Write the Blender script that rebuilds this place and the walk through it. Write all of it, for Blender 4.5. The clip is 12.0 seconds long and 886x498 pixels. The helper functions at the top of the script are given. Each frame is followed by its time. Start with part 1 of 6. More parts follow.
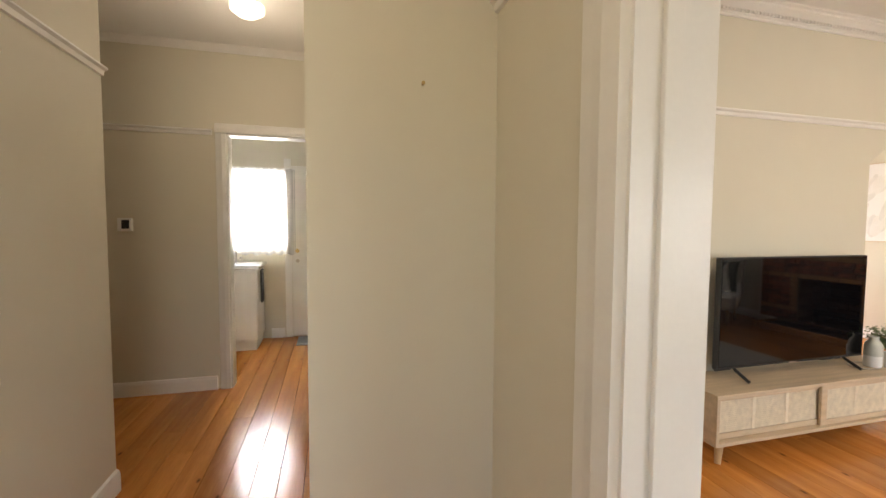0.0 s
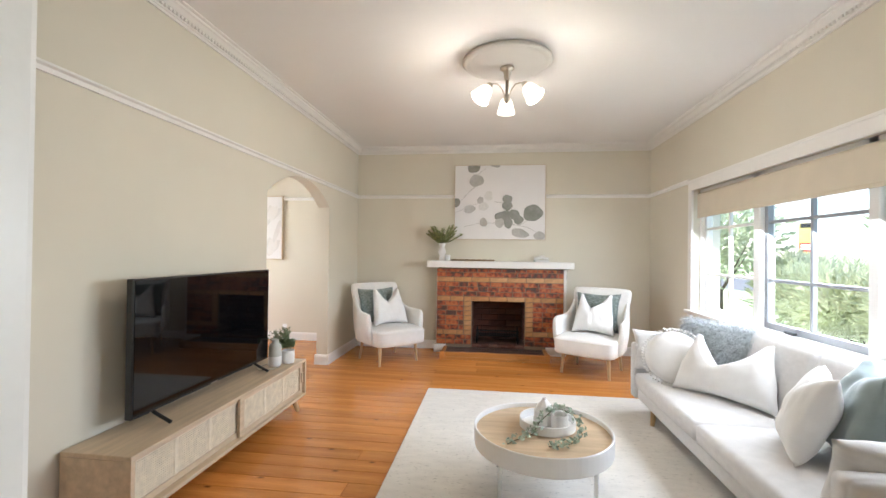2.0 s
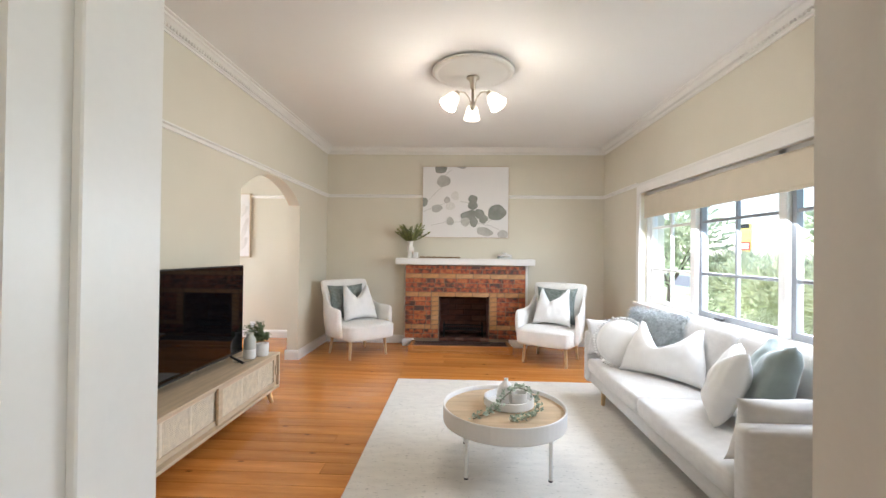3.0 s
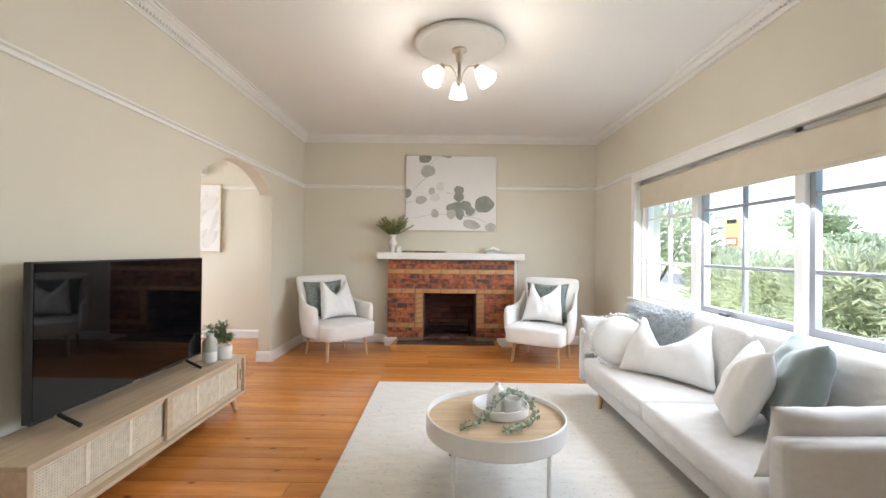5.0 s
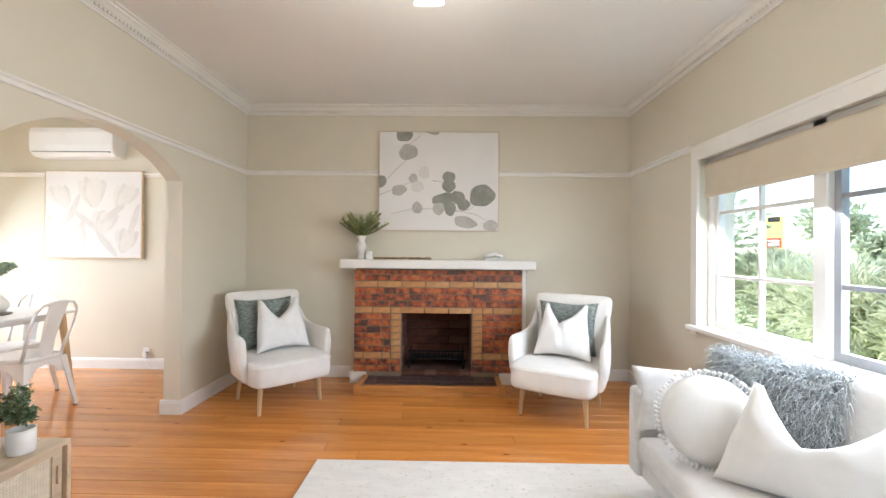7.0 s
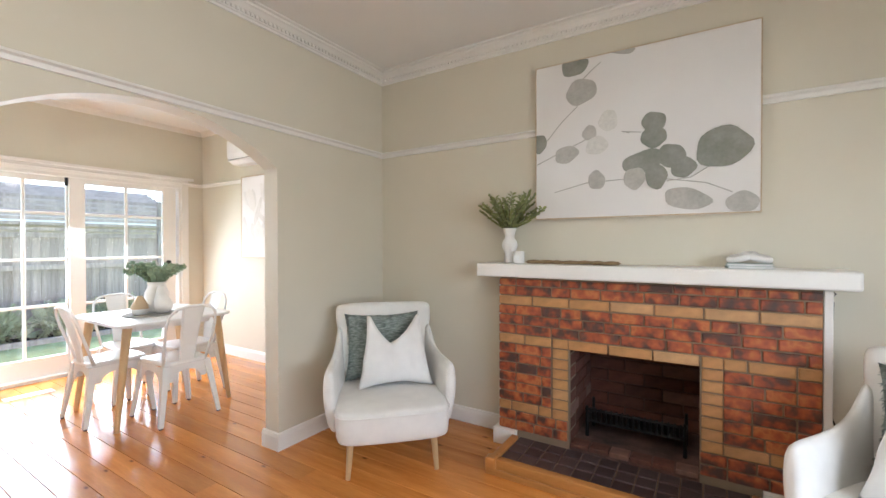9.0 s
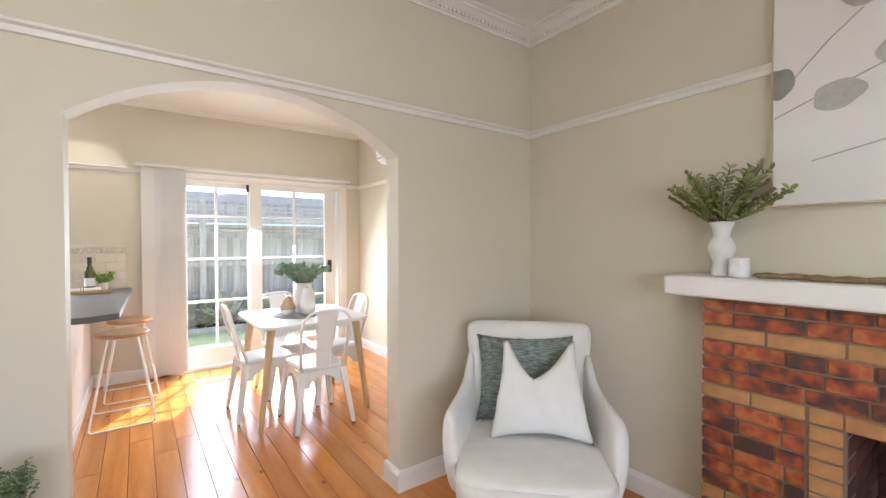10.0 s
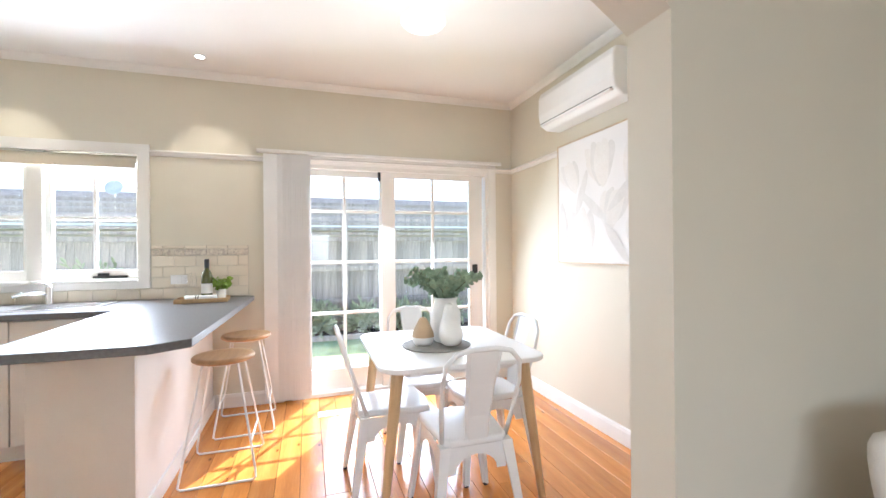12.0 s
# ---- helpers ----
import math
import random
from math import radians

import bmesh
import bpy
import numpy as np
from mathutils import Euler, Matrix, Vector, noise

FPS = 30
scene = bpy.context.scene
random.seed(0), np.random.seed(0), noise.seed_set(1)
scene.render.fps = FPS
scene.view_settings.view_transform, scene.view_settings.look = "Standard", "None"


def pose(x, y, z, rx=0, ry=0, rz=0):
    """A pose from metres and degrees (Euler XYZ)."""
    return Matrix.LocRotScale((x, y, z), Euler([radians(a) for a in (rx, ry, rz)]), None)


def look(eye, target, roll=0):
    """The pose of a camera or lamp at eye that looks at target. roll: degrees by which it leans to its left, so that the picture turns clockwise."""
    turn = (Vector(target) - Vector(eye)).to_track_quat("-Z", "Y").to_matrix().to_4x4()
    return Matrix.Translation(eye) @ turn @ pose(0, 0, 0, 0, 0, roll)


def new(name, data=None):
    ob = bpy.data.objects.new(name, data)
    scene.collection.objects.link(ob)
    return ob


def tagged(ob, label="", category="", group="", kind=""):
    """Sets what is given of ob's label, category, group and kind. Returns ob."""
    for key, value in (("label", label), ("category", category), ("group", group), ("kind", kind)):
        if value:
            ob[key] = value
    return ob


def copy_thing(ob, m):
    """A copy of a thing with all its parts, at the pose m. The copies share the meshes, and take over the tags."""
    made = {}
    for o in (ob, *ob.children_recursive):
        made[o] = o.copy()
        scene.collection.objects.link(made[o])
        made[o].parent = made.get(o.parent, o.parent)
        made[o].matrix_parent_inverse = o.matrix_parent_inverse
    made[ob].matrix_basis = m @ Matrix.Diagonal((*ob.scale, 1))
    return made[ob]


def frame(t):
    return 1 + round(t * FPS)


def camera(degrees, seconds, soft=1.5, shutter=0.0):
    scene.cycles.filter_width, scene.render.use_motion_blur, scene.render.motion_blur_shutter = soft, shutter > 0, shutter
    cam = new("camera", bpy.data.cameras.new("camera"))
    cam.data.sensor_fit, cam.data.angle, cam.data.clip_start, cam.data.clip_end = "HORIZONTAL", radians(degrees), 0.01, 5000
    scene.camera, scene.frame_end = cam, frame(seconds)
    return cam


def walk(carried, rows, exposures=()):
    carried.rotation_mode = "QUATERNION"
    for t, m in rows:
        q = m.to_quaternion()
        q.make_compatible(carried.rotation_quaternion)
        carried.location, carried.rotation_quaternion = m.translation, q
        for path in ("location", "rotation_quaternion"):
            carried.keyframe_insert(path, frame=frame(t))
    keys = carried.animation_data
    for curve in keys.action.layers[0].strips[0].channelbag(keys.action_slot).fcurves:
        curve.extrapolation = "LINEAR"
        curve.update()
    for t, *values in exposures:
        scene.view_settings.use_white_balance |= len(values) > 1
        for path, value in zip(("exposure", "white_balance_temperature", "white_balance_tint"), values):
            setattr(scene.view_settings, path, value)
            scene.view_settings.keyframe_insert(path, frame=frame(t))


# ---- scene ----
cam = camera(92.9, 12.0)
PATH = [
    (0, (2.124, -6.015, 1.320), (0.194, -5.500, 1.209), 0.3),
    (0.5, (1.993, -5.743, 1.312), (0.206, -4.846, 1.263), -0.3),
    (0.8, (1.907, -5.636, 1.394), (0.344, -4.399, 1.303), 0.7),
    (1, (1.883, -5.603, 1.392), (0.538, -4.124, 1.325), 0.5),
    (1.5, (1.789, -5.526, 1.319), (1.163, -3.626, 1.329), 0.9),
    (2, (1.862, -5.614, 1.285), (1.623, -3.629, 1.302), 0.7),
    (2.5, (1.865, -5.755, 1.261), (1.741, -3.759, 1.282), 0.6),
    (3, (1.851, -5.830, 1.257), (1.775, -3.832, 1.274), 0.7),
    (3.2, (1.833, -5.849, 1.245), (1.775, -3.849, 1.263), 0.8),
    (5, (1.855, -5.520, 1.202), (1.847, -3.520, 1.212), 0.6),
    (5.5, (1.857, -5.263, 1.220), (1.850, -3.263, 1.232), 0.5),
    (6, (1.902, -4.941, 1.252), (1.895, -2.941, 1.261), 0.5),
    (6.5, (1.955, -4.584, 1.257), (1.947, -2.584, 1.265), 0.5),
    (6.7, (1.986, -4.431, 1.251), (1.977, -2.431, 1.263), 0.5),
    (8.3, (2.336, -3.231, 1.323), (1.762, -1.315, 1.304), 0.4),
    (8.5, (2.349, -3.085, 1.305), (1.635, -1.217, 1.291), 0.3),
    (9, (2.291, -2.707, 1.299), (1.229, -1.012, 1.279), -0.1),
    (9.5, (2.169, -2.392, 1.309), (0.801, -0.933, 1.282), -0.2),
    (10, (1.944, -2.131, 1.322), (0.325, -0.957, 1.294), -0.2),
    (10.5, (1.689, -1.946, 1.304), (-0.079, -1.011, 1.288), -0.3),
    (11, (1.370, -1.805, 1.297), (-0.488, -1.064, 1.291), -0.8),
    (11.5, (1.063, -1.777, 1.272), (-0.814, -1.087, 1.284), -0.7),
    (12, (0.706, -1.754, 1.268), (-1.198, -1.144, 1.270), -0.5),
]
EXPOSURES = [(0.0, 2.05, 6950, 14), (0.9, 2.1, 5950, 11), (3.2, 2.05, 5900, 10), (6.7, 2.05, 5900, 10), (8.5, 1.93, 5850, 10), (11.0, 1.92, 5800, 10), (12.0, 1.95, 5600, 10)]
walk(cam, [(t, look(eye, target, roll)) for t, eye, target, roll in PATH], EXPOSURES)

# ==== world, sun and large lights
world = bpy.data.worlds.new("sky")
scene.world = world
world.use_nodes = True
wn = world.node_tree
sky = wn.nodes.new("ShaderNodeTexSky")
sky.sky_type, sky.sun_disc = "NISHITA", False
sky.sun_elevation, sky.sun_rotation = radians(50), radians(-60)
wn.links.new(sky.outputs[0], wn.nodes["Background"].inputs[0])
wn.nodes["Background"].inputs[1].default_value = 0.15

sun_data = bpy.data.lights.new("sun", "SUN")
sun_data.energy, sun_data.angle, sun_data.color = 3.2, radians(0.5), (1.0, 0.94, 0.85)
sun = new("sun", sun_data)
sun.matrix_world = look((0, 0, 0), (0.553, -0.32, -0.766))


def window_light(name, centre, target, width, height, watts, colour=(0.95, 0.98, 1.0)):
    """The sky's light through one opening."""
    d = bpy.data.lights.new(name, "AREA")
    d.shape, d.size, d.size_y, d.energy, d.color = "RECTANGLE", width, height, watts, colour
    o = new(name, d)
    o.matrix_world = look(centre, target)
    return o


window_light("window_daylight", (4.12, -2.62, 1.3), (2.6, -2.62, -0.5), 2.7, 1.1, 24)
window_light("door_daylight", (-3.32, -0.98, 1.15), (-1.6, -1.4, 0.0), 1.35, 1.7, 22)
window_light("kitchen_daylight", (-3.3, -3.35, 1.6), (0.0, -3.35, 1.0), 1.0, 0.75, 32)
# fill light that brightens the hall, set outside an added glazed door
window_light("hall_fill_light", (3.3, -6.45, 1.2), (0.0, -6.45, 1.0), 0.7, 1.6, 2.0, (1.0, 0.95, 0.86))
window_light("laundry_daylight", (-3.35, -6.8, 1.55), (0.0, -6.8, 1.3), 0.55, 0.8, 30)


def lamp_point(name, place, watts, radius=0.03, colour=(1.0, 0.87, 0.7)):
    d = bpy.data.lights.new(name, "POINT")
    d.energy, d.shadow_soft_size, d.color = watts, radius, colour
    o = new(name, d)
    o.location = place
    return o

# ==== materials
def material(name, colour, rough=0.5, metal=0.0, vary=0.08, scale=6.0, bump=0.05, fine=120.0, stretch=(1, 1, 1), piece=0.0, sheen=0.0, spec=0.5, second=None, coat=0.0):
    """A surface with broad and fine variation. piece: how far single pieces differ; second: a colour that the broad variation goes to."""
    m = bpy.data.materials.new(name)
    m.use_nodes = True
    nt = m.node_tree
    N, L = nt.nodes.new, nt.links.new
    b = nt.nodes["Principled BSDF"]
    b.inputs["Roughness"].default_value = rough
    b.inputs["Metallic"].default_value = metal
    b.inputs["Specular IOR Level"].default_value = spec
    b.inputs["Sheen Weight"].default_value = sheen
    b.inputs["Coat Weight"].default_value = coat
    b.inputs["Coat Roughness"].default_value = 0.12
    tc = N("ShaderNodeTexCoord")
    mp = N("ShaderNodeMapping")
    mp.inputs["Scale"].default_value = stretch
    L(tc.outputs["Object"], mp.inputs[0])
    n1 = N("ShaderNodeTexNoise")
    n1.inputs["Scale"].default_value, n1.inputs["Detail"].default_value = scale, 5
    n2 = N("ShaderNodeTexNoise")
    n2.inputs["Scale"].default_value, n2.inputs["Detail"].default_value = fine, 3
    L(mp.outputs[0], n1.inputs[0])
    L(mp.outputs[0], n2.inputs[0])
    ramp = N("ShaderNodeValToRGB")
    c = Vector(colour)
    lo = Vector(second) if second else c * (1 - vary)
    ramp.color_ramp.elements[0].position, ramp.color_ramp.elements[1].position = 0.3, 0.7
    ramp.color_ramp.elements[0].color = (*lo, 1)
    ramp.color_ramp.elements[1].color = (*[min(1, v * (1 + vary * 0.4)) for v in c], 1)
    L(n1.outputs[0], ramp.inputs[0])
    hsv = N("ShaderNodeHueSaturation")
    L(ramp.outputs[0], hsv.inputs["Color"])
    val = N("ShaderNodeMath")
    val.operation = "MULTIPLY_ADD"
    L(n2.outputs[0], val.inputs[0])
    val.inputs[1].default_value, val.inputs[2].default_value = vary * 1.2, 1 - vary * 0.6
    last = val
    if piece:
        oi = N("ShaderNodeObjectInfo")
        pm = N("ShaderNodeMath")
        pm.operation = "MULTIPLY_ADD"
        L(oi.outputs["Random"], pm.inputs[0])
        pm.inputs[1].default_value, pm.inputs[2].default_value = piece, 1 - piece / 2
        mul = N("ShaderNodeMath")
        mul.operation = "MULTIPLY"
        L(val.outputs[0], mul.inputs[0])
        L(pm.outputs[0], mul.inputs[1])
        last = mul
    L(last.outputs[0], hsv.inputs["Value"])
    L(hsv.outputs[0], b.inputs["Base Color"])
    if bump:
        bp = N("ShaderNodeBump")
        bp.inputs["Strength"].default_value, bp.inputs["Distance"].default_value = bump, 0.004
        L(n2.outputs[0], bp.inputs["Height"])
        L(bp.outputs[0], b.inputs["Normal"])
    return m


def glow(name, colour, strength, rough=0.4):
    m = material(name, (0.85, 0.83, 0.78), rough)
    b = m.node_tree.nodes["Principled BSDF"]
    b.inputs["Emission Color"].default_value = (*colour, 1)
    b.inputs["Emission Strength"].default_value = strength
    return m


def glass(name, tint=(1, 1, 1)):
    m = bpy.data.materials.new(name)
    m.use_nodes = True
    nt = m.node_tree
    nt.nodes.remove(nt.nodes["Principled BSDF"])
    mix = nt.nodes.new("ShaderNodeMixShader")
    t = nt.nodes.new("ShaderNodeBsdfTransparent")
    t.inputs[0].default_value = (*tint, 1)
    g = nt.nodes.new("ShaderNodeBsdfGlossy")
    g.inputs["Roughness"].default_value = 0.01
    w = nt.nodes.new("ShaderNodeLayerWeight")
    p = nt.nodes.new("ShaderNodeMath")
    p.operation = "POWER"
    p.inputs[1].default_value = 5.0
    f = nt.nodes.new("ShaderNodeMath")
    f.operation = "MULTIPLY_ADD"
    f.inputs[1].default_value, f.inputs[2].default_value = 0.5, 0.03
    nt.links.new(w.outputs["Facing"], p.inputs[0])
    nt.links.new(p.outputs[0], f.inputs[0])
    nt.links.new(f.outputs[0], mix.inputs[0])
    nt.links.new(t.outputs[0], mix.inputs[1])
    nt.links.new(g.outputs[0], mix.inputs[2])
    nt.links.new(mix.outputs[0], nt.nodes["Material Output"].inputs[0])
    return m


def board_material():
    """Varnished pine boards, grain along x, knots."""
    m = material("floor_boards", (0.6, 0.255, 0.06), 0.17, vary=0.3, scale=3.0, fine=40.0, bump=0.04, stretch=(0.35, 4, 4), piece=0.35, second=(0.47, 0.165, 0.03), spec=0.55)
    nt = m.node_tree
    N, L = nt.nodes.new, nt.links.new
    tc = N("ShaderNodeTexCoord")
    mp = N("ShaderNodeMapping")
    mp.inputs["Scale"].default_value = (1.0, 2.2, 1)
    v = N("ShaderNodeTexVoronoi")
    v.inputs["Scale"].default_value = 3.2
    L(tc.outputs["Object"], mp.inputs[0])
    L(mp.outputs[0], v.inputs[0])
    r = N("ShaderNodeValToRGB")
    r.color_ramp.elements[0].position, r.color_ramp.elements[1].position = 0.035, 0.09
    r.color_ramp.elements[0].color = (0.3, 0.3, 0.3, 1)
    L(v.outputs["Distance"], r.inputs[0])
    mx = N("ShaderNodeMix")
    mx.data_type, mx.blend_type = "RGBA", "MULTIPLY"
    mx.inputs[0].default_value = 1.0
    b = nt.nodes["Principled BSDF"]
    old = b.inputs["Base Color"].links[0].from_socket
    L(old, mx.inputs[6])
    L(r.outputs[0], mx.inputs[7])
    L(mx.outputs[2], b.inputs["Base Color"])
    n = N("ShaderNodeTexNoise")
    n.inputs["Scale"].default_value = 2.5
    L(tc.outputs["Object"], n.inputs[0])
    rr = N("ShaderNodeMapRange")
    rr.inputs["To Min"].default_value, rr.inputs["To Max"].default_value = 0.12, 0.26
    L(n.outputs[0], rr.inputs[0])
    L(rr.outputs[0], b.inputs["Roughness"])
    return m


WALL = material("wall_paint", (0.66, 0.615, 0.505), 0.6, vary=0.03, scale=1.5, fine=260, bump=0.03)
CEIL = material("ceiling_paint", (0.83, 0.815, 0.79), 0.7, vary=0.03, scale=1.2, fine=200, bump=0.02)
TRIM = material("white_gloss_trim", (0.8, 0.78, 0.74), 0.35, vary=0.04, scale=4, fine=90, bump=0.03)
BOARD = board_material()
GAP = material("board_gap", (0.03, 0.015, 0.008), 0.8)
GLASS = glass("window_glass")
WHITE = material("white_lacquer", (0.8, 0.8, 0.79), 0.3, vary=0.03, bump=0.01)
WHITEMETAL = material("white_powder_coat", (0.8, 0.8, 0.79), 0.25, vary=0.03, bump=0.01)
# white sash timber with its backlit shade put into the grey colour
BACKLIT = material("backlit_white_frame", (0.3, 0.31, 0.33), 0.4, vary=0.08)
OAK = material("light_oak", (0.6, 0.47, 0.32), 0.45, vary=0.18, scale=5, fine=60, stretch=(6, 0.6, 6), bump=0.05)
OAKX = material("light_oak_crosswise", (0.56, 0.42, 0.27), 0.45, vary=0.18, scale=5, fine=60, stretch=(0.6, 6, 6), bump=0.05)
LEG = material("ash_leg", (0.58, 0.39, 0.2), 0.4, vary=0.15, scale=6, fine=60, stretch=(6, 6, 0.6), bump=0.04)
RATTAN = material("woven_cane", (0.78, 0.69, 0.53), 0.6, vary=0.15, scale=30, fine=200)
BLACK = material("black_plastic", (0.012, 0.012, 0.013), 0.35, vary=0.1)
SCREEN = material("black_screen", (0.003, 0.003, 0.0035), 0.03, vary=0.05, bump=0.0, spec=0.32)
FABRIC = material("cream_boucle", (0.78, 0.755, 0.71), 0.9, vary=0.06, scale=12, fine=420, bump=0.35, sheen=0.25)
LINEN = material("pale_grey_linen", (0.69, 0.67, 0.65), 0.9, vary=0.07, scale=20, fine=500, bump=0.3, sheen=0.2, stretch=(1, 1, 2))
WHITECLOTH = material("white_cotton", (0.8, 0.785, 0.76), 0.9, vary=0.04, scale=14, fine=380, bump=0.25, sheen=0.2)
GREYCLOTH = material("teal_grey_velvet", (0.24, 0.29, 0.28), 0.8, vary=0.15, scale=8, fine=300, bump=0.2, sheen=0.5)
SHAG = material("grey_green_knit", (0.36, 0.4, 0.37), 0.95, vary=0.5, scale=30, fine=110, bump=0.8, stretch=(1, 1, 5), second=(0.12, 0.15, 0.14))
FUR = material("grey_faux_fur", (0.58, 0.61, 0.61), 0.8, vary=0.3, scale=30, fine=200, sheen=0.3)
RUG = material("cream_wool_rug", (0.74, 0.71, 0.66), 0.95, vary=0.08, scale=14, fine=150, bump=0.6, stretch=(0.6, 1.6, 1), sheen=0.1)


def flecks(m, scale, level, shade, stretch):
    """Sparse darker flecks over a material's colour."""
    nt = m.node_tree
    N, L = nt.nodes.new, nt.links.new
    tc, mp, n, r, mx = N("ShaderNodeTexCoord"), N("ShaderNodeMapping"), N("ShaderNodeTexNoise"), N("ShaderNodeValToRGB"), N("ShaderNodeMix")
    mp.inputs["Scale"].default_value = stretch
    n.inputs["Scale"].default_value, n.inputs["Detail"].default_value = scale, 4
    L(tc.outputs["Object"], mp.inputs[0])
    L(mp.outputs[0], n.inputs[0])
    r.color_ramp.elements[0].position, r.color_ramp.elements[1].position = level, level + 0.05
    r.color_ramp.elements[0].color, r.color_ramp.elements[1].color = (1, 1, 1, 1), (shade, shade, shade, 1)
    L(n.outputs[0], r.inputs[0])
    mx.data_type, mx.blend_type = "RGBA", "MULTIPLY"
    mx.inputs[0].default_value = 1.0
    b = nt.nodes["Principled BSDF"]
    L(b.inputs["Base Color"].links[0].from_socket, mx.inputs[6])
    L(r.outputs[0], mx.inputs[7])
    L(mx.outputs[2], b.inputs["Base Color"])
    return m


def translucent(m, share):
    """Lets part of the light through thin leaves or cloth."""
    nt = m.node_tree
    b = nt.nodes["Principled BSDF"]
    t = nt.nodes.new("ShaderNodeBsdfTranslucent")
    mx = nt.nodes.new("ShaderNodeMixShader")
    mx.inputs[0].default_value = share
    nt.links.new(b.inputs["Base Color"].links[0].from_socket, t.inputs[0])
    nt.links.new(b.outputs[0], mx.inputs[1])
    nt.links.new(t.outputs[0], mx.inputs[2])
    nt.links.new(mx.outputs[0], nt.nodes["Material Output"].inputs[0])
    return m


flecks(RUG, 60, 0.63, 0.66, (0.5, 1.6, 1))

# ==== shapes
def part(name, bm, mat, parent=None, label="", smooth=False):
    me = bpy.data.meshes.new(name)
    bmesh.ops.recalc_face_normals(bm, faces=bm.faces)
    bm.to_mesh(me)
    bm.free()
    if mat:
        me.materials.append(mat)
    if smooth:
        me.polygons.foreach_set("use_smooth", [True] * len(me.polygons))
    o = new(name, me)
    if parent:
        o.parent = parent
    return tagged(o, label)


def thing(name, place, label, category, rz=0, group=""):
    o = new(name)
    o.empty_display_size = 0.1
    o.matrix_world = pose(*place, 0, 0, rz)
    return tagged(o, label, category, group)


def box(x0, y0, z0, x1, y1, z1, bevel=0.0, seg=1, bm=None):
    bm = bm or bmesh.new()
    made = bmesh.ops.create_cube(bm, size=1)["verts"]
    for v in made:
        v.co = Vector(((x0 + x1) / 2 + v.co.x * (x1 - x0), (y0 + y1) / 2 + v.co.y * (y1 - y0), (z0 + z1) / 2 + v.co.z * (z1 - z0)))
    if bevel:
        es = list({e for v in made for e in v.link_edges})
        bmesh.ops.bevel(bm, geom=es, offset=bevel, segments=seg, affect="EDGES", profile=0.5)
    return bm


def rod(p0, p1, r0, r1=None, seg=10, bm=None):
    """A tapered round bar."""
    bm = bm or bmesh.new()
    p0, p1 = Vector(p0), Vector(p1)
    r1 = r0 if r1 is None else r1
    q = (p1 - p0).to_track_quat("Z", "Y")
    rings = []
    for p, r in ((p0, r0), (p1, r1)):
        rings.append([bm.verts.new(p + q @ Vector((r * math.cos(a), r * math.sin(a), 0))) for a in (2 * math.pi * i / seg for i in range(seg))])
    for i in range(seg):
        bm.faces.new((rings[0][i], rings[0][(i + 1) % seg], rings[1][(i + 1) % seg], rings[1][i]))
    bm.faces.new(rings[0][::-1])
    bm.faces.new(rings[1])
    return bm


def tube(pts, r, seg=8, closed=False, bm=None):
    """A round bar bent along points."""
    bm = bm or bmesh.new()
    P = [Vector(p) for p in pts]
    n = len(P)
    rings = []
    up = Vector((0.01, 0.02, 1)).normalized()
    for i, p in enumerate(P):
        if closed:
            d = P[(i + 1) % n] - P[i - 1]
        else:
            d = P[min(i + 1, n - 1)] - P[max(i - 1, 0)]
        d.normalize()
        a = d.cross(up)
        if a.length < 0.05:
            a = d.cross(Vector((1, 0.1, 0)))
        a.normalize()
        b = d.cross(a)
        rings.append([bm.verts.new(p + a * r * math.cos(t) + b * r * math.sin(t)) for t in (2 * math.pi * k / seg for k in range(seg))])
    for i in range(n if closed else n - 1):
        A, B = rings[i], rings[(i + 1) % n]
        for k in range(seg):
            bm.faces.new((A[k], A[(k + 1) % seg], B[(k + 1) % seg], B[k]))
    if not closed:
        bm.faces.new(rings[0][::-1])
        bm.faces.new(rings[-1])
    return bm


def lathe(profile, seg=28, bm=None, centre=(0, 0, 0)):
    """Turns a profile of (radius, height) about the upright axis."""
    bm = bm or bmesh.new()
    c = Vector(centre)
    rings = []
    for r, z in profile:
        if r < 1e-5:
            rings.append([bm.verts.new(c + Vector((0, 0, z)))])
        else:
            rings.append([bm.verts.new(c + Vector((r * math.cos(a), r * math.sin(a), z))) for a in (2 * math.pi * i / seg for i in range(seg))])
    for A, B in zip(rings, rings[1:]):
        for k in range(seg):
            k2 = (k + 1) % seg
            if len(A) == 1 and len(B) == 1:
                continue
            if len(A) == 1:
                bm.faces.new((A[0], B[k2], B[k]))
            elif len(B) == 1:
                bm.faces.new((A[k], A[k2], B[0]))
            else:
                bm.faces.new((A[k], A[k2], B[k2], B[k]))
    return bm


def prism(pts, axis, a, b, bm=None):
    """Extrudes an outline in the plane across axis ('x': (y, z), 'y': (x, z), 'z': (x, y)) from a to b."""
    bm = bm or bmesh.new()

    def at(p, w):
        return {"x": (w, p[0], p[1]), "y": (p[0], w, p[1]), "z": (p[0], p[1], w)}[axis]

    A = [bm.verts.new(at(p, a)) for p in pts]
    B = [bm.verts.new(at(p, b)) for p in pts]
    n = len(pts)
    for i in range(n):
        bm.faces.new((A[i], A[(i + 1) % n], B[(i + 1) % n], B[i]))
    bm.faces.new(A[::-1])
    bm.faces.new(B)
    return bm


def structure(name, bm, mat, label, category, smooth=False):
    return tagged(part(name, bm, mat, None, label, smooth), label, category, "", "structure")


def plain(name, bm, mat, label, category, group="", smooth=False):
    return tagged(part(name, bm, mat, None, label, smooth), label, category, group)

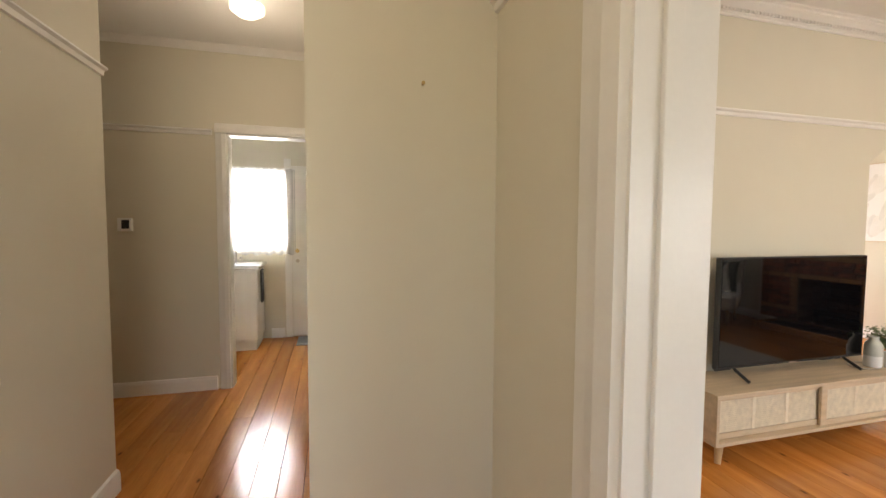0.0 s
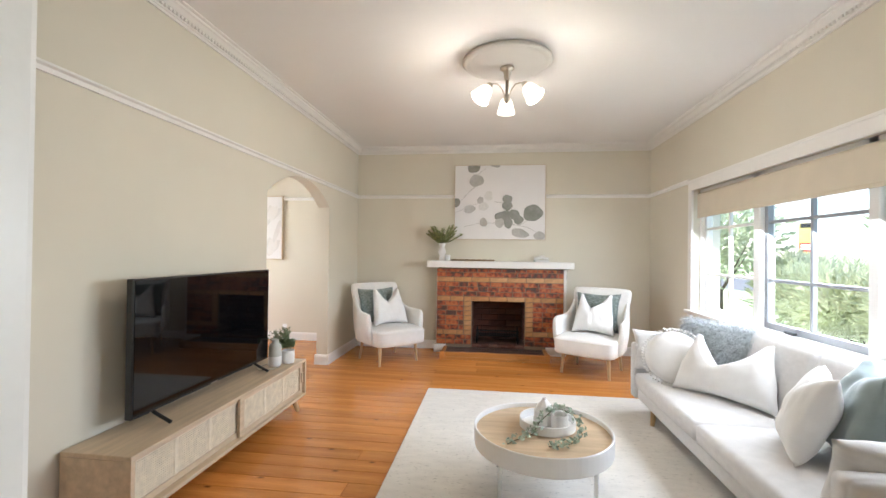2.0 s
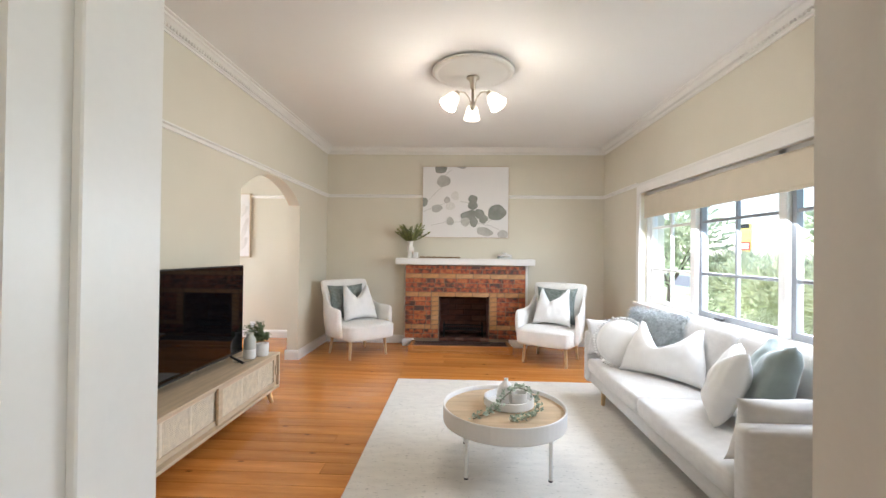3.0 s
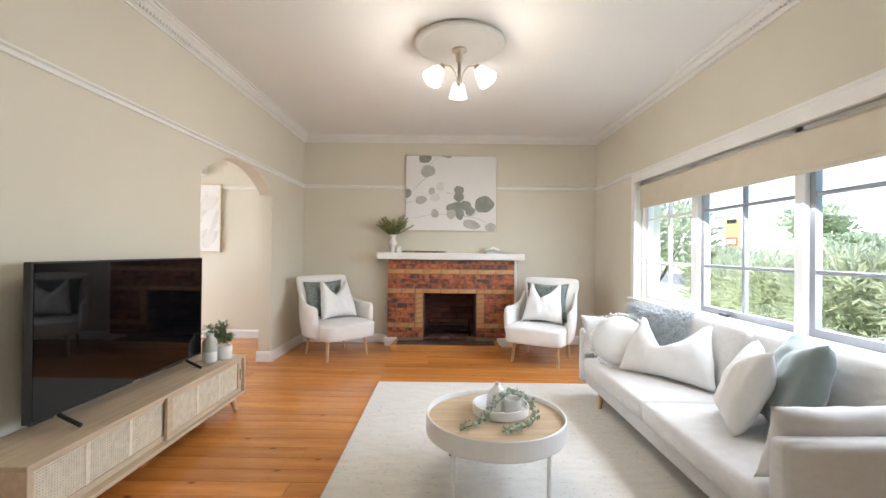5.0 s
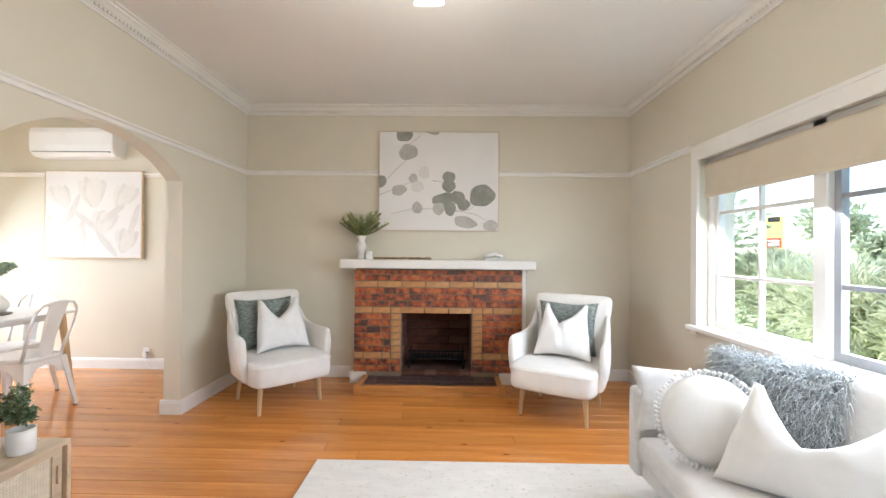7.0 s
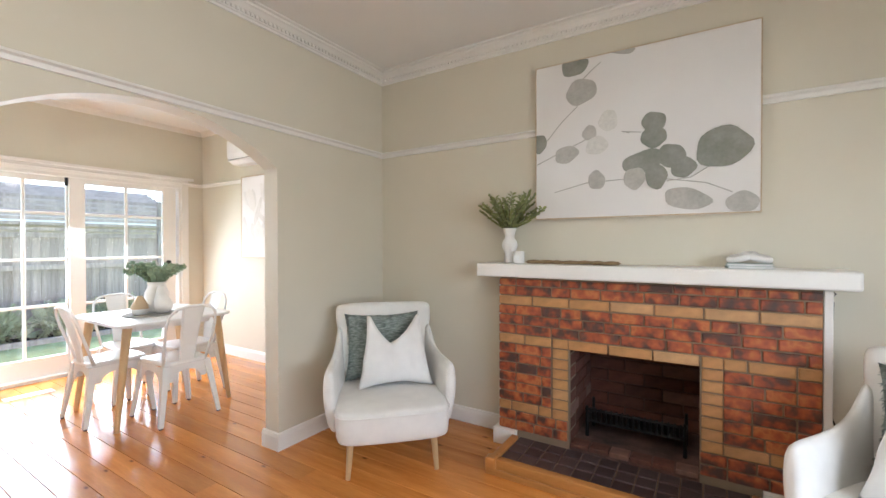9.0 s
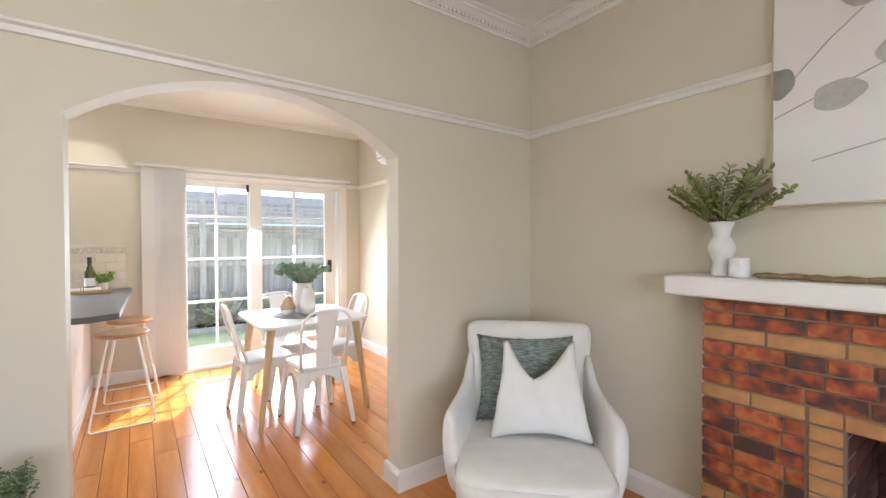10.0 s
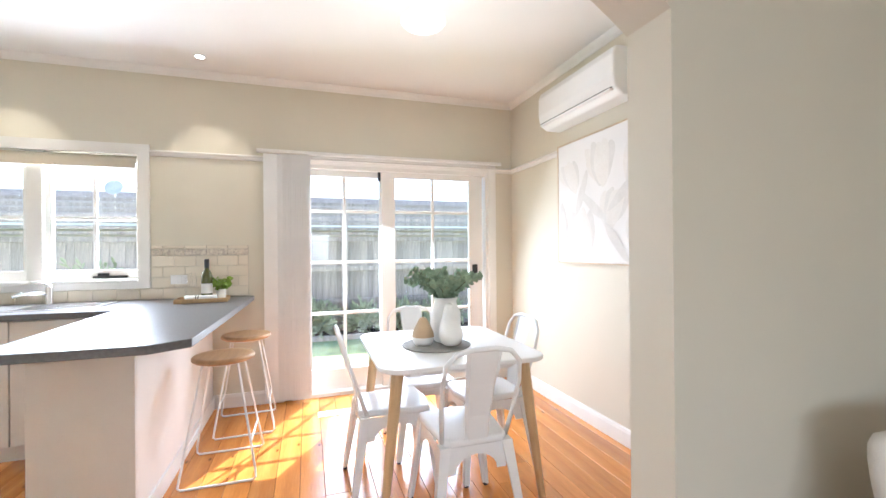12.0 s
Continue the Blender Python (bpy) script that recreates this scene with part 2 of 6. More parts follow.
# ==== the large structure: living room x 0..3.83, y -5.28..0; dining and kitchen x -3.13..-0.13; hall behind
H = 2.70
W, YD = 3.83, -5.30
XD = -3.09
YDIN = 0.185
A0, A1, AS, AT = -2.335, -1.012, 1.78, 2.005
DX0, DX1, DH = 1.462, 2.286, 2.04


def boxes(*specs):
    bm = bmesh.new()
    for s in specs:
        box(*s, bm=bm)
    return bm


# fireplace wall, with the flue's opening
structure("wall_north", boxes((0, 0, 0, 1.536, 0.23, H), (2.317, 0, 0, W + 0.25, 0.23, H), (1.536, 0, 0.85, 2.317, 0.23, H)), WALL, "cream painted plaster fireplace wall with picture rail", "wall")
# wall with the arch
arc = []
half, rise = (A1 - A0) / 2, AT - AS
rad = (half * half + rise * rise) / (2 * rise)
mid = (A0 + A1) / 2
span = math.asin(half / rad)
for i in range(25):
    a = -span + 2 * span * i / 24
    arc.append((mid + rad * math.sin(a), AT - rad + rad * math.cos(a)))
bm = boxes((-0.13, -5.4, 0, 0, A0, H), (-0.13, A1, 0, 0, YDIN, H))
prism([(A0, H)] + arc + [(A1, H)], "x", -0.13, 0, bm)
structure("wall_west", bm, WALL, "cream painted plaster wall with arched opening to the dining room", "wall")
# window wall
WY0, WY1, WZ0, WZ1 = -4.12, -1.16, 0.74, 1.94
structure("wall_east", boxes((W, YD - 0.12, 0, W + 0.25, WY0, H), (W, WY1, 0, W + 0.25, 0, H), (W, WY0, 0, W + 0.25, WY1, WZ0), (W, WY0, WZ1, W + 0.25, WY1, H)), WALL, "cream painted wall around the wide front window", "wall")
# wall with the door to the hall
structure("wall_south", boxes((0, YD - 0.18, 0, DX0 - 0.022, YD, H), (DX1 + 0.022, YD - 0.18, 0, W, YD, H), (DX0 - 0.022, YD - 0.18, DH + 0.022, DX1 + 0.022, YD, H)), WALL, "cream painted wall with the hall doorway", "wall")
# dining and kitchen outside walls
SY0, SY1, SZ1 = -1.83, -0.07, 2.03
KY0, KY1, KZ0, KZ1 = -4.3, -2.99, 1.06, 2.02
LY0, LY1, LZ0, LZ1 = -7.11, -6.51, 1.1, 1.9
structure("wall_dining_west", boxes((XD - 0.2, SY1, 0, XD, YDIN + 0.2, H), (XD - 0.2, SY0, SZ1, XD, SY1, H), (XD - 0.2, KY1, 0, XD, SY0, H), (XD - 0.2, KY0, 0, XD, KY1, KZ0), (XD - 0.2, KY0, KZ1, XD, KY1, H), (XD - 0.2, LY1, 0, XD, KY0, H), (XD - 0.2, LY0, 0, XD, LY1, LZ0), (XD - 0.2, LY0, LZ1, XD, LY1, H), (XD - 0.2, -8.6, 0, XD, LY0, H)), WALL, "cream painted outside wall with sliding door and kitchen window", "wall")
structure("wall_dining_north", boxes((XD, YDIN, 0, 0, YDIN + 0.2, H)), WALL, "cream painted dining room wall", "wall")
structure("wall_kitchen_south", boxes((XD, -5.4, 0, -0.13, -5.28, H)), WALL, "cream painted kitchen end wall", "wall")
# hall
structure("wall_hall_pier", boxes((0.68, -6.085, 0, 0.8, -5.48, H), (-1.55, -6.085, 0, 0.68, -5.965, H)), WALL, "cream painted hall wall with a small nail", "wall")
structure("wall_hall_south", boxes((-0.24, -7.17, 0, 3.0, -7.05, H)), WALL, "cream painted hall wall with picture rail", "wall")
# unseen end wall; its opening is added to let the hall fill in
structure("wall_hall_east", boxes((3.0, -7.17, 0, 3.12, -6.9, H), (3.0, -6.0, 0, 3.12, -5.48, H), (3.0, -6.9, 2.04, 3.12, -6.0, H)), WALL, "unseen cream hall end wall with an added door opening", "wall")
structure("wall_hall_far", boxes((-1.67, -8.6, 0, -1.55, -6.81, H), (-1.67, -6.81, 2.04, -1.55, -5.93, H), (-1.67, -5.93, 0, -1.55, -5.4, H)), WALL, "cream painted hall wall with a doorway to the laundry", "wall")
structure("wall_back", boxes((XD, -8.72, 0, -0.12, -8.6, H), (-0.24, -8.6, 0, -0.12, -7.17, H)), WALL, "cream painted wall closing the passage", "wall")
structure("wall_laundry", boxes((XD, -5.6, 0, -1.67, -5.4, H)), WALL, "yellow cream laundry wall", "wall")
structure("ceiling", boxes((XD - 0.2, -8.72, H, W + 0.25, 0.43, H + 0.1)), CEIL, "white painted plaster ceiling", "ceiling")

# boards, laid along x, over a dark bed
floor = structure("floor", boxes((XD - 0.2, -8.72, -0.1, W + 0.25, 0.43, -0.02)), GAP, "polished orange pine floorboards with knots", "floor")

# ==== rails, skirtings, cornices, frames
def along(name, outline, runs, mat, label, category):
    """A moulding whose outline is (distance from the wall, height), run along walls: (axis, wall, side, from, to)."""
    bm = bmesh.new()
    for axis, wall, side, a, b in runs:
        prism([(wall + side * d, z) for d, z in outline], axis, a, b, bm)
    return structure(name, bm, mat, label, category)


def shift(outline, z):
    return [(d, h + z) for d, h in outline]


RAIL = shift([(0, -0.022), (0.012, -0.02), (0.016, 0.0), (0.03, 0.008), (0.03, 0.016), (0.02, 0.022), (0, 0.022)], 2.035)
SKIRT = [(0, 0), (0.018, 0), (0.018, 0.085), (0.012, 0.105), (0, 0.11)]
along("picture_rail", RAIL, [("y", 0, 1, YD, 0), ("x", 0, -1, 0, W), ("y", W, -1, -1.09, 0), ("y", W, -1, YD, -4.2)], TRIM, "white painted picture rail round the living room", "picture rail")
along("picture_rail_dining", RAIL, [("y", XD, 1, -2.91, YDIN), ("x", YDIN, -1, XD, -0.13)], TRIM, "white painted picture rail in the dining room", "picture rail")
along("picture_rail_hall", RAIL, [("x", -7.05, 1, -0.24, 3.0), ("y", -1.55, 1, -8.6, -6.9), ("x", -5.48, -1, 0.8, 1.3)], TRIM, "white painted picture rail in the hall", "picture rail")
along("baseboard", SKIRT, [("y", 0, 1, YD, A0), ("y", 0, 1, A1, 0), ("x", A1, -1, -0.148, 0.018), ("x", A0, 1, -0.148, 0.018), ("x", 0, -1, 0, 1.133), ("x", 0, -1, 2.753, W), ("y", W, -1, YD, 0), ("y", -0.13, -1, A1, YDIN)], TRIM, "white painted skirting board of the living room", "skirting board")
along("baseboard_dining", SKIRT, [("x", YDIN, -1, XD, -0.13), ("y", XD, 1, -2.5, SY0 - 0.12), ("y", XD, 1, SY1 + 0.09, YDIN)], TRIM, "white painted skirting board of the dining room", "skirting board")
along("baseboard_hall", SKIRT, [("x", -7.05, 1, -0.24, 3.0), ("y", -1.55, 1, -8.6, -6.9), ("y", XD, 1, -6.69, -6.54), ("y", -0.24, -1, -8.6, -7.05)], TRIM, "white painted skirting board of the hall", "skirting board")
CORN = [(0, -0.085), (0.012, -0.085), (0.014, -0.072), (0.022, -0.068), (0.026, -0.05), (0.04, -0.046), (0.062, -0.026), (0.072, -0.022), (0.074, -0.01), (0.095, -0.008), (0.097, 0), (0, 0)]
along("cornice", shift(CORN, H - 0.001), [("y", 0, 1, YD, 0), ("x", 0, -1, 0, W), ("y", W, -1, YD, 0), ("x", YD, 1, 0, W)], TRIM, "white moulded plaster cornice with a row of small beads", "cornice")
along("cornice_dining", shift([(0, -0.05), (0.008, -0.05), (0.02, -0.03), (0.045, -0.008), (0.05, 0), (0, 0)], H - 0.001), [("y", XD, 1, -5.28, YDIN), ("x", YDIN, -1, XD, -0.13), ("y", -0.13, -1, -5.28, YDIN)], TRIM, "plain white cove cornice", "cornice")
along("cornice_hall", shift([(0, -0.05), (0.008, -0.05), (0.02, -0.03), (0.045, -0.008), (0.05, 0), (0, 0)], H - 0.001), [("x", -7.05, 1, -0.24, 3.0), ("y", -1.55, 1, -8.6, -6.085), ("y", 0.8, 1, -6.085, -5.48)], TRIM, "plain white cove cornice in the hall", "cornice")
bm = bmesh.new()
n = 0
y = YD + 0.1
while y < -0.05:
    box(0.026, y, H - 0.065, 0.04, y + 0.016, H - 0.05, bm=bm)
    box(W - 0.04, y, H - 0.065, W - 0.026, y + 0.016, H - 0.05, bm=bm)
    y += 0.03
x = 0.05
while x < W - 0.05:
    box(x, -0.04, H - 0.065, x + 0.016, -0.026, H - 0.05, bm=bm)
    x += 0.03
tagged(part("cornice_beads", bm, TRIM), "small white plaster beads along the cornice", "moulding", "", "stuff")

# living-room doorway: lining, stops and hall-side architraves
bm = bmesh.new()
JT = 0.022
box(DX0 - JT, YD - 0.185, 0, DX0, YD + 0.004, DH, bm=bm)
box(DX1, YD - 0.185, 0, DX1 + JT, YD + 0.004, DH, bm=bm)
box(DX0 - JT, YD - 0.185, DH, DX1 + JT, YD + 0.004, DH + JT, bm=bm)
lining = structure("door_1", bm, TRIM, "white painted doorway lining between hall and living room", "doorway")
for nm, b in (("door_stop", (DX0, YD - 0.125, 0, DX0 + 0.012, YD - 0.085, DH)), ("door_stop", (DX1 - 0.012, YD - 0.125, 0, DX1, YD - 0.085, DH)), ("door_stop", (DX0 + 0.012, YD - 0.125, DH - 0.012, DX1 - 0.012, YD - 0.085, DH))):
    part(nm, box(*b, bevel=0.002), TRIM, lining)
ARCH = [(0, 0), (0.018, 0.004), (0.022, 0.03), (0.016, 0.05), (0.012, 0.075), (0, 0.08)]


def architrave(parent, x0, x1, top, wall, side, axis="y", wide=0.08):
    """Two uprights and a head round an opening, moulded; axis 'y': on a wall across y."""
    shape = [(d * (1.3 if wide > 0.1 else 1), w * wide / 0.08) for d, w in ARCH]

    def at(u, d, z):
        return (u, wall + side * d, z) if axis == "y" else (wall + side * d, u, z)
    for u, s in ((x0, -1), (x1, 1)):
        bm = bmesh.new()
        rings = [[bm.verts.new(at(u + s * w, d, z)) for d, w in shape] for z in (0, top)]
        k = len(ARCH)
        for i in range(k):
            bm.faces.new((rings[0][i], rings[0][(i + 1) % k], rings[1][(i + 1) % k], rings[1][i]))
        bm.faces.new(rings[0])
        bm.faces.new(rings[1][::-1])
        part("architrave", bm, TRIM, parent)
    bm = bmesh.new()
    rings = [[bm.verts.new(at(u, d, top + w)) for d, w in shape] for u in (x0 - wide, x1 + wide)]
    for i in range(k):
        bm.faces.new((rings[0][i], rings[0][(i + 1) % k], rings[1][(i + 1) % k], rings[1][i]))
    bm.faces.new(rings[0])
    bm.faces.new(rings[1][::-1])
    part("architrave", bm, TRIM, parent)


architrave(lining, DX0 - 0.008, DX1 + 0.008, DH + 0.01, YD - 0.18, -1, wide=0.15)
architrave(lining, DX0 - 0.008, DX1 + 0.008, DH + 0.01, YD, 1)
BRASS = material("aged_brass", (0.55, 0.4, 0.18), 0.3, 1.0, vary=0.15)
NICKEL = material("brushed_nickel", (0.56, 0.5, 0.42), 0.28, 1.0, vary=0.08, fine=200)
CHROME = material("chrome", (0.75, 0.75, 0.76), 0.1, 1.0, vary=0.04)
part("strike_plate", box(DX1 - 0.003, YD - 0.04, 0.86, DX1 + 0.001, YD - 0.015, 0.93, 0.001), NICKEL, lining, "metal latch plate")

# front window
win = structure("window_1", boxes((W - 0.02, WY0 - 0.07, WZ1 - 0.01, W, WY1 + 0.07, WZ1 + 0.075), (W - 0.02, WY0 - 0.07, WZ0 - 0.06, W, WY0 + 0.005, WZ1 - 0.01), (W - 0.02, WY1 - 0.005, WZ0 - 0.06, W, WY1 + 0.07, WZ1 - 0.01), (W - 0.028, WY0 - 0.09, WZ1 + 0.075, W, WY1 + 0.09, WZ1 + 0.095)), TRIM, "white timber front window with small panes and mullions", "window")
part("window_sill", box(W - 0.05, WY0 - 0.09, WZ0 - 0.03, W + 0.13, WY1 + 0.09, WZ0 + 0.004, 0.006), TRIM, win)
GX = W + 0.115
for y0, y1 in ((WY0, WY0 + 0.04), (-3.125, -3.055), (-2.115, -2.03), (WY1 - 0.03, WY1)):
    part("mullion", box(W + 0.06, y0, WZ0, W + 0.17, y1, WZ1, 0.006), TRIM, win)
part("head", box(W + 0.06, WY0, WZ1 - 0.04, W + 0.17, WY1, WZ1, 0.004), TRIM, win)
# near and middle sashes take the grey that carries backlit shade
for i, (y0, y1, mat) in enumerate(((WY0 + 0.04, -3.125, BACKLIT), (-3.055, -2.115, BACKLIT), (-2.03, WY1 - 0.03, TRIM))):
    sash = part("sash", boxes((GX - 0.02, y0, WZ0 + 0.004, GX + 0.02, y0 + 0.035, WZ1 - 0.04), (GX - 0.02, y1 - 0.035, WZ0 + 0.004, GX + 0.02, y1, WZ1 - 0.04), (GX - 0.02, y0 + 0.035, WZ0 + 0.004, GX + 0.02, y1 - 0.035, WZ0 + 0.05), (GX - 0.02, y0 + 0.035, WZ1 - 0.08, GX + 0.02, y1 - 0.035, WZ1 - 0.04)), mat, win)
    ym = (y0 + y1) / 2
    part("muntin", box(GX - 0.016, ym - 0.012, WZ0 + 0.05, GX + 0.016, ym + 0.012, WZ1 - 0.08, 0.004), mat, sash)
    for z in (1.105, 1.545):
        part("muntin", box(GX - 0.015, y0 + 0.035, z - 0.012, GX + 0.015, y1 - 0.035, z + 0.012, 0.004), mat, sash)
    pane = part("pane", box(GX - 0.002, y0 + 0.03, WZ0 + 0.04, GX + 0.002, y1 - 0.03, WZ1 - 0.07), GLASS, sash)
    pane.visible_shadow = False
part("stay", box(W + 0.05, -2.5, WZ0 + 0.01, W + 0.075, -2.4, WZ0 + 0.03, 0.004), BLACK, win, "black window catch")
BLIND = material("beige_blind_cloth", (0.62, 0.55, 0.43), 0.8, vary=0.04, scale=8, fine=500, bump=0.1)
blind = thing("roller_blind", (W + 0.05, -2.64, 1.88), "beige roller blind half drawn down across the front window", "blind")
bm = rod((0, -1.46, 0), (0, 1.46, 0), 0.024, seg=16)
part("roll", bm, BLIND, blind, smooth=True)
part("cloth", box(-0.026, -1.45, -0.2, -0.0235, 1.45, 0.0), BLIND, blind)
part("bottom_bar", box(-0.03, -1.45, -0.225, -0.019, 1.45, -0.2, 0.003), BLIND, blind)

# ==== living room: fireplace
def brick_material(name, tones, rough=0.75):
    m = material(name, (0.3, 0.1, 0.05), rough, vary=0.35, scale=25, fine=140, bump=0.5)
    nt = m.node_tree
    b = nt.nodes["Principled BSDF"]
    oi = nt.nodes.new("ShaderNodeObjectInfo")
    r = nt.nodes.new("ShaderNodeValToRGB")
    r.color_ramp.interpolation = "LINEAR"
    els = r.color_ramp.elements
    while len(els) < len(tones):
        els.new(0.5)
    for i, (p, c) in enumerate(tones):
        els[i].position, els[i].color = p, (*c, 1)
    nt.links.new(oi.outputs["Random"], r.inputs[0])
    mx = nt.nodes.new("ShaderNodeMix")
    mx.data_type, mx.blend_type = "RGBA", "MIX"
    mx.inputs[0].default_value = 0.78
    old = b.inputs["Base Color"].links[0].from_socket
    nt.links.new(old, mx.inputs[6])
    nt.links.new(r.outputs[0], mx.inputs[7])
    n = nt.nodes.new("ShaderNodeTexNoise")
    n.inputs["Scale"].default_value = 18
    tc = nt.nodes.new("ShaderNodeTexCoord")
    nt.links.new(tc.outputs["Object"], n.inputs[0])
    mr = nt.nodes.new("ShaderNodeMapRange")
    mr.inputs["To Min"].default_value, mr.inputs["To Max"].default_value = 0.6, 1.3
    nt.links.new(n.outputs[0], mr.inputs[0])
    mul = nt.nodes.new("ShaderNodeMix")
    mul.data_type, mul.blend_type = "RGBA", "MULTIPLY"
    mul.inputs[0].default_value = 1.0
    nt.links.new(mx.outputs[2], mul.inputs[6])
    nt.links.new(mr.outputs[0], mul.inputs[7])
    nt.links.new(mul.outputs[2], b.inputs["Base Color"])
    return m


def clinker_material():
    """Kiln-flashed bricks: each fades between orange, red and charcoal along its length."""
    m = material("clinker_brick", (0.3, 0.1, 0.05), 0.5, vary=0.3, scale=25, fine=140, bump=0.5)
    nt = m.node_tree
    N, L = nt.nodes.new, nt.links.new
    b = nt.nodes["Principled BSDF"]
    tc, oi, sh, mp = N("ShaderNodeTexCoord"), N("ShaderNodeObjectInfo"), N("ShaderNodeVectorMath"), N("ShaderNodeMapping")
    cx = N("ShaderNodeCombineXYZ")
    mu = N("ShaderNodeMath")
    mu.operation = "MULTIPLY"
    mu.inputs[1].default_value = 37.0
    L(oi.outputs["Random"], mu.inputs[0])
    for k in range(3):
        L(mu.outputs[0], cx.inputs[k])
    mp.inputs["Scale"].default_value = (17, 4, 16)
    L(tc.outputs["Object"], mp.inputs[0])
    L(mp.outputs[0], sh.inputs[0])
    L(cx.outputs[0], sh.inputs[1])
    n = N("ShaderNodeTexNoise")
    n.inputs["Scale"].default_value, n.inputs["Detail"].default_value, n.inputs["Roughness"].default_value = 1.0, 2, 0.5
    L(sh.outputs[0], n.inputs[0])
    mix = N("ShaderNodeMath")
    mix.operation = "MULTIPLY_ADD"
    mix.inputs[1].default_value = 0.22
    L(oi.outputs["Random"], mix.inputs[0])
    off = N("ShaderNodeMath")
    off.operation = "SUBTRACT"
    off.inputs[1].default_value = 0.11
    L(n.outputs[0], off.inputs[0])
    L(off.outputs[0], mix.inputs[2])
    r = N("ShaderNodeValToRGB")
    els = r.color_ramp.elements
    tones = [(0.28, (0.04, 0.028, 0.028)), (0.37, (0.1, 0.038, 0.025)), (0.45, (0.25, 0.055, 0.024)), (0.56, (0.4, 0.095, 0.03)), (0.67, (0.5, 0.17, 0.05)), (0.78, (0.36, 0.09, 0.03))]
    while len(els) < len(tones):
        els.new(0.5)
    for e, (p, c) in zip(els, tones):
        e.position, e.color = p, (*c, 1)
    L(mix.outputs[0], r.inputs[0])
    mx = N("ShaderNodeMix")
    mx.data_type, mx.blend_type = "RGBA", "MIX"
    mx.inputs[0].default_value = 0.88
    L(b.inputs["Base Color"].links[0].from_socket, mx.inputs[6])
    L(r.outputs[0], mx.inputs[7])
    L(mx.outputs[2], b.inputs["Base Color"])
    return m


REDBRICK = clinker_material()
TANBRICK = brick_material("tan_brick", [(0.0, (0.55, 0.31, 0.11)), (0.6, (0.5, 0.26, 0.09)), (1.0, (0.57, 0.35, 0.16))], 0.6)
SOOTBRICK = brick_material("sooty_brick", [(0.0, (0.15, 0.048, 0.033)), (0.5, (0.055, 0.026, 0.022)), (0.85, (0.12, 0.05, 0.036)), (1.0, (0.22, 0.14, 0.11))], 0.9)
MORTAR = material("brown_mortar", (0.24, 0.175, 0.115), 0.9, vary=0.2, fine=200, bump=0.3)
SOOT = material("soot_stained_brick", (0.15, 0.08, 0.06), 0.95, vary=0.5, scale=7, fine=60, second=(0.03, 0.022, 0.02), bump=0.4)
IRON = material("black_cast_iron", (0.014, 0.013, 0.013), 0.5, 0.6, vary=0.3)
HTILE = material("dark_brown_hearth_tile", (0.075, 0.05, 0.05), 0.3, vary=0.25, scale=12, piece=0.5)
REDWOOD = material("varnished_kerb_timber", (0.5, 0.22, 0.06), 0.3, vary=0.25, scale=4, fine=60, stretch=(0.5, 5, 5))

FX0, FX1, FY, FZ0, FZ1 = 1.133, 2.75, -0.16, 0.105, 1.085
OX0, OX1, OZ = 1.586, 2.267, 0.684
fire = thing("fireplace", (1.93, 0, 0), "red clinker brick fireplace with tan brick bands and open firebox", "fireplace")


def fpart(name, bm, mat, label=""):
    bmesh.ops.translate(bm, verts=bm.verts, vec=(-1.93, 0, 0))
    return part(name, bm, mat, fire, label)


for b in ((FX0 + 0.006, FY + 0.006, 0.0, OX0 + 0.004, -0.001, FZ1), (OX1 - 0.004, FY + 0.006, 0.0, FX1 - 0.006, -0.001, FZ1), (OX0 + 0.004, FY + 0.006, OZ + 0.004, OX1 - 0.004, -0.001, FZ1)):
    fpart("core", box(*b), MORTAR, "brown mortar joints")
fpart("plinth", boxes((FX0 - 0.03, FY - 0.03, 0, OX0 - 0.33, FY + 0.005, 0.1), (FX0 - 0.03, FY + 0.005, 0, FX0 + 0.005, 0, 0.1)), TRIM, "white painted plinth")
fpart("plinth", boxes((OX1 + 0.26, FY - 0.03, 0, FX1 + 0.02, FY + 0.005, 0.1), (FX1 - 0.005, FY + 0.005, 0, FX1 + 0.02, 0, 0.1)), TRIM, "white painted plinth")
fpart("side_strip", box(FX1 - 0.004, FY + 0.01, 0.1, FX1 + 0.03, 0, FZ1, 0.003), TRIM, "white painted edge strip")
fpart("side_strip", box(FX0 - 0.014, FY + 0.03, 0.1, FX0 + 0.002, 0, FZ1, 0.003), TRIM, "white painted edge strip")
for nm, b in (("firebox_side", (OX0 - 0.045, 0.0, 0.02, OX0 - 0.004, 0.42, 0.8)), ("firebox_side", (OX1 + 0.004, 0.0, 0.02, OX1 + 0.045, 0.42, 0.8)), ("firebox_back", (OX0 - 0.045, 0.42, 0.02, OX1 + 0.045, 0.47, 0.8)), ("firebox_throat", (OX0 - 0.045, 0.004, 0.8, OX1 + 0.045, 0.47, 0.846)), ("firebox_floor", (OX0 + 0.002, FY + 0.02, 0.0, OX1 - 0.002, 0.42, 0.085))):
    fpart(nm, box(*b), SOOT, "soot-stained firebox")
mantel = fpart("mantel", box(1.005, -0.242, FZ1 + 0.008, 2.86, 0, 1.179, 0.012, 3), TRIM, "thick white painted mantel shelf")
random.seed(5)
CH = 0.0622
J = 0.008
mesh_cache = {}


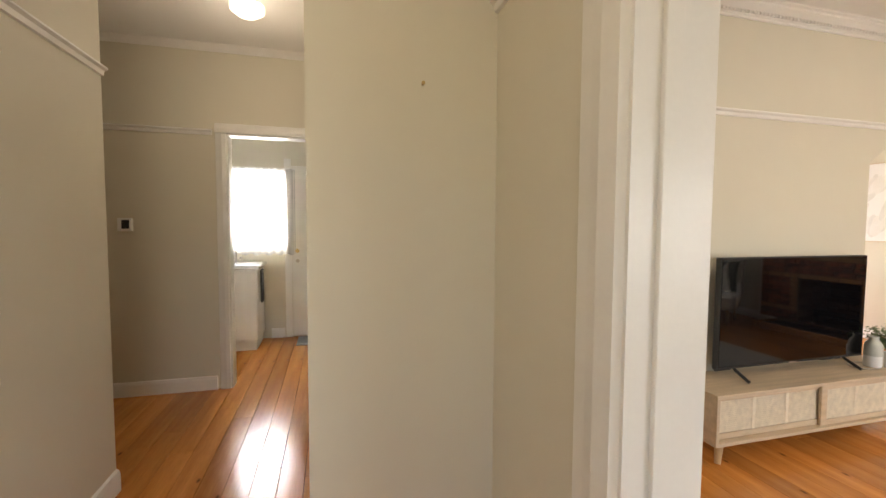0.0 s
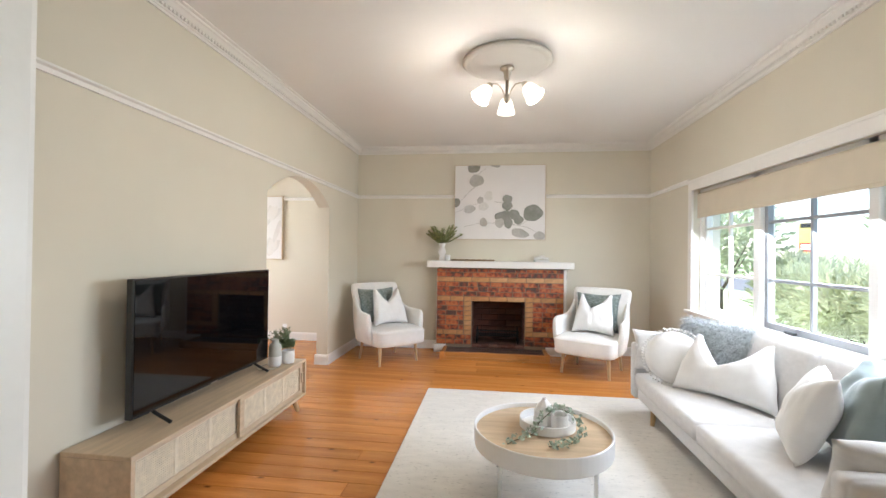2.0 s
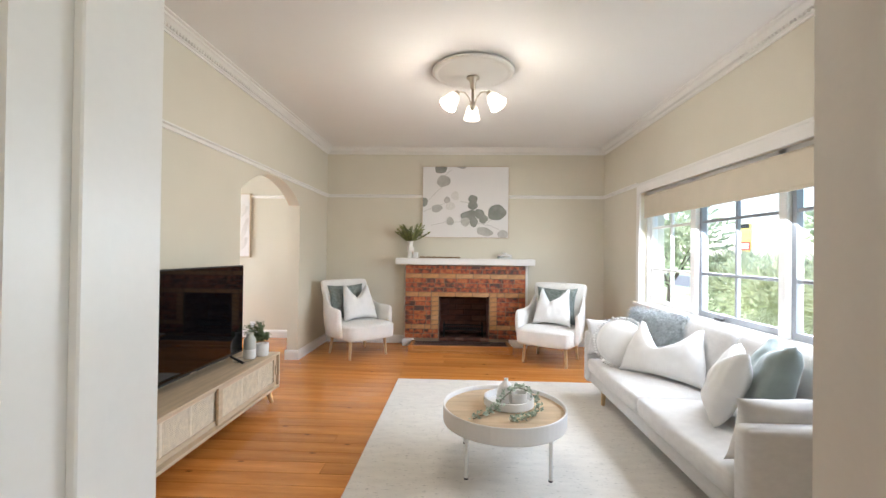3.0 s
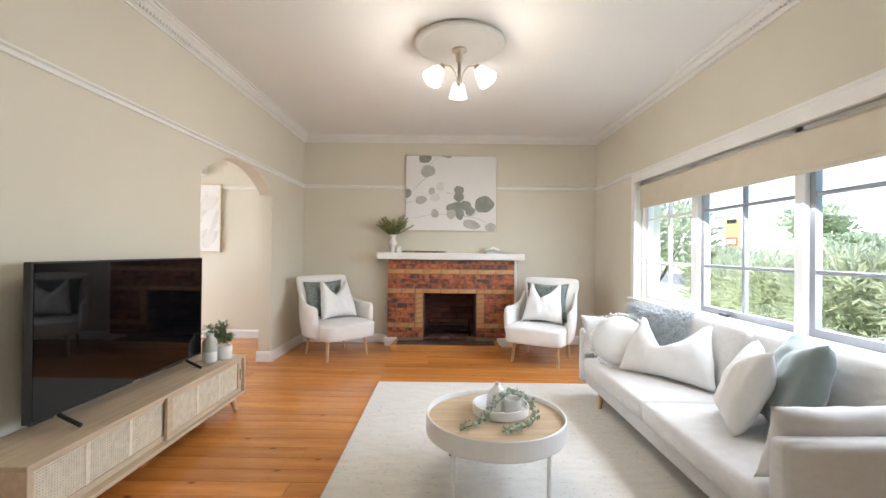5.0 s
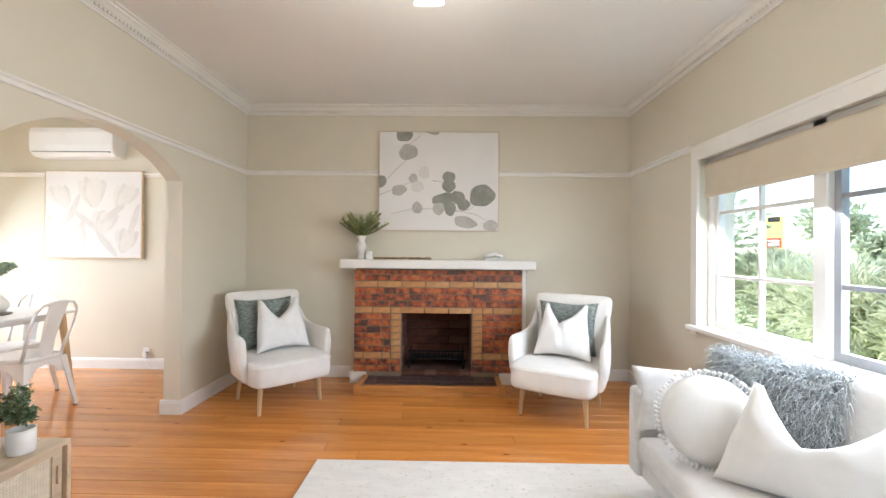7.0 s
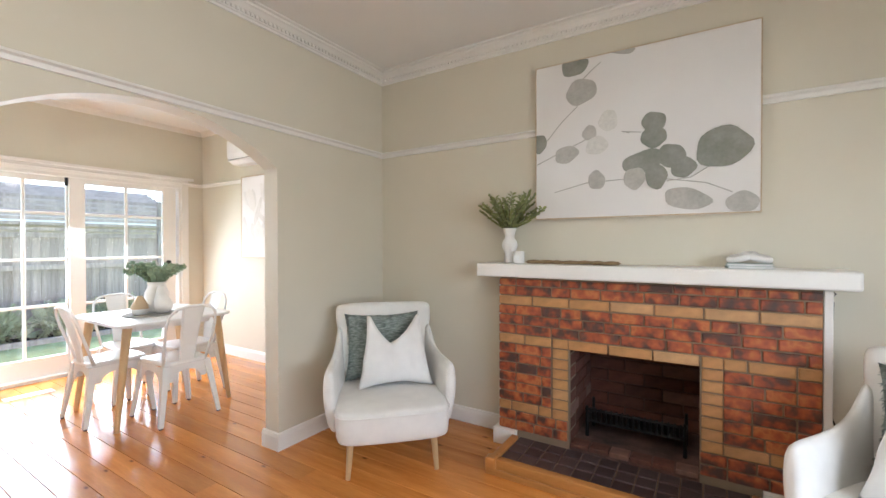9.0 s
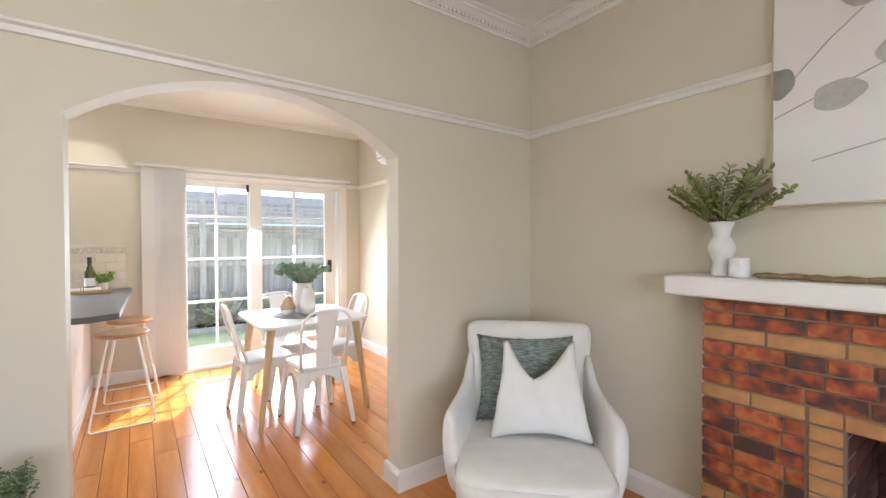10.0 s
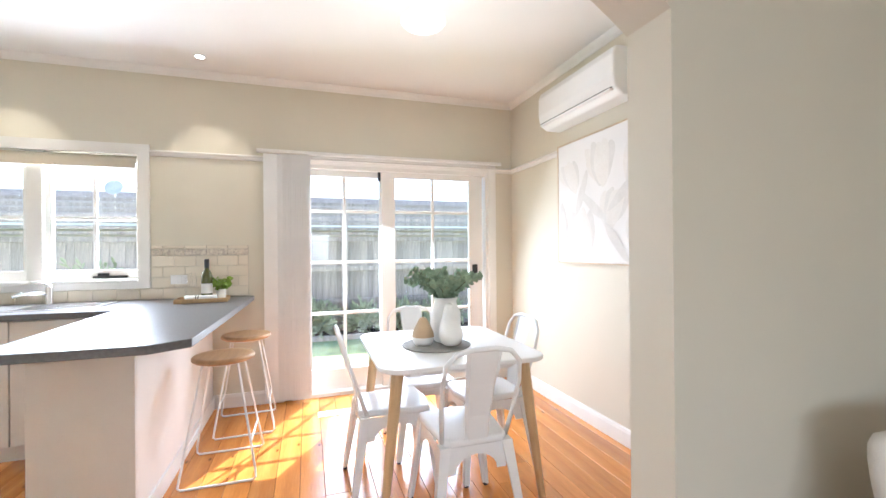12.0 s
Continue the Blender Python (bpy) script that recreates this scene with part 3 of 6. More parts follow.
def brick(x0, z0, w, h, mat, depth=0.03, y=FY, parent=fire):
    key = (round(w, 3), round(h, 3), mat.name, depth)
    if key not in mesh_cache:
        bm = box(-w / 2, -depth / 2, -h / 2, w / 2, depth / 2, h / 2, 0.004)
        me = bpy.data.meshes.new("brick")
        bm.to_mesh(me)
        bm.free()
        me.materials.append(mat)
        mesh_cache[key] = me
    o = new("brick", mesh_cache[key])
    o.parent = parent
    o.location = (x0 + w / 2 - 1.93, y + depth / 2 - 0.003 + random.uniform(-0.0015, 0.0015), z0 + h / 2)
    return o


def course(x0, x1, z, h, kind, offset):
    """One course of bricks between two ends."""
    x = x0
    L = (x1 - x0) / max(1, round((x1 - x0) / 0.231)) if kind == "tan" else 0
    first = True
    while x < x1 - 0.03:
        if kind == "tan":
            w = L / 2 if first and offset else L
        elif kind == "red":
            w = random.choice((0.231, 0.17, 0.17, 0.14, 0.115, 0.115))
            if first and offset:
                w = 0.115
        else:
            w = 0.231 if not (first and offset) else 0.115
        first = False
        if x1 - (x + w) < 0.05:
            w = x1 - x
        w = min(w, x1 - x)
        w = round(w, 2) if x + w < x1 - 0.005 else w
        brick(x, z, w - J, h - J, TANBRICK if kind == "tan" else REDBRICK if kind == "red" else SOOTBRICK, y=FY if kind != "soot" else 0.405)
        x += w


z = FZ1
for row in range(16):
    h = CH if row else CH * 0.75
    z -= h
    if z < FZ0 - 0.02:
        break
    if row in (0, 1, 3, 4, 5):
        course(FX0, FX1, z, h, "red", row % 2)
    elif row == 2:
        course(FX0, FX1, z, h, "tan", 0)
    else:
        lx, rx = OX0 - 0.1, OX1 + 0.1
        kind = "tan" if row in (6, 13) else "red"
        if row == 6:
            course(OX0, OX1, z, h, "tan", 0)
        if row <= 13:
            brick(lx + 0.004, z, 0.1 - J, h - J, TANBRICK)
            brick(OX1 + 0.004, z, 0.1 - J, h - J, TANBRICK)
            course(FX0, lx, z, h, kind, row % 2 if kind == "red" else row == 13)
            course(rx, FX1, z, h, kind, row % 2 if kind == "red" else row == 6)
        else:
            course(FX0, OX0, z, h, "red", row % 2)
            course(OX1, FX1, z, h, "red", row % 2)
for i in range(8):
    course(OX0 + 0.004, OX1 - 0.004, 0.1 + i * 0.082, 0.082, "soot", i % 2)

# bricks lining the firebox's cheeks and its front sill
for side, x in ((0, OX0 - 0.004), (1, OX1 + 0.004)):
    for i in range(9):
        y, k = FY + 0.03, 0
        while y < 0.39:
            w = 0.115 if (i % 2 and not k) else 0.2
            w = min(w, 0.405 - y)
            o = brick(0, 0, round(w, 3) - J, 0.07, SOOTBRICK, 0.02)
            o.location = (x - 1.93, y + w / 2, 0.125 + i * 0.078)
            o.rotation_euler = (0, 0, math.pi / 2)
            y, k = y + w, k + 1
for i in range(6):
    w = (OX1 - OX0 - 0.01) / 6
    o = brick(0, 0, round(w - J, 3), 0.03, SOOTBRICK, 0.09)
    o.location = (OX0 + 0.005 + w * (i + 0.5) - 1.93, FY + 0.05, 0.088)

# grate
grate = thing("fire_grate", (1.92, 0.1, 0.085), "black cast iron fire grate standing in the firebox", "grate")
for x in (-0.27, 0.27):
    part("leg", rod((x, -0.06, 0), (x, -0.06, 0.19), 0.012, 0.009, 8), IRON, grate)
    part("leg", rod((x, 0.12, 0), (x, 0.12, 0.19), 0.012, 0.009, 8), IRON, grate)
    part("side_bar", rod((x, -0.06, 0.12), (x, 0.12, 0.12), 0.008, seg=8), IRON, grate)
for zz in (0.1, 0.17):
    part("rail", rod((-0.28, -0.06, zz), (0.28, -0.06, zz), 0.008, seg=8), IRON, grate)
for i in range(17):
    x = -0.25 + 0.5 * i / 16
    part("bar", box(x - 0.006, -0.068, 0.09, x + 0.006, -0.056, 0.185, 0.003), IRON, grate)
part("bed", box(-0.27, -0.05, 0.09, 0.27, 0.13, 0.105, 0.003), IRON, grate)

# hearth
hearth = thing("hearth", (1.88, -0.16, 0), "low hearth of dark brown tiles in a varnished timber kerb", "hearth")
part("bed", box(-0.6, -0.33, 0, 0.6, -0.001, 0.062), MORTAR, hearth)
for x0, x1, y0, y1 in ((-0.645, 0.645, -0.385, -0.33), (-0.645, -0.6, -0.33, -0.03), (0.6, 0.645, -0.33, -0.03)):
    part("kerb", box(x0, y0, 0, x1, y1, 0.085, 0.008, 2), REDWOOD, hearth, "varnished timber kerb")
for x in (-0.645, 0.605):
    part("kerb_block", box(x - 0.012, -0.405, 0, x + 0.052, -0.335, 0.094, 0.01, 2), REDWOOD, hearth)
part("kerb_moulding", box(-0.655, -0.403, 0, 0.655, -0.385, 0.035, 0.006, 2), REDWOOD, hearth)
bmt = box(-0.047, -0.047, -0.006, 0.047, 0.047, 0.006, 0.003)
tile_mesh = bpy.data.meshes.new("tile")
bmt.to_mesh(tile_mesh)
bmt.free()
tile_mesh.materials.append(HTILE)
for i in range(12):
    for j in range(3):
        o = new("tile", tile_mesh)
        o.parent = hearth
        o.location = (-0.55 + i * 0.1, -0.27 + j * 0.105, 0.064)

# fire iron hung on the end of the breast
poker = thing("poker", (2.785, -0.1, 1.05), "black iron poker hanging beside the fireplace", "fire tool")
part("rod", tube([(0, 0, 0), (0, 0, -0.5), (0.0, -0.004, -0.56), (0.015, -0.01, -0.6)], 0.004), IRON, poker)
part("handle", rod((0, 0, -0.02), (0, 0, -0.1), 0.007, 0.005), IRON, poker)
part("hook", tube([(0, 0, 0), (0.012, 0, 0.018), (0, 0, 0.03), (-0.012, 0, 0.02)], 0.003), IRON, poker)

# canvas print
CANVAS = material("white_canvas", (0.76, 0.74, 0.72), 0.8, vary=0.03, scale=2, fine=600, bump=0.15)
LEAFS = [material("print_leaf_%s" % n, c, 0.8, vary=0.3, scale=9, fine=60, second=s) for n, c, s in (("dark", (0.19, 0.2, 0.17), (0.3, 0.3, 0.27)), ("mid", (0.34, 0.33, 0.3), (0.5, 0.48, 0.45)), ("pale", (0.58, 0.57, 0.53), (0.68, 0.66, 0.63)))]
PX0, PX1, PZ0, PZ1 = 1.342, 2.521, 1.468, 2.442
pic = thing("canvas_print", (PX0, -0.004, PZ0), "white canvas print of grey-green eucalyptus leaves in thin oak frame", "picture")
PW, PH = PX1 - PX0, PZ1 - PZ0
part("canvas", box(0, -0.036, 0, PW, 0, PH, 0.003), CANVAS, pic)
for b in ((-0.006, -0.034, -0.006, PW + 0.006, 0, 0), (-0.006, -0.034, PH, PW + 0.006, 0, PH + 0.006), (-0.006, -0.034, 0, 0, 0, PH), (PW, -0.034, 0, PW + 0.006, 0, PH)):
    part("frame", box(*b), OAK, pic, "thin oak edge")


def flat_leaf(parent, cx, cz, w, h, turn, mat, front, size):
    """A printed leaf: a rounded, slightly pointed outline, clipped to the canvas."""
    bm = bmesh.new()
    pts = []
    for i in range(22):
        a = 2 * math.pi * i / 22
        k = 1 + 0.05 * math.sin(3 * a + cx * 9) + 0.04 * math.sin(5 * a + cz * 7)
        px, pz = w / 2 * math.cos(a) * k, h / 2 * math.sin(a) * k
        c, s = math.cos(turn), math.sin(turn)
        pts.append((min(max(cx + px * c - pz * s, 0.002), size[0] - 0.002), min(max(cz + px * s + pz * c, 0.002), size[1] - 0.002)))
    vs = [bm.verts.new((p[0], front, p[1])) for p in pts]
    bm.faces.new(vs)
    return part("printed_leaf", bm, mat, parent)


LEAF_SPOTS = [(183, 104, 70, 60, 0), (200, 178, 80, 68, 1), (302, 92, 60, 22, 1), (86, 302, 45, 52, 0), (162, 340, 64, 46, 1), (222, 290, 36, 40, 1), (268, 265, 46, 55, 2), (240, 325, 56, 48, 2), (372, 285, 54, 52, 0), (372, 322, 58, 50, 0), (350, 378, 98, 54, 0), (410, 370, 60, 56, 0), (434, 400, 54, 50, 0), (240, 415, 42, 50, 1), (330, 418, 50, 54, 1), (378, 418, 48, 60, 0), (512, 362, 108, 92, 0), (442, 475, 98, 50, 1), (548, 488, 62, 46, 1)]
for i, (cx, cy, w, h, tone) in enumerate(LEAF_SPOTS):
    flat_leaf(pic, (cx - 78) / 502 * PW, (510 - cy) / 418 * PH, w / 502 * PW, h / 418 * PH, 0.25 * math.sin(i * 2.1), LEAFS[tone], -0.0385 - 0.00035 * i, (PW, PH))
for path in (((95, 312), (150, 250), (190, 215)), ((205, 145), (225, 128), (250, 110)), ((80, 360), (140, 335), (215, 305)), ((130, 440), (215, 420), (300, 418), (400, 425), (480, 440), (530, 465)), ((400, 430), (450, 425), (490, 400)), ((345, 305), (300, 297), (318, 303))):
    part("printed_stem", tube([((x - 78) / 502 * PW, -0.036, (510 - y) / 418 * PH) for x, y in path], 0.003, 6), LEAFS[1], pic)

# ---- mantel ornaments
LEAFG = material("green_leaf", (0.32, 0.34, 0.12), 0.5, vary=0.35, scale=14, second=(0.12, 0.15, 0.06))
TRAIL = material("trailing_leaf", (0.19, 0.24, 0.12), 0.6, vary=0.3, scale=30, second=(0.1, 0.15, 0.07))
EUCA = material("eucalyptus_leaf", (0.3, 0.37, 0.25), 0.6, vary=0.25, scale=30, second=(0.19, 0.26, 0.17))
GARLAND = material("pale_eucalyptus_leaf", (0.46, 0.53, 0.43), 0.6, vary=0.25, scale=30, second=(0.31, 0.39, 0.31))
STEM = material("stem", (0.12, 0.1, 0.05), 0.7, vary=0.2)
CERAMIC = material("matt_white_ceramic", (0.78, 0.76, 0.73), 0.5, vary=0.06, scale=10, fine=150, bump=0.1)
BLUSH = material("grey_blush_glaze", (0.5, 0.5, 0.44), 0.4, vary=0.15, scale=8)


def leaflet(bm, base, way, side, length, width):
    """One folded leaf of four faces."""
    way = way.normalized()
    s = way.cross(side)
    if s.length < 0.01:
        s = Vector((1, 0, 0))
    s.normalize()
    n = s.cross(way) * width * 0.25
    a = bm.verts.new(base)
    e = bm.verts.new(base + way * length)
    for k in (1, -1):
        m1 = bm.verts.new(base + way * length * 0.32 + s * k * width * 0.46 + n)
        m2 = bm.verts.new(base + way * length * 0.74 + s * k * width * 0.4 + n * 0.8)
        bm.faces.new((a, m1, m2, e) if k > 0 else (a, e, m2, m1))


def sprigs(parent, origin, count, length, spread, leaf, width, seed, mat, droop=0.3, up=1.0, gap=0.02, name="foliage"):
    """Stems that fan out from a place, set with leaves."""
    rng = random.Random(seed)
    bm, bs = bmesh.new(), bmesh.new()
    for i in range(count):
        a = 2 * math.pi * (i + rng.random() * 0.7) / count
        d = Vector((math.cos(a) * spread * rng.uniform(0.4, 1.1), math.sin(a) * spread * rng.uniform(0.4, 1.1), up * rng.uniform(0.7, 1.2))).normalized()
        L = length * rng.uniform(0.75, 1.1)
        pts, p = [], Vector(origin)
        n = max(4, int(L / gap))
        for k in range(n):
            pts.append(p.copy())
            p = p + d * L / n
            d = (d + Vector((d.x, d.y, -0.6)) * droop / n + Vector((rng.uniform(-.1, .1), rng.uniform(-.1, .1), rng.uniform(-.1, .1)))).normalized()
        tube(pts, 0.002, 4, bm=bs)
        for k in range(max(1, n // 5), n):
            for sgn in (-1, 1):
                side = d.cross(Vector((0, 0, 1)))
                if side.length < 0.1:
                    side = Vector((1, 0, 0))
                side.normalize()
                way = (side * sgn + d * 0.55 + Vector((rng.uniform(-.4, .4), rng.uniform(-.4, .4), rng.uniform(-.2, .6)))).normalized()
                leaflet(bm, pts[k], way, d, leaf * rng.uniform(0.7, 1.15), width * rng.uniform(0.8, 1.1))
    tagged(part("stem_bundle", bs, STEM, parent), kind="stuff")
    return tagged(part(name, bm, mat, parent), kind="stuff")


vase = thing("vase", (1.19, -0.12, 1.18), "white sculpted vase of green leafy sprigs on the mantel", "vase")
part("body", lathe([(0, 0), (0.035, 0), (0.04, 0.01), (0.032, 0.06), (0.045, 0.09), (0.052, 0.115), (0.043, 0.145), (0.03, 0.165), (0.033, 0.19), (0.045, 0.22), (0.046, 0.228), (0.04, 0.225), (0.028, 0.19), (0, 0.18)]), CERAMIC, vase, smooth=True)
sprigs(vase, (0, 0, 0.2), 32, 0.31, 1.25, 0.036, 0.018, 3, LEAFG, droop=0.12, up=1.15, gap=0.016)
cup = thing("candle", (1.265, -0.15, 1.18), "small white ceramic candle pot on the mantel", "candle")
part("pot", lathe([(0, 0), (0.034, 0), (0.036, 0.004), (0.036, 0.075), (0.033, 0.077), (0.032, 0.06), (0, 0.06)]), CERAMIC, cup, smooth=False)
part("label", box(-0.018, -0.0385, 0.02, 0.018, -0.035, 0.05), WHITE, cup)
DRIFT = material("driftwood", (0.3, 0.2, 0.1), 0.8, vary=0.4, scale=20, fine=90, stretch=(1, 5, 5), bump=0.4)
drift = thing("driftwood_garland", (1.5, -0.14, 1.18), "string of flat brown driftwood pieces lying on the mantel", "ornament")
for i in range(7):
    bm = lathe([(0, 0), (0.02, 0.0), (0.03, 0.008), (0.02, 0.018), (0, 0.022)], 10)
    bmesh.ops.scale(bm, verts=bm.verts, vec=(1.9, 0.9, 1.1))
    bmesh.ops.rotate(bm, verts=bm.verts, cent=(0, 0, 0), matrix=Matrix.Rotation(0.5 * math.sin(i * 2.3), 3, "Z"))
    bmesh.ops.translate(bm, verts=bm.verts, vec=(-0.14 + i * 0.078, 0.018 * math.sin(i * 1.9), 0))
    part("piece", bm, DRIFT, drift, smooth=True)
BOOKC = material("sage_book_cover", (0.42, 0.47, 0.43), 0.6, vary=0.1)
for k in range(2):
    bk = thing("book", (2.47, -0.12, 1.1795 + k * 0.0125), "slim sage green book lying flat on the mantel", "book", rz=3 - 7 * k)
    bk.scale = (1.05, 1.0, 0.6)
    part("pages", box(-0.084, -0.058, 0.002, 0.086, 0.058, 0.0185), CANVAS, bk)
    part("cover", boxes((-0.09, -0.064, 0, 0.09, 0.064, 0.002), (-0.09, -0.064, 0.0185, 0.09, 0.064, 0.0205), (-0.09, -0.064, 0.002, -0.086, 0.064, 0.0185)), BOOKC, bk)
knot = thing("ceramic_knot", (2.47, -0.12, 1.2045), "white ceramic link knot resting on two books", "ornament")
for dx, ph in ((-0.03, 0.3), (0.03, -0.3)):
    part("link", tube([(dx + 0.05 * math.cos(a), 0.032 * math.sin(a), 0.03 + 0.014 * math.sin(a + ph * 4)) for a in (2 * math.pi * i / 20 for i in range(20))], 0.0165, 10, True), CERAMIC, knot, smooth=True)

# ---- television cabinet
cab = thing("tv_cabinet", (0, -3.164, 0), "long light oak cabinet with woven cane sliding doors", "cabinet")
CW, CD, CZ0, CZ1 = 0.836, 0.355, 0.115, 0.405
part("top", box(0.012, -CW, CZ1 - 0.02, CD, CW, CZ1, 0.003), OAK, cab)
part("bottom", box(0.012, -CW, CZ0, CD, CW, CZ0 + 0.02, 0.003), OAK, cab)
for s in (-1, 1):
    part("side", box(0.012, min(s * CW, s * (CW - 0.02)), CZ0 + 0.02, CD, max(s * CW, s * (CW - 0.02)), CZ1 - 0.02, 0.002), OAK, cab)
part("back", box(0.012, -CW + 0.02, CZ0 + 0.02, 0.02, CW - 0.02, CZ1 - 0.02), OAK, cab)
# black sheet standing in for the shade behind the cane doors
part("inside", box(0.05, -CW + 0.02, CZ0 + 0.02, 0.055, CW - 0.02, CZ1 - 0.02), BLACK, cab, "black sheet for the shade behind the doors")
for s, y0, y1, x in ((0, -CW + 0.022, 0.03, CD - 0.042), (1, -0.03, CW - 0.022, CD - 0.022)):
    z0, z1 = CZ0 + 0.022, CZ1 - 0.022
    door = part("door", boxes((x - 0.016, y0, z0, x, y0 + 0.045, z1), (x - 0.016, y1 - 0.045, z0, x, y1, z1), (x - 0.016, y0 + 0.045, z0, x, y1 - 0.045, z0 + 0.03), (x - 0.016, y0 + 0.045, z1 - 0.03, x, y1 - 0.045, z1)), OAK, cab)
    bm = bmesh.new()
    yy = y0 + 0.045
    k = 0
    while yy < y1 - 0.05:
        box(x - 0.013, yy, z0 + 0.03, x - 0.010, yy + 0.0065, z1 - 0.03, bm=bm)
        yy += 0.0125
    zz = z0 + 0.033
    while zz < z1 - 0.036:
        box(x - 0.0105, y0 + 0.045, zz, x - 0.0075, y1 - 0.045, zz + 0.0055, bm=bm)
        zz += 0.0115
    for f in (1 / 3, 2 / 3):
        ym = y0 + 0.045 + (y1 - y0 - 0.09) * f
        box(x - 0.0072, ym - 0.012, z0 + 0.03, x - 0.006, ym + 0.012, z1 - 0.03, bm=bm)
    part("cane_panel", bm, RATTAN, door, "open woven cane panel")
    part("cane_backing", box(x - 0.0158, y0 + 0.045, z0 + 0.03, x - 0.0145, y1 - 0.045, z1 - 0.03), RATTAN, door)
    hy = y0 + 0.012 if s == 0 else y1 - 0.03
    part("handle", box(x, hy, 0.225, x + 0.014, hy + 0.016, 0.305, 0.003), OAK, door)
for sx, x in ((-1, 0.07), (1, CD - 0.06)):
    for sy in (-1, 1):
        part("leg", rod((x, sy * (CW - 0.09), CZ0), (x + sx * 0.02, sy * (CW - 0.06), 0), 0.024, 0.016, 12), LEG, cab, smooth=False)

tv = thing("television", (0.145, -3.2, 0.406), "large black flat-screen television, switched off, on the cabinet", "television")
part("case", box(-0.02, -0.6, 0.06, 0.018, 0.618, 0.733, 0.004), BLACK, tv)
part("screen", box(0.0181, -0.591, 0.075, 0.0205, 0.609, 0.725), SCREEN, tv)
part("back_box", box(-0.055, -0.4, 0.1, -0.02, 0.4, 0.45, 0.012), BLACK, tv)
part("badge", box(0.0185, -0.03, 0.063, 0.0205, 0.03, 0.069), NICKEL, tv, "small silver badge")
for y in (-0.46, 0.46):
    part("foot", tube([(-0.12, y, 0.006), (-0.02, y, 0.05), (0, y, 0.065), (0.02, y, 0.05), (0.11, y, 0.008)], 0.0095, 8), BLACK, tv)
cable = thing("power_cable", (0.04, -2.56, 0.41), "thin white cable looping behind the television", "cable")
part("lead", tube([(0.0, 0, 0.0), (0, -0.02, 0.2), (0.01, 0.02, 0.45), (0.02, 0.012, 0.52), (0.03, -0.05, 0.5), (0.04, -0.08, 0.42)], 0.003, 6), WHITE, cable)

# things on the cabinet
bot = thing("bottle_vase", (0.21, -2.56, 0.406), "two-tone grey-green and white ceramic bottle vase on the cabinet", "vase")
part("lower", lathe([(0, 0), (0.043, 0), (0.047, 0.008), (0.048, 0.075)]), CERAMIC, bot, smooth=True)
part("upper", lathe([(0.048, 0.075), (0.047, 0.14), (0.041, 0.158), (0.027, 0.172), (0.024, 0.188), (0.028, 0.2), (0.022, 0.2), (0.018, 0.16), (0, 0.15)]), BLUSH, bot, smooth=True)
pot = thing("potted_plant", (0.27, -2.47, 0.406), "trailing green plant in a small smooth white pot on the cabinet", "plant")
part("pot", lathe([(0, 0), (0.041, 0), (0.045, 0.006), (0.048, 0.05), (0.0475, 0.1), (0.043, 0.1), (0.041, 0.085), (0, 0.085)]), CERAMIC, pot, smooth=True)
bm = bmesh.new()
rng = random.Random(8)
for i in range(90):
    a = rng.uniform(0, 2 * math.pi)
    tip = Vector((-0.085 + 0.1 * math.cos(a) * rng.uniform(0.2, 1), 0.03 + 0.07 * math.sin(a) * rng.uniform(0.2, 1), 0.215 + rng.uniform(-0.12, 0.06)))
    if i % 4 == 0:
        tip = Vector((rng.uniform(-0.02, 0.05), rng.uniform(0.0, 0.06), rng.uniform(0.11, 0.18)))
    foot = Vector((rng.uniform(-0.02, 0.02), rng.uniform(-0.02, 0.02), 0.085))
    knee = foot.lerp(tip, 0.5) + Vector((0, 0, 0.075))
    for k in range(20):
        t = 0.25 + 0.75 * k / 19
        q = foot.lerp(knee, t).lerp(knee.lerp(tip, t), t)
        way = Vector((rng.uniform(-1, 1), rng.uniform(-1, 1), rng.uniform(-0.9, 0.5))).normalized()
        leaflet(bm, q, way, Vector((rng.uniform(-1, 1), rng.uniform(-1, 1), 0.4)), rng.uniform(0.014, 0.024), rng.uniform(0.006, 0.01))
tagged(part("foliage", bm, TRAIL, pot, "mound of fine trailing leaves"), kind="stuff")
dish = thing("wire_stand", (0.2, -2.62, 0.406), "thin silver wire tray on the cabinet", "tray")
part("ring", tube([(0.07 * math.cos(a), 0.1 * math.sin(a), 0.006) for a in (2 * math.pi * i / 24 for i in range(24))], 0.004, 6, True), CHROME, dish)

# light switch and socket by the door
sw = thing("light_switch", (0.0, -4.2, 0.635), "white plastic double wall socket", "socket")
part("plate", box(0, -0.058, -0.036, 0.008, 0.058, 0.036, 0.003), WHITE, sw)
for y in (-0.03, 0.03):
    part("rocker", box(0.008, y - 0.008, 0.012, 0.011, y + 0.008, 0.026, 0.001), WHITE, sw)

# ---- rug
rug = plain("rug", box(1.268, -4.7, 0.0005, 3.62, -1.69, 0.014, 0.005, 2), RUG, "cream flecked wool rug on the floorboards", "rug")


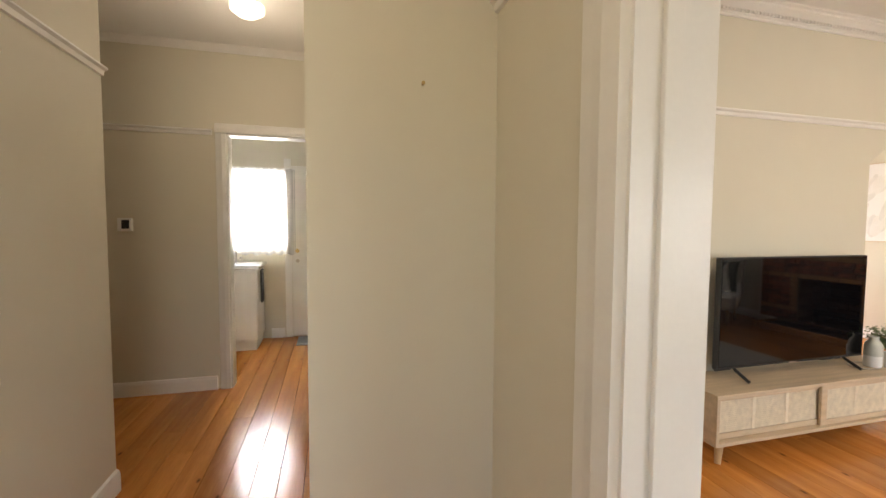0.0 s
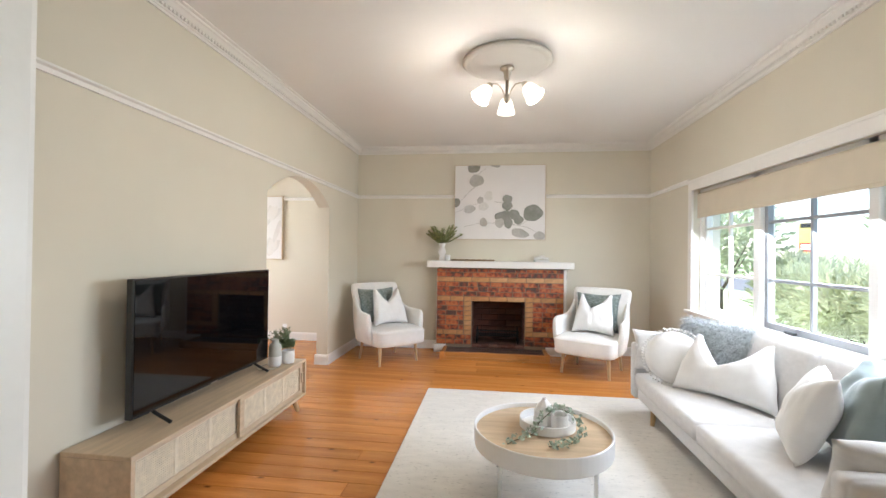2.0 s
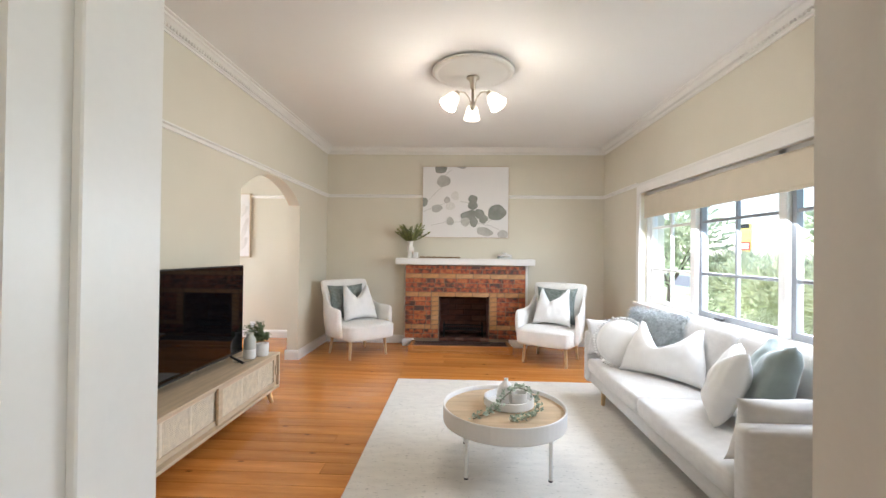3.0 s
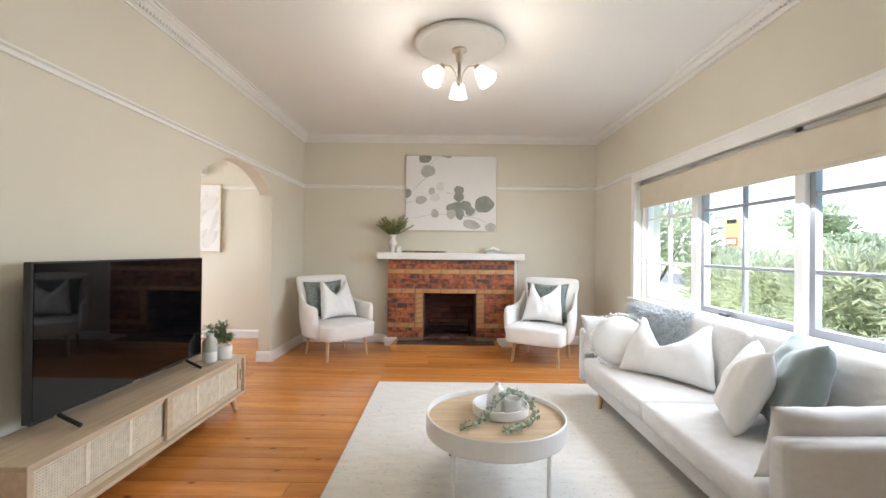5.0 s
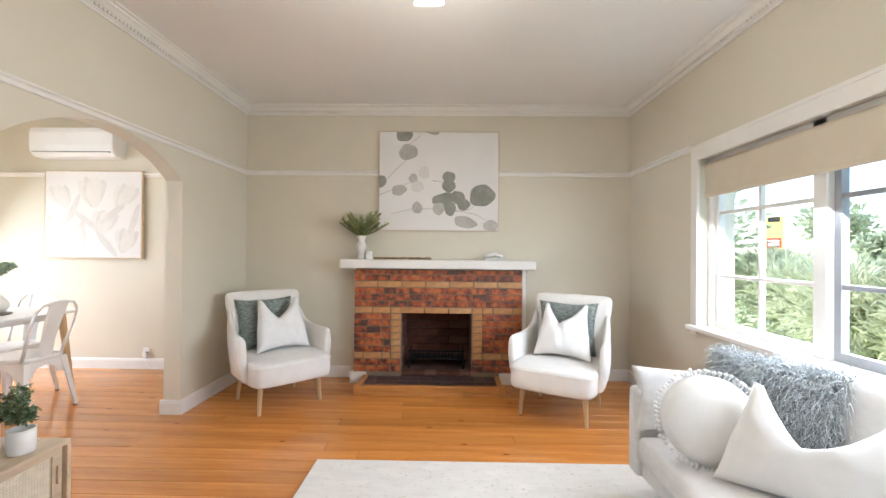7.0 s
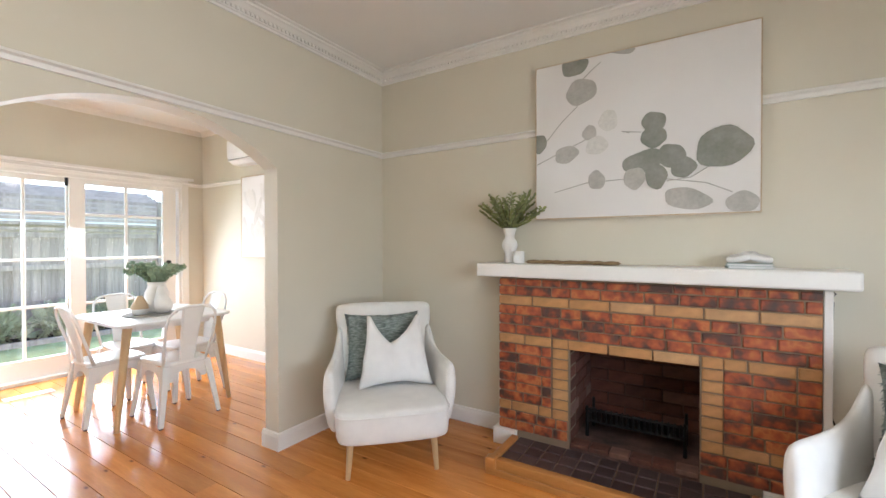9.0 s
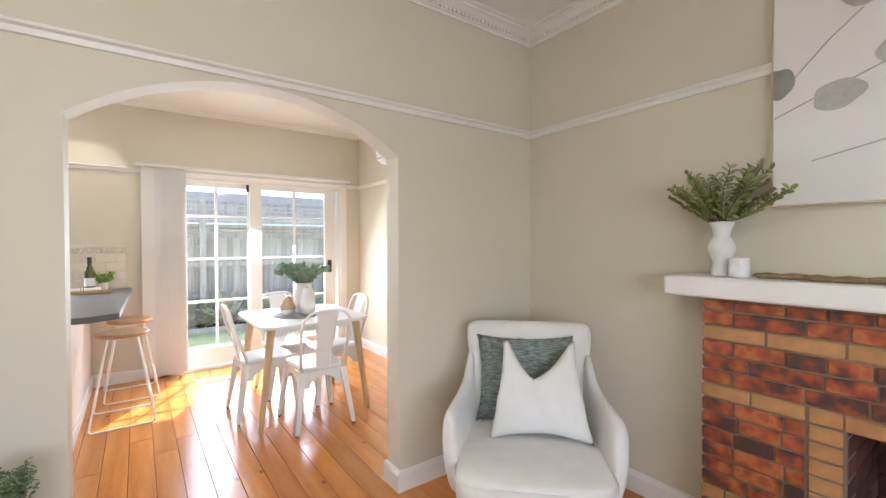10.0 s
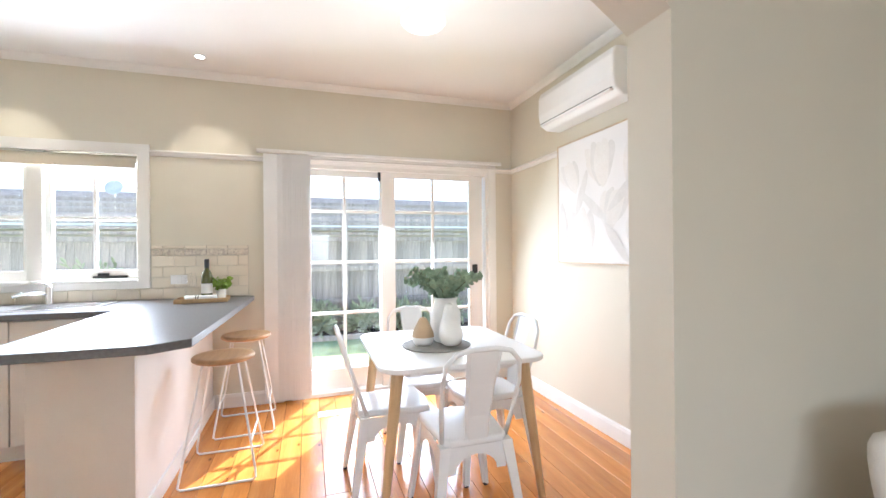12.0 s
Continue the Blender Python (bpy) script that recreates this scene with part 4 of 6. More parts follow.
# ---- armchairs
def cushion(name, w, h, d, mat, parent=None, chop=0.0, n=18, point=0.12, fuzz=0.0, seed=0, m=None):
    """A stuffed square cushion standing on its lower edge, facing -y; chop: how deep its top is dented."""
    bm = bmesh.new()
    rng = random.Random(seed)
    grid = {}
    for side in (-1, 1):
        for i in range(n + 1):
            for j in range(n + 1):
                u, v = -1 + 2 * i / n, -1 + 2 * j / n
                edge = i in (0, n) or j in (0, n)
                if side == 1 and edge:
                    grid[side, i, j] = grid[-1, i, j]
                    continue
                bow = 1 - point * (1 - v * v) * abs(u) ** 3
                bowv = 1 - point * (1 - u * u) * abs(v) ** 3
                x, z = u * w / 2 * bow, v * h / 2 * bowv
                t = (max(0.0, 1 - u * u) * max(0.0, 1 - v * v)) ** (0.37 if chop else 0.42)
                y = side * d / 2 * t
                if chop and v > -0.2:
                    k = (v + 0.2) / 1.2
                    mid = -0.16
                    z -= chop * k ** 1.4 * max(0.0, 1 - abs(u - mid) / (0.84 + (mid if u < mid else -mid))) ** 0.85
                    x *= 1 - 0.28 * k
                    y += -side * 0.4 * d * k * math.exp(-((u - mid) / 0.16) ** 2) * t * 0.5
                y += 0.009 * noise.noise(Vector((x * 9 + seed, z * 9, side * 3)))
                y += 0.008 * t * (0.5 - abs(noise.noise(Vector((x * 14 + seed * 3, z * 7 + x * 6, side * 4)))) * 2.4)
                z += 0.006 * noise.noise(Vector((x * 7, z * 7 + seed, side * 5)))
                grid[side, i, j] = bm.verts.new((x, y, z + h / 2))
    for side in (-1, 1):
        for i in range(n):
            for j in range(n):
                f = [grid[side, i, j], grid[side, i + 1, j], grid[side, i + 1, j + 1], grid[side, i, j + 1]]
                bm.faces.new(f if side == -1 else f[::-1])
    o = part(name, bm, mat, parent, smooth=True)
    if m:
        o.matrix_basis = m
    return o


def fur_strands(parent, base, count, length, mat, seed, width=0.006, name="fur_cover"):
    """Short tufts standing out of a cushion's surface."""
    rng = random.Random(seed)
    me = base.data
    bm = bmesh.new()
    polys = [p for p in me.polygons if p.area > 1e-6]
    for i in range(count):
        p = polys[rng.randrange(len(polys))]
        c, nrm = p.center, p.normal
        vs = [me.vertices[k].co for k in p.vertices]
        q = vs[0].lerp(vs[1], rng.random()).lerp(vs[3 % len(vs)].lerp(vs[2], rng.random()), rng.random())
        way = (nrm + Vector((rng.uniform(-.9, .9), rng.uniform(-.9, .9), rng.uniform(-1.2, .3)))).normalized()
        s = way.cross(Vector((rng.uniform(-1, 1), rng.uniform(-1, 1), rng.uniform(-1, 1)))).normalized() * width / 2
        L = length * rng.uniform(0.5, 1.1)
        a, b = bm.verts.new(q - s), bm.verts.new(q + s)
        mdl, mdr = bm.verts.new(q + way * L * 0.55 - s * 0.7), bm.verts.new(q + way * L * 0.55 + s * 0.7)
        tip = bm.verts.new(q + way * L + Vector((0, 0, -L * 0.35)))
        bm.faces.new((a, b, mdr, mdl))
        bm.faces.new((mdl, mdr, tip))
    o = part(name, bm, mat, parent)
    return tagged(o, kind="stuff")


def smooth_loft(name, rings, mat, parent, cap=True, levels=1):
    """Skins a row of closed rings."""
    bm = bmesh.new()
    R = [[bm.verts.new(p) for p in ring] for ring in rings]
    n = len(R[0])
    for A, B in zip(R, R[1:]):
        for k in range(n):
            bm.faces.new((A[k], A[(k + 1) % n], B[(k + 1) % n], B[k]))
    if cap:
        bm.faces.new(R[0][::-1])
        bm.faces.new(R[-1])
    o = part(name, bm, mat, parent, smooth=True)
    sub = o.modifiers.new("round", "SUBSURF")
    sub.levels = sub.render_levels = levels
    return o


def rounded(hw, hd, z, k=4.0, n=16, cx=0, cy=0):
    """A rounded rectangle ring at height z."""
    out = []
    for i in range(n):
        a = 2 * math.pi * i / n
        c, s = math.cos(a), math.sin(a)
        out.append((cx + hw * math.copysign(abs(c) ** (2 / k), c), cy + hd * math.copysign(abs(s) ** (2 / k), s), z))
    return out


def armchair(place, rz):
    """Upholstered tub chair facing -y."""
    ch = thing("armchair", place, "cream upholstered armchair with rounded arms and pale timber legs", "armchair", rz, "armchairs by the fireplace")
    # seat base and cushion
    smooth_loft("seat", [rounded(hw, hd, z, e, cy=-0.055) for hw, hd, z, e in ((0.29, 0.29, 0.22, 6), (0.316, 0.325, 0.225, 7), (0.325, 0.336, 0.24, 7), (0.328, 0.34, 0.31, 7), (0.326, 0.338, 0.376, 7), (0.318, 0.33, 0.395, 7), (0.3, 0.31, 0.404, 6), (0.15, 0.15, 0.416, 4))], FABRIC, ch)
    part("seat_seam", tube([(0.325 * math.copysign(abs(math.cos(t)) ** (2 / 7), math.cos(t)), -0.055 + 0.337 * math.copysign(abs(math.sin(t)) ** (2 / 7), math.sin(t)), 0.376) for t in (math.pi * (1 + i / 48) for i in range(49))], 0.004, 6), FABRIC, ch, "piped seam round the seat edge")
    # back: tapering slab that leans and narrows at the waist
    rings = []
    for z, hw, cy, th in ((0.225, 0.26, 0.22, 0.045), (0.25, 0.27, 0.225, 0.055), (0.45, 0.28, 0.25, 0.058), (0.6, 0.295, 0.272, 0.052), (0.72, 0.322, 0.292, 0.045), (0.84, 0.336, 0.313, 0.042), (0.885, 0.325, 0.322, 0.036), (0.9, 0.28, 0.324, 0.018)):
        rings.append(rounded(hw, th, z, 4, cy=cy))
    smooth_loft("backrest", rings, FABRIC, ch)
    for s in (-1, 1):
        rings = []
        for y, z0, z1, th, out in ((0.29, 0.235, 0.82, 0.024, 0.3), (0.22, 0.235, 0.71, 0.03, 0.302), (0.15, 0.235, 0.635, 0.034, 0.313), (0.06, 0.235, 0.602, 0.036, 0.33), (-0.06, 0.235, 0.595, 0.038, 0.344), (-0.15, 0.235, 0.596, 0.038, 0.352), (-0.19, 0.235, 0.59, 0.036, 0.354), (-0.212, 0.24, 0.575, 0.028, 0.354), (-0.22, 0.27, 0.545, 0.012, 0.353)):
            rings.append([(s * (out - 0.03 * max(0.0, -p[1] / ((z1 - z0) / 2))) + p[0], y, (z0 + z1) / 2 + p[1]) for p in [(th * math.copysign(abs(math.cos(a)) ** 0.6, math.cos(a)), (z1 - z0) / 2 * math.copysign(abs(math.sin(a)) ** 0.6, math.sin(a))) for a in (2 * math.pi * i / 12 for i in range(12))]])
        smooth_loft("arm", rings, FABRIC, ch)
    for x in (-0.235, 0.235):
        part("leg", rod((x, -0.25, 0.225), (x * 1.07, -0.27, 0), 0.021, 0.013, 12), LEG, ch, smooth=False)
        part("leg", rod((x, 0.17, 0.23), (x * 1.05, 0.22, 0), 0.02, 0.013, 12), LEG, ch)
    return ch


def with_cushions(place, rz, seed, shift_x):
    base = pose(*place, 0, 0, rz)
    k = thing("cushion", (0, 0, 0), "grey-green knitted square cushion standing in the armchair", "cushion", group="knitted cushions")
    body = cushion("cover", 0.5, 0.44, 0.11, SHAG, k, seed=seed)
    fur_strands(k, body, 5200, 0.016, SHAG, seed, 0.005)
    k.matrix_world = base @ pose(-0.02, 0.165, 0.41, -13, 0, 0)
    w = thing("cushion", (0, 0, 0), "plain white cushion with dented top leaning in the armchair", "cushion", group="white cushions")
    cushion("cover", 0.48, 0.465, 0.19, WHITECLOTH, w, chop=0.17, seed=seed + 1, n=26, point=0.17)
    w.matrix_world = base @ pose(shift_x, -0.03, 0.405, -20, 0, 0)


AL, AR = (0.6, -0.655, 0), (2.96, -0.79, 0)
armchair(AL, 45)
armchair(AR, -30)
with_cushions(AL, 45, 11, 0.045)
with_cushions(AR, -30, 21, 0.0)

# ---- coffee table
ct = thing("coffee_table", (2.13, -3.3, 0.0145), "round white coffee table with raised rim and oak top", "coffee table")
R = 0.363
part("rim", lathe([(R - 0.012, 0.262), (R - 0.003, 0.252), (R, 0.26), (R, 0.345), (R - 0.004, 0.349), (R - 0.011, 0.345), (R - 0.012, 0.262)], 64), WHITE, ct)
part("top", lathe([(0, 0.3), (R - 0.0125, 0.3), (R - 0.0125, 0.322), (0, 0.322)], 64), OAKX, ct, "pale oak veneer top")
part("underside", lathe([(0, 0.262), (R - 0.0125, 0.262), (R - 0.0125, 0.3), (0, 0.3)], 64), WHITE, ct)
for x, y in ((-0.225, -0.2), (0.235, -0.2), (-0.225, 0.235), (0.235, 0.235)):
    leg = part("leg", rod((x, y, 0.262), (x, y, 0.006), 0.011, seg=12), WHITEMETAL, ct)
    part("rubber_foot", rod((x, y, 0), (x, y, 0.008), 0.0125, seg=12), BLACK, leg)
tray = thing("tray", (2.165, -3.24, 0.337), "round white tray with raised edge on the coffee table", "tray")
part("dish", lathe([(0, 0), (0.14, 0), (0.15, 0.005), (0.15, 0.05), (0.143, 0.05), (0.142, 0.01), (0, 0.01)], 48), WHITE, tray)
cv = thing("bottle_vase", (2.15, -3.22, 0.347), "white faceted ceramic bottle vase standing in the tray", "vase")
part("body", lathe([(0, 0), (0.058, 0), (0.062, 0.01), (0.054, 0.07), (0.04, 0.1), (0.02, 0.12), (0.012, 0.13), (0.013, 0.142), (0.009, 0.142), (0.007, 0.12), (0, 0.12)], 9), CERAMIC, cv)
jar = thing("candle_jar", (2.225, -3.275, 0.347), "white frosted glass candle jar in the tray", "candle")
part("jar", lathe([(0, 0), (0.042, 0), (0.045, 0.006), (0.045, 0.075), (0.041, 0.075), (0.04, 0.05), (0, 0.05)], 28), CERAMIC, jar, smooth=False)
garland = thing("eucalyptus_garland", (2.13, -3.3, 0.337), "trailing garland of grey-green eucalyptus lying over the tray", "garland")
gp = [(-0.19, -0.2, 0.006), (-0.15, -0.16, 0.01), (-0.1, -0.13, 0.012), (-0.055, -0.11, 0.03), (-0.02, -0.06, 0.07), (0.03, -0.02, 0.1), (0.075, 0.03, 0.11), (0.12, 0.05, 0.1), (0.165, 0.04, 0.08), (0.19, 0.0, 0.05), (0.195, -0.07, 0.02), (0.16, -0.13, 0.012), (0.11, -0.17, 0.01), (0.05, -0.2, 0.008), (0.01, -0.2, 0.006)]
part("stem", tube(gp, 0.0025, 5), STEM, garland)
bm = bmesh.new()
rng = random.Random(4)
for (a, b) in zip(gp, gp[1:]):
    a, b = Vector(a), Vector(b)
    for k in range(16):
        q = a.lerp(b, k / 16) + Vector((rng.uniform(-.022, .022), rng.uniform(-.022, .022), rng.uniform(0.002, 0.014)))
        way = Vector((rng.uniform(-1, 1), rng.uniform(-1, 1), rng.uniform(-0.1, 1.0))).normalized()
        leaflet(bm, q, way, Vector((rng.uniform(-1, 1), rng.uniform(-1, 1), 0.3)), rng.uniform(0.016, 0.03), rng.uniform(0.011, 0.018))
tagged(part("foliage", bm, GARLAND, garland), kind="stuff")

# ---- sofa
sofa = thing("sofa", (2.99, -3.085, 0.0145), "pale grey linen three-seat sofa under the window", "sofa")
S0, S1 = -1.05, 1.115
part("base", box(0.03, S0 + 0.02, 0.115, 0.76, S1 - 0.02, 0.215, 0.02, 3), LINEN, sofa, smooth=True)


def pad(name, x0, y0, z0, x1, y1, z1, r, parent, mat, crown=0.02, levels=2):
    """A soft upholstered block with a crowned top."""
    bm = box(x0, y0, z0, x1, y1, z1)
    bmesh.ops.subdivide_edges(bm, edges=bm.edges, cuts=3, use_grid_fill=True)
    cx, cy, cz = (x0 + x1) / 2, (y0 + y1) / 2, (z0 + z1) / 2
    for v in bm.verts:
        u, w = (v.co.x - cx) / (x1 - x0) * 2, (v.co.y - cy) / (y1 - y0) * 2
        h = (v.co.z - cz) / (z1 - z0) * 2
        if abs(h) > 0.99:
            v.co.z += math.copysign(crown, h) * (1 - u * u) * (1 - w * w)
        if abs(u) > 0.99:
            v.co.x += math.copysign(crown * 0.6, u) * (1 - h * h) * (1 - w * w)
    o = part(name, bm, mat, parent, smooth=True)
    cr = o.modifiers.new("edge", "BEVEL")
    cr.width, cr.segments, cr.limit_method, cr.angle_limit = r, 3, "ANGLE", radians(50)
    return o


for y0, y1 in ((S0 + 0.105, -0.004), (0.004, S1 - 0.105)):
    pad("seat_cushion", 0.0, y0, 0.215, 0.6, y1, 0.335, 0.045, sofa, LINEN, 0.028)
for y0, y1 in ((S0 + 0.105, -0.006), (0.006, S1 - 0.105)):
    o = pad("back_cushion", -0.09, y0, 0, 0.09, y1, 0.4, 0.05, sofa, LINEN, 0.03)
    o.matrix_basis = pose(0.63, 0, 0.35, 0, 12, 0)
pad("back_frame", 0.67, S0 + 0.02, 0.2, 0.78, S1 - 0.02, 0.68, 0.03, sofa, LINEN, 0.0)
for s in (S0, S1 - 0.1):
    pad("arm", 0.0, s, 0.12, 0.74, s + 0.1, 0.56, 0.025, sofa, LINEN, 0.006)
for x in (0.07, 0.68):
    for y in (S0 + 0.33, S1 - 0.33):
        part("leg", rod((x, y, 0.118), (x - 0.01 if x < 0.3 else x, y, 0), 0.022, 0.015, 12), LEG, sofa, "tapered oak leg")


def sofa_cushion(label, place, rz, tilt, w, h, d, mat, chop=0.0, seed=0, group=""):
    k = thing("cushion", (0, 0, 0), label, "cushion", group=group)
    body = cushion("cover", w, h, d, mat, k, chop=chop, seed=seed, n=24)
    k.matrix_world = pose(*place, 0, 0, rz) @ pose(0, 0, 0, tilt, 0, 0)
    return k, body


SZ = 0.375
sofa_cushion("small beige linen cushion against the sofa arm", (3.19, -2.11, SZ), -6, -14, 0.42, 0.32, 0.1, LINEN, 0.0, 31)
k, body = sofa_cushion("shaggy grey faux fur cushion leaning on the sofa back", (3.44, -2.34, SZ + 0.03), -62, -18, 0.58, 0.4, 0.15, FUR, 0.0, 32)
fur_strands(k, body, 15000, 0.085, FUR, 7, 0.0048)
# round fringed cushion
rc = thing("round_cushion", (0, 0, 0), "round white cushion edged with pompoms on the sofa", "cushion")
part("cover", lathe([(0, -0.055), (0.08, -0.052), (0.15, -0.035), (0.185, 0), (0.15, 0.035), (0.08, 0.052), (0, 0.055)], 36), WHITECLOTH, rc, smooth=True)
bm = bmesh.new()
rng = random.Random(17)
for i in range(66):
    a = 2 * math.pi * (i + rng.uniform(-0.2, 0.2)) / 66
    r = 0.2 + rng.uniform(-0.004, 0.012)
    c = Vector((r * math.cos(a), r * math.sin(a), rng.uniform(-0.01, 0.01)))
    bmesh.ops.create_icosphere(bm, subdivisions=1, radius=rng.uniform(0.008, 0.0115), matrix=Matrix.Translation(c))
    rod(Vector((0.182 * math.cos(a), 0.182 * math.sin(a), 0)), c, 0.003, 0.003, 5, bm)
part("pompom_trim", bm, WHITECLOTH, rc, "fringe of small white pompoms")
rc.matrix_world = pose(3.16, -2.38, SZ + 0.175, 0, 0, -26) @ pose(0, 0, 0, 70, 0, 0)
sofa_cushion("large plain white cushion with dented top on the sofa", (3.3, -2.74, SZ - 0.01), -52, -24, 0.63, 0.41, 0.2, WHITECLOTH, 0.23, 33, "white cushions")
sofa_cushion("white cotton cushion with frayed edge on the sofa", (3.25, -3.43, SZ), -116, -22, 0.41, 0.42, 0.17, WHITECLOTH, 0.06, 34, "white cushions")
sofa_cushion("sage grey velvet cushion with dark seam on the sofa", (3.41, -3.53, SZ), -112, -18, 0.47, 0.47, 0.19, GREYCLOTH, 0.05, 35)
sofa_cushion("beige linen lumbar cushion against the sofa arm", (3.28, -3.94, SZ), 182, -14, 0.54, 0.3, 0.14, LINEN, 0.0, 36)

# ---- ceiling rose and pendant
rose = structure("ceiling_rose", lathe([(0.285, 0), (0.3, 0), (0.32, -0.006), (0.325, -0.018), (0.315, -0.028), (0.295, -0.034), (0.282, -0.03), (0.27, -0.03), (0.16, -0.052), (0.05, -0.06), (0, -0.06)], 64, centre=(1.945, -2.5, H - 0.0005)), TRIM, "round white plaster ceiling rose", "ceiling rose", smooth=True)
SHADE = glow("lit_opal_glass", (1.0, 0.86, 0.66), 0.6)
pend = thing("pendant_light", (1.945, -2.52, H - 0.0605), "brushed nickel ceiling light with three lit opal glass shades", "ceiling light")
part("canopy", lathe([(0, 0), (0.05, 0), (0.052, -0.012), (0.035, -0.022), (0.028, -0.03), (0.02, -0.09), (0.013, -0.095), (0, -0.095)], 24), NICKEL, pend, smooth=True)
part("stem", lathe([(0, -0.09), (0.011, -0.09), (0.011, -0.2), (0.022, -0.205), (0.024, -0.24), (0.012, -0.255), (0, -0.265)], 20), NICKEL, pend, smooth=True)
for i in range(3):
    a = radians(90 + 120 * i)
    d = Vector((math.cos(a), math.sin(a), 0))
    z = Vector((0, 0, 1))
    part("arm", tube([d * 0.015 - z * 0.22, d * 0.035 - z * 0.17, d * 0.07 - z * 0.135, d * 0.11 - z * 0.135, d * 0.14 - z * 0.15], 0.005, 8), NICKEL, pend)
    way = (d * 0.75 - z).normalized()
    q = Vector((0, 0, -1)).rotation_difference(way).to_matrix().to_4x4()
    m = Matrix.Translation(d * 0.14 - z * 0.15) @ q
    o = part("lamp_holder", lathe([(0, 0.012), (0.018, 0.01), (0.022, 0), (0.022, -0.03), (0, -0.03)], 16), NICKEL, pend)
    o.matrix_basis = m
    o = part("shade", lathe([(0.021, -0.022), (0.038, -0.034), (0.051, -0.062), (0.057, -0.095), (0.07, -0.136), (0.068, -0.138), (0.054, -0.096), (0.047, -0.062), (0.021, -0.03)], 24), SHADE, pend, "lit opal glass shade", smooth=True)
    o.matrix_basis = m
    tip = pend.matrix_world @ (d * 0.14 - z * 0.15 + way * 0.16)
    lamp_point("pendant_bulb", tip, 3.1, 0.035)

# ==== dining room and kitchen
GREYTOP = material("dark_grey_laminate", (0.15, 0.15, 0.155), 0.33, vary=0.2, scale=60, fine=300, bump=0.02)
STEEL = material("stainless_steel", (0.6, 0.6, 0.6), 0.25, 1.0, vary=0.1, fine=150, stretch=(1, 8, 1))
CREAMTILE = material("cream_gloss_tile", (0.74, 0.67, 0.55), 0.15, vary=0.04, scale=5, piece=0.08)
GROUT = material("pale_grout", (0.62, 0.58, 0.5), 0.85)
CUPBOARD = material("white_cupboard_laminate", (0.78, 0.75, 0.71), 0.4, vary=0.03)
SLAT = translucent(material("white_blind_slat", (0.86, 0.855, 0.84), 0.7, vary=0.03), 0.2)

# sliding door
sd = structure("door_2", boxes((XD - 0.14, SY0, 0, XD + 0.004, SY0 + 0.05, SZ1), (XD - 0.14, SY1 - 0.03, 0, XD + 0.004, SY1, SZ1), (XD - 0.14, SY0 + 0.05, SZ1 - 0.05, XD + 0.004, SY1 - 0.03, SZ1), (XD - 0.14, SY0 + 0.05, -0.02, XD + 0.004, SY1 - 0.03, 0.03)), TRIM, "white timber sliding glass door with small panes to the garden", "glass door")
for s, (a, b, w) in enumerate(((SY0 - 0.06, SY0 + 0.004, 0), (SY1 - 0.004, SY1 + 0.075, 0))):
    part("architrave", box(XD, a, 0, XD + 0.02, b, SZ1 + 0.06, 0.004), TRIM, sd)
part("architrave", box(XD, SY0 + 0.004, SZ1 - 0.004, XD + 0.02, SY1 - 0.004, SZ1 + 0.06, 0.004), TRIM, sd)
for y0, y1, x, gy0, gy1 in ((SY0 + 0.05, -1.0, XD - 0.1, -1.755, -1.125), (-1.115, -0.12, XD - 0.05, -0.99, -0.26)):
    z0, z1, gz0, gz1 = 0.03, SZ1 - 0.05, 0.21, 1.93
    leaf = part("leaf", boxes((x - 0.02, y0, z0, x + 0.02, gy0, z1), (x - 0.02, gy1, z0, x + 0.02, y1, z1), (x - 0.02, gy0, z0, x + 0.02, gy1, gz0), (x - 0.02, gy0, gz1, x + 0.02, gy1, z1)), TRIM, sd)
    ym = (gy0 + gy1) / 2
    part("muntin", box(x - 0.014, ym - 0.013, gz0, x + 0.014, ym + 0.013, gz1, 0.004), TRIM, leaf)
    for z in (0.706, 1.16, 1.617):
        part("muntin", box(x - 0.013, gy0, z - 0.013, x + 0.013, gy1, z + 0.013, 0.004), TRIM, leaf)
    g = part("pane", box(x - 0.002, gy0 - 0.005, gz0 - 0.005, x + 0.002, gy1 + 0.005, gz1 + 0.005), GLASS, leaf)
    g.visible_shadow = False
part("lock", box(XD - 0.03, -0.23, 0.97, XD - 0.012, -0.18, 1.12, 0.004), BLACK, sd, "black door lock")
part("bolt", box(XD - 0.075, -1.14, 1.9, XD - 0.055, -1.116, 1.99, 0.003), BLACK, sd, "black top bolt")
vb = thing("vertical_blind", (XD + 0.06, -1.93, 0), "white vertical blind drawn to one side of the glass door", "blind")
part("headrail", box(-0.02, -0.22, 2.075, 0.02, 1.97, 2.105, 0.004), TRIM, vb)
part("slat", box(-0.006, -0.17, 0.03, -0.004, -0.06, 2.07), SLAT, vb)
for i in range(17):
    o = part("slat", box(-0.045, -0.001, 0.03, 0.045, 0.001, 2.07), SLAT, vb)
    o.matrix_basis = pose(0.003 * math.sin(i * 2.4), -0.055 + i * 0.0135, 0, 0, 0, 64 + 2 * math.sin(i * 1.7))

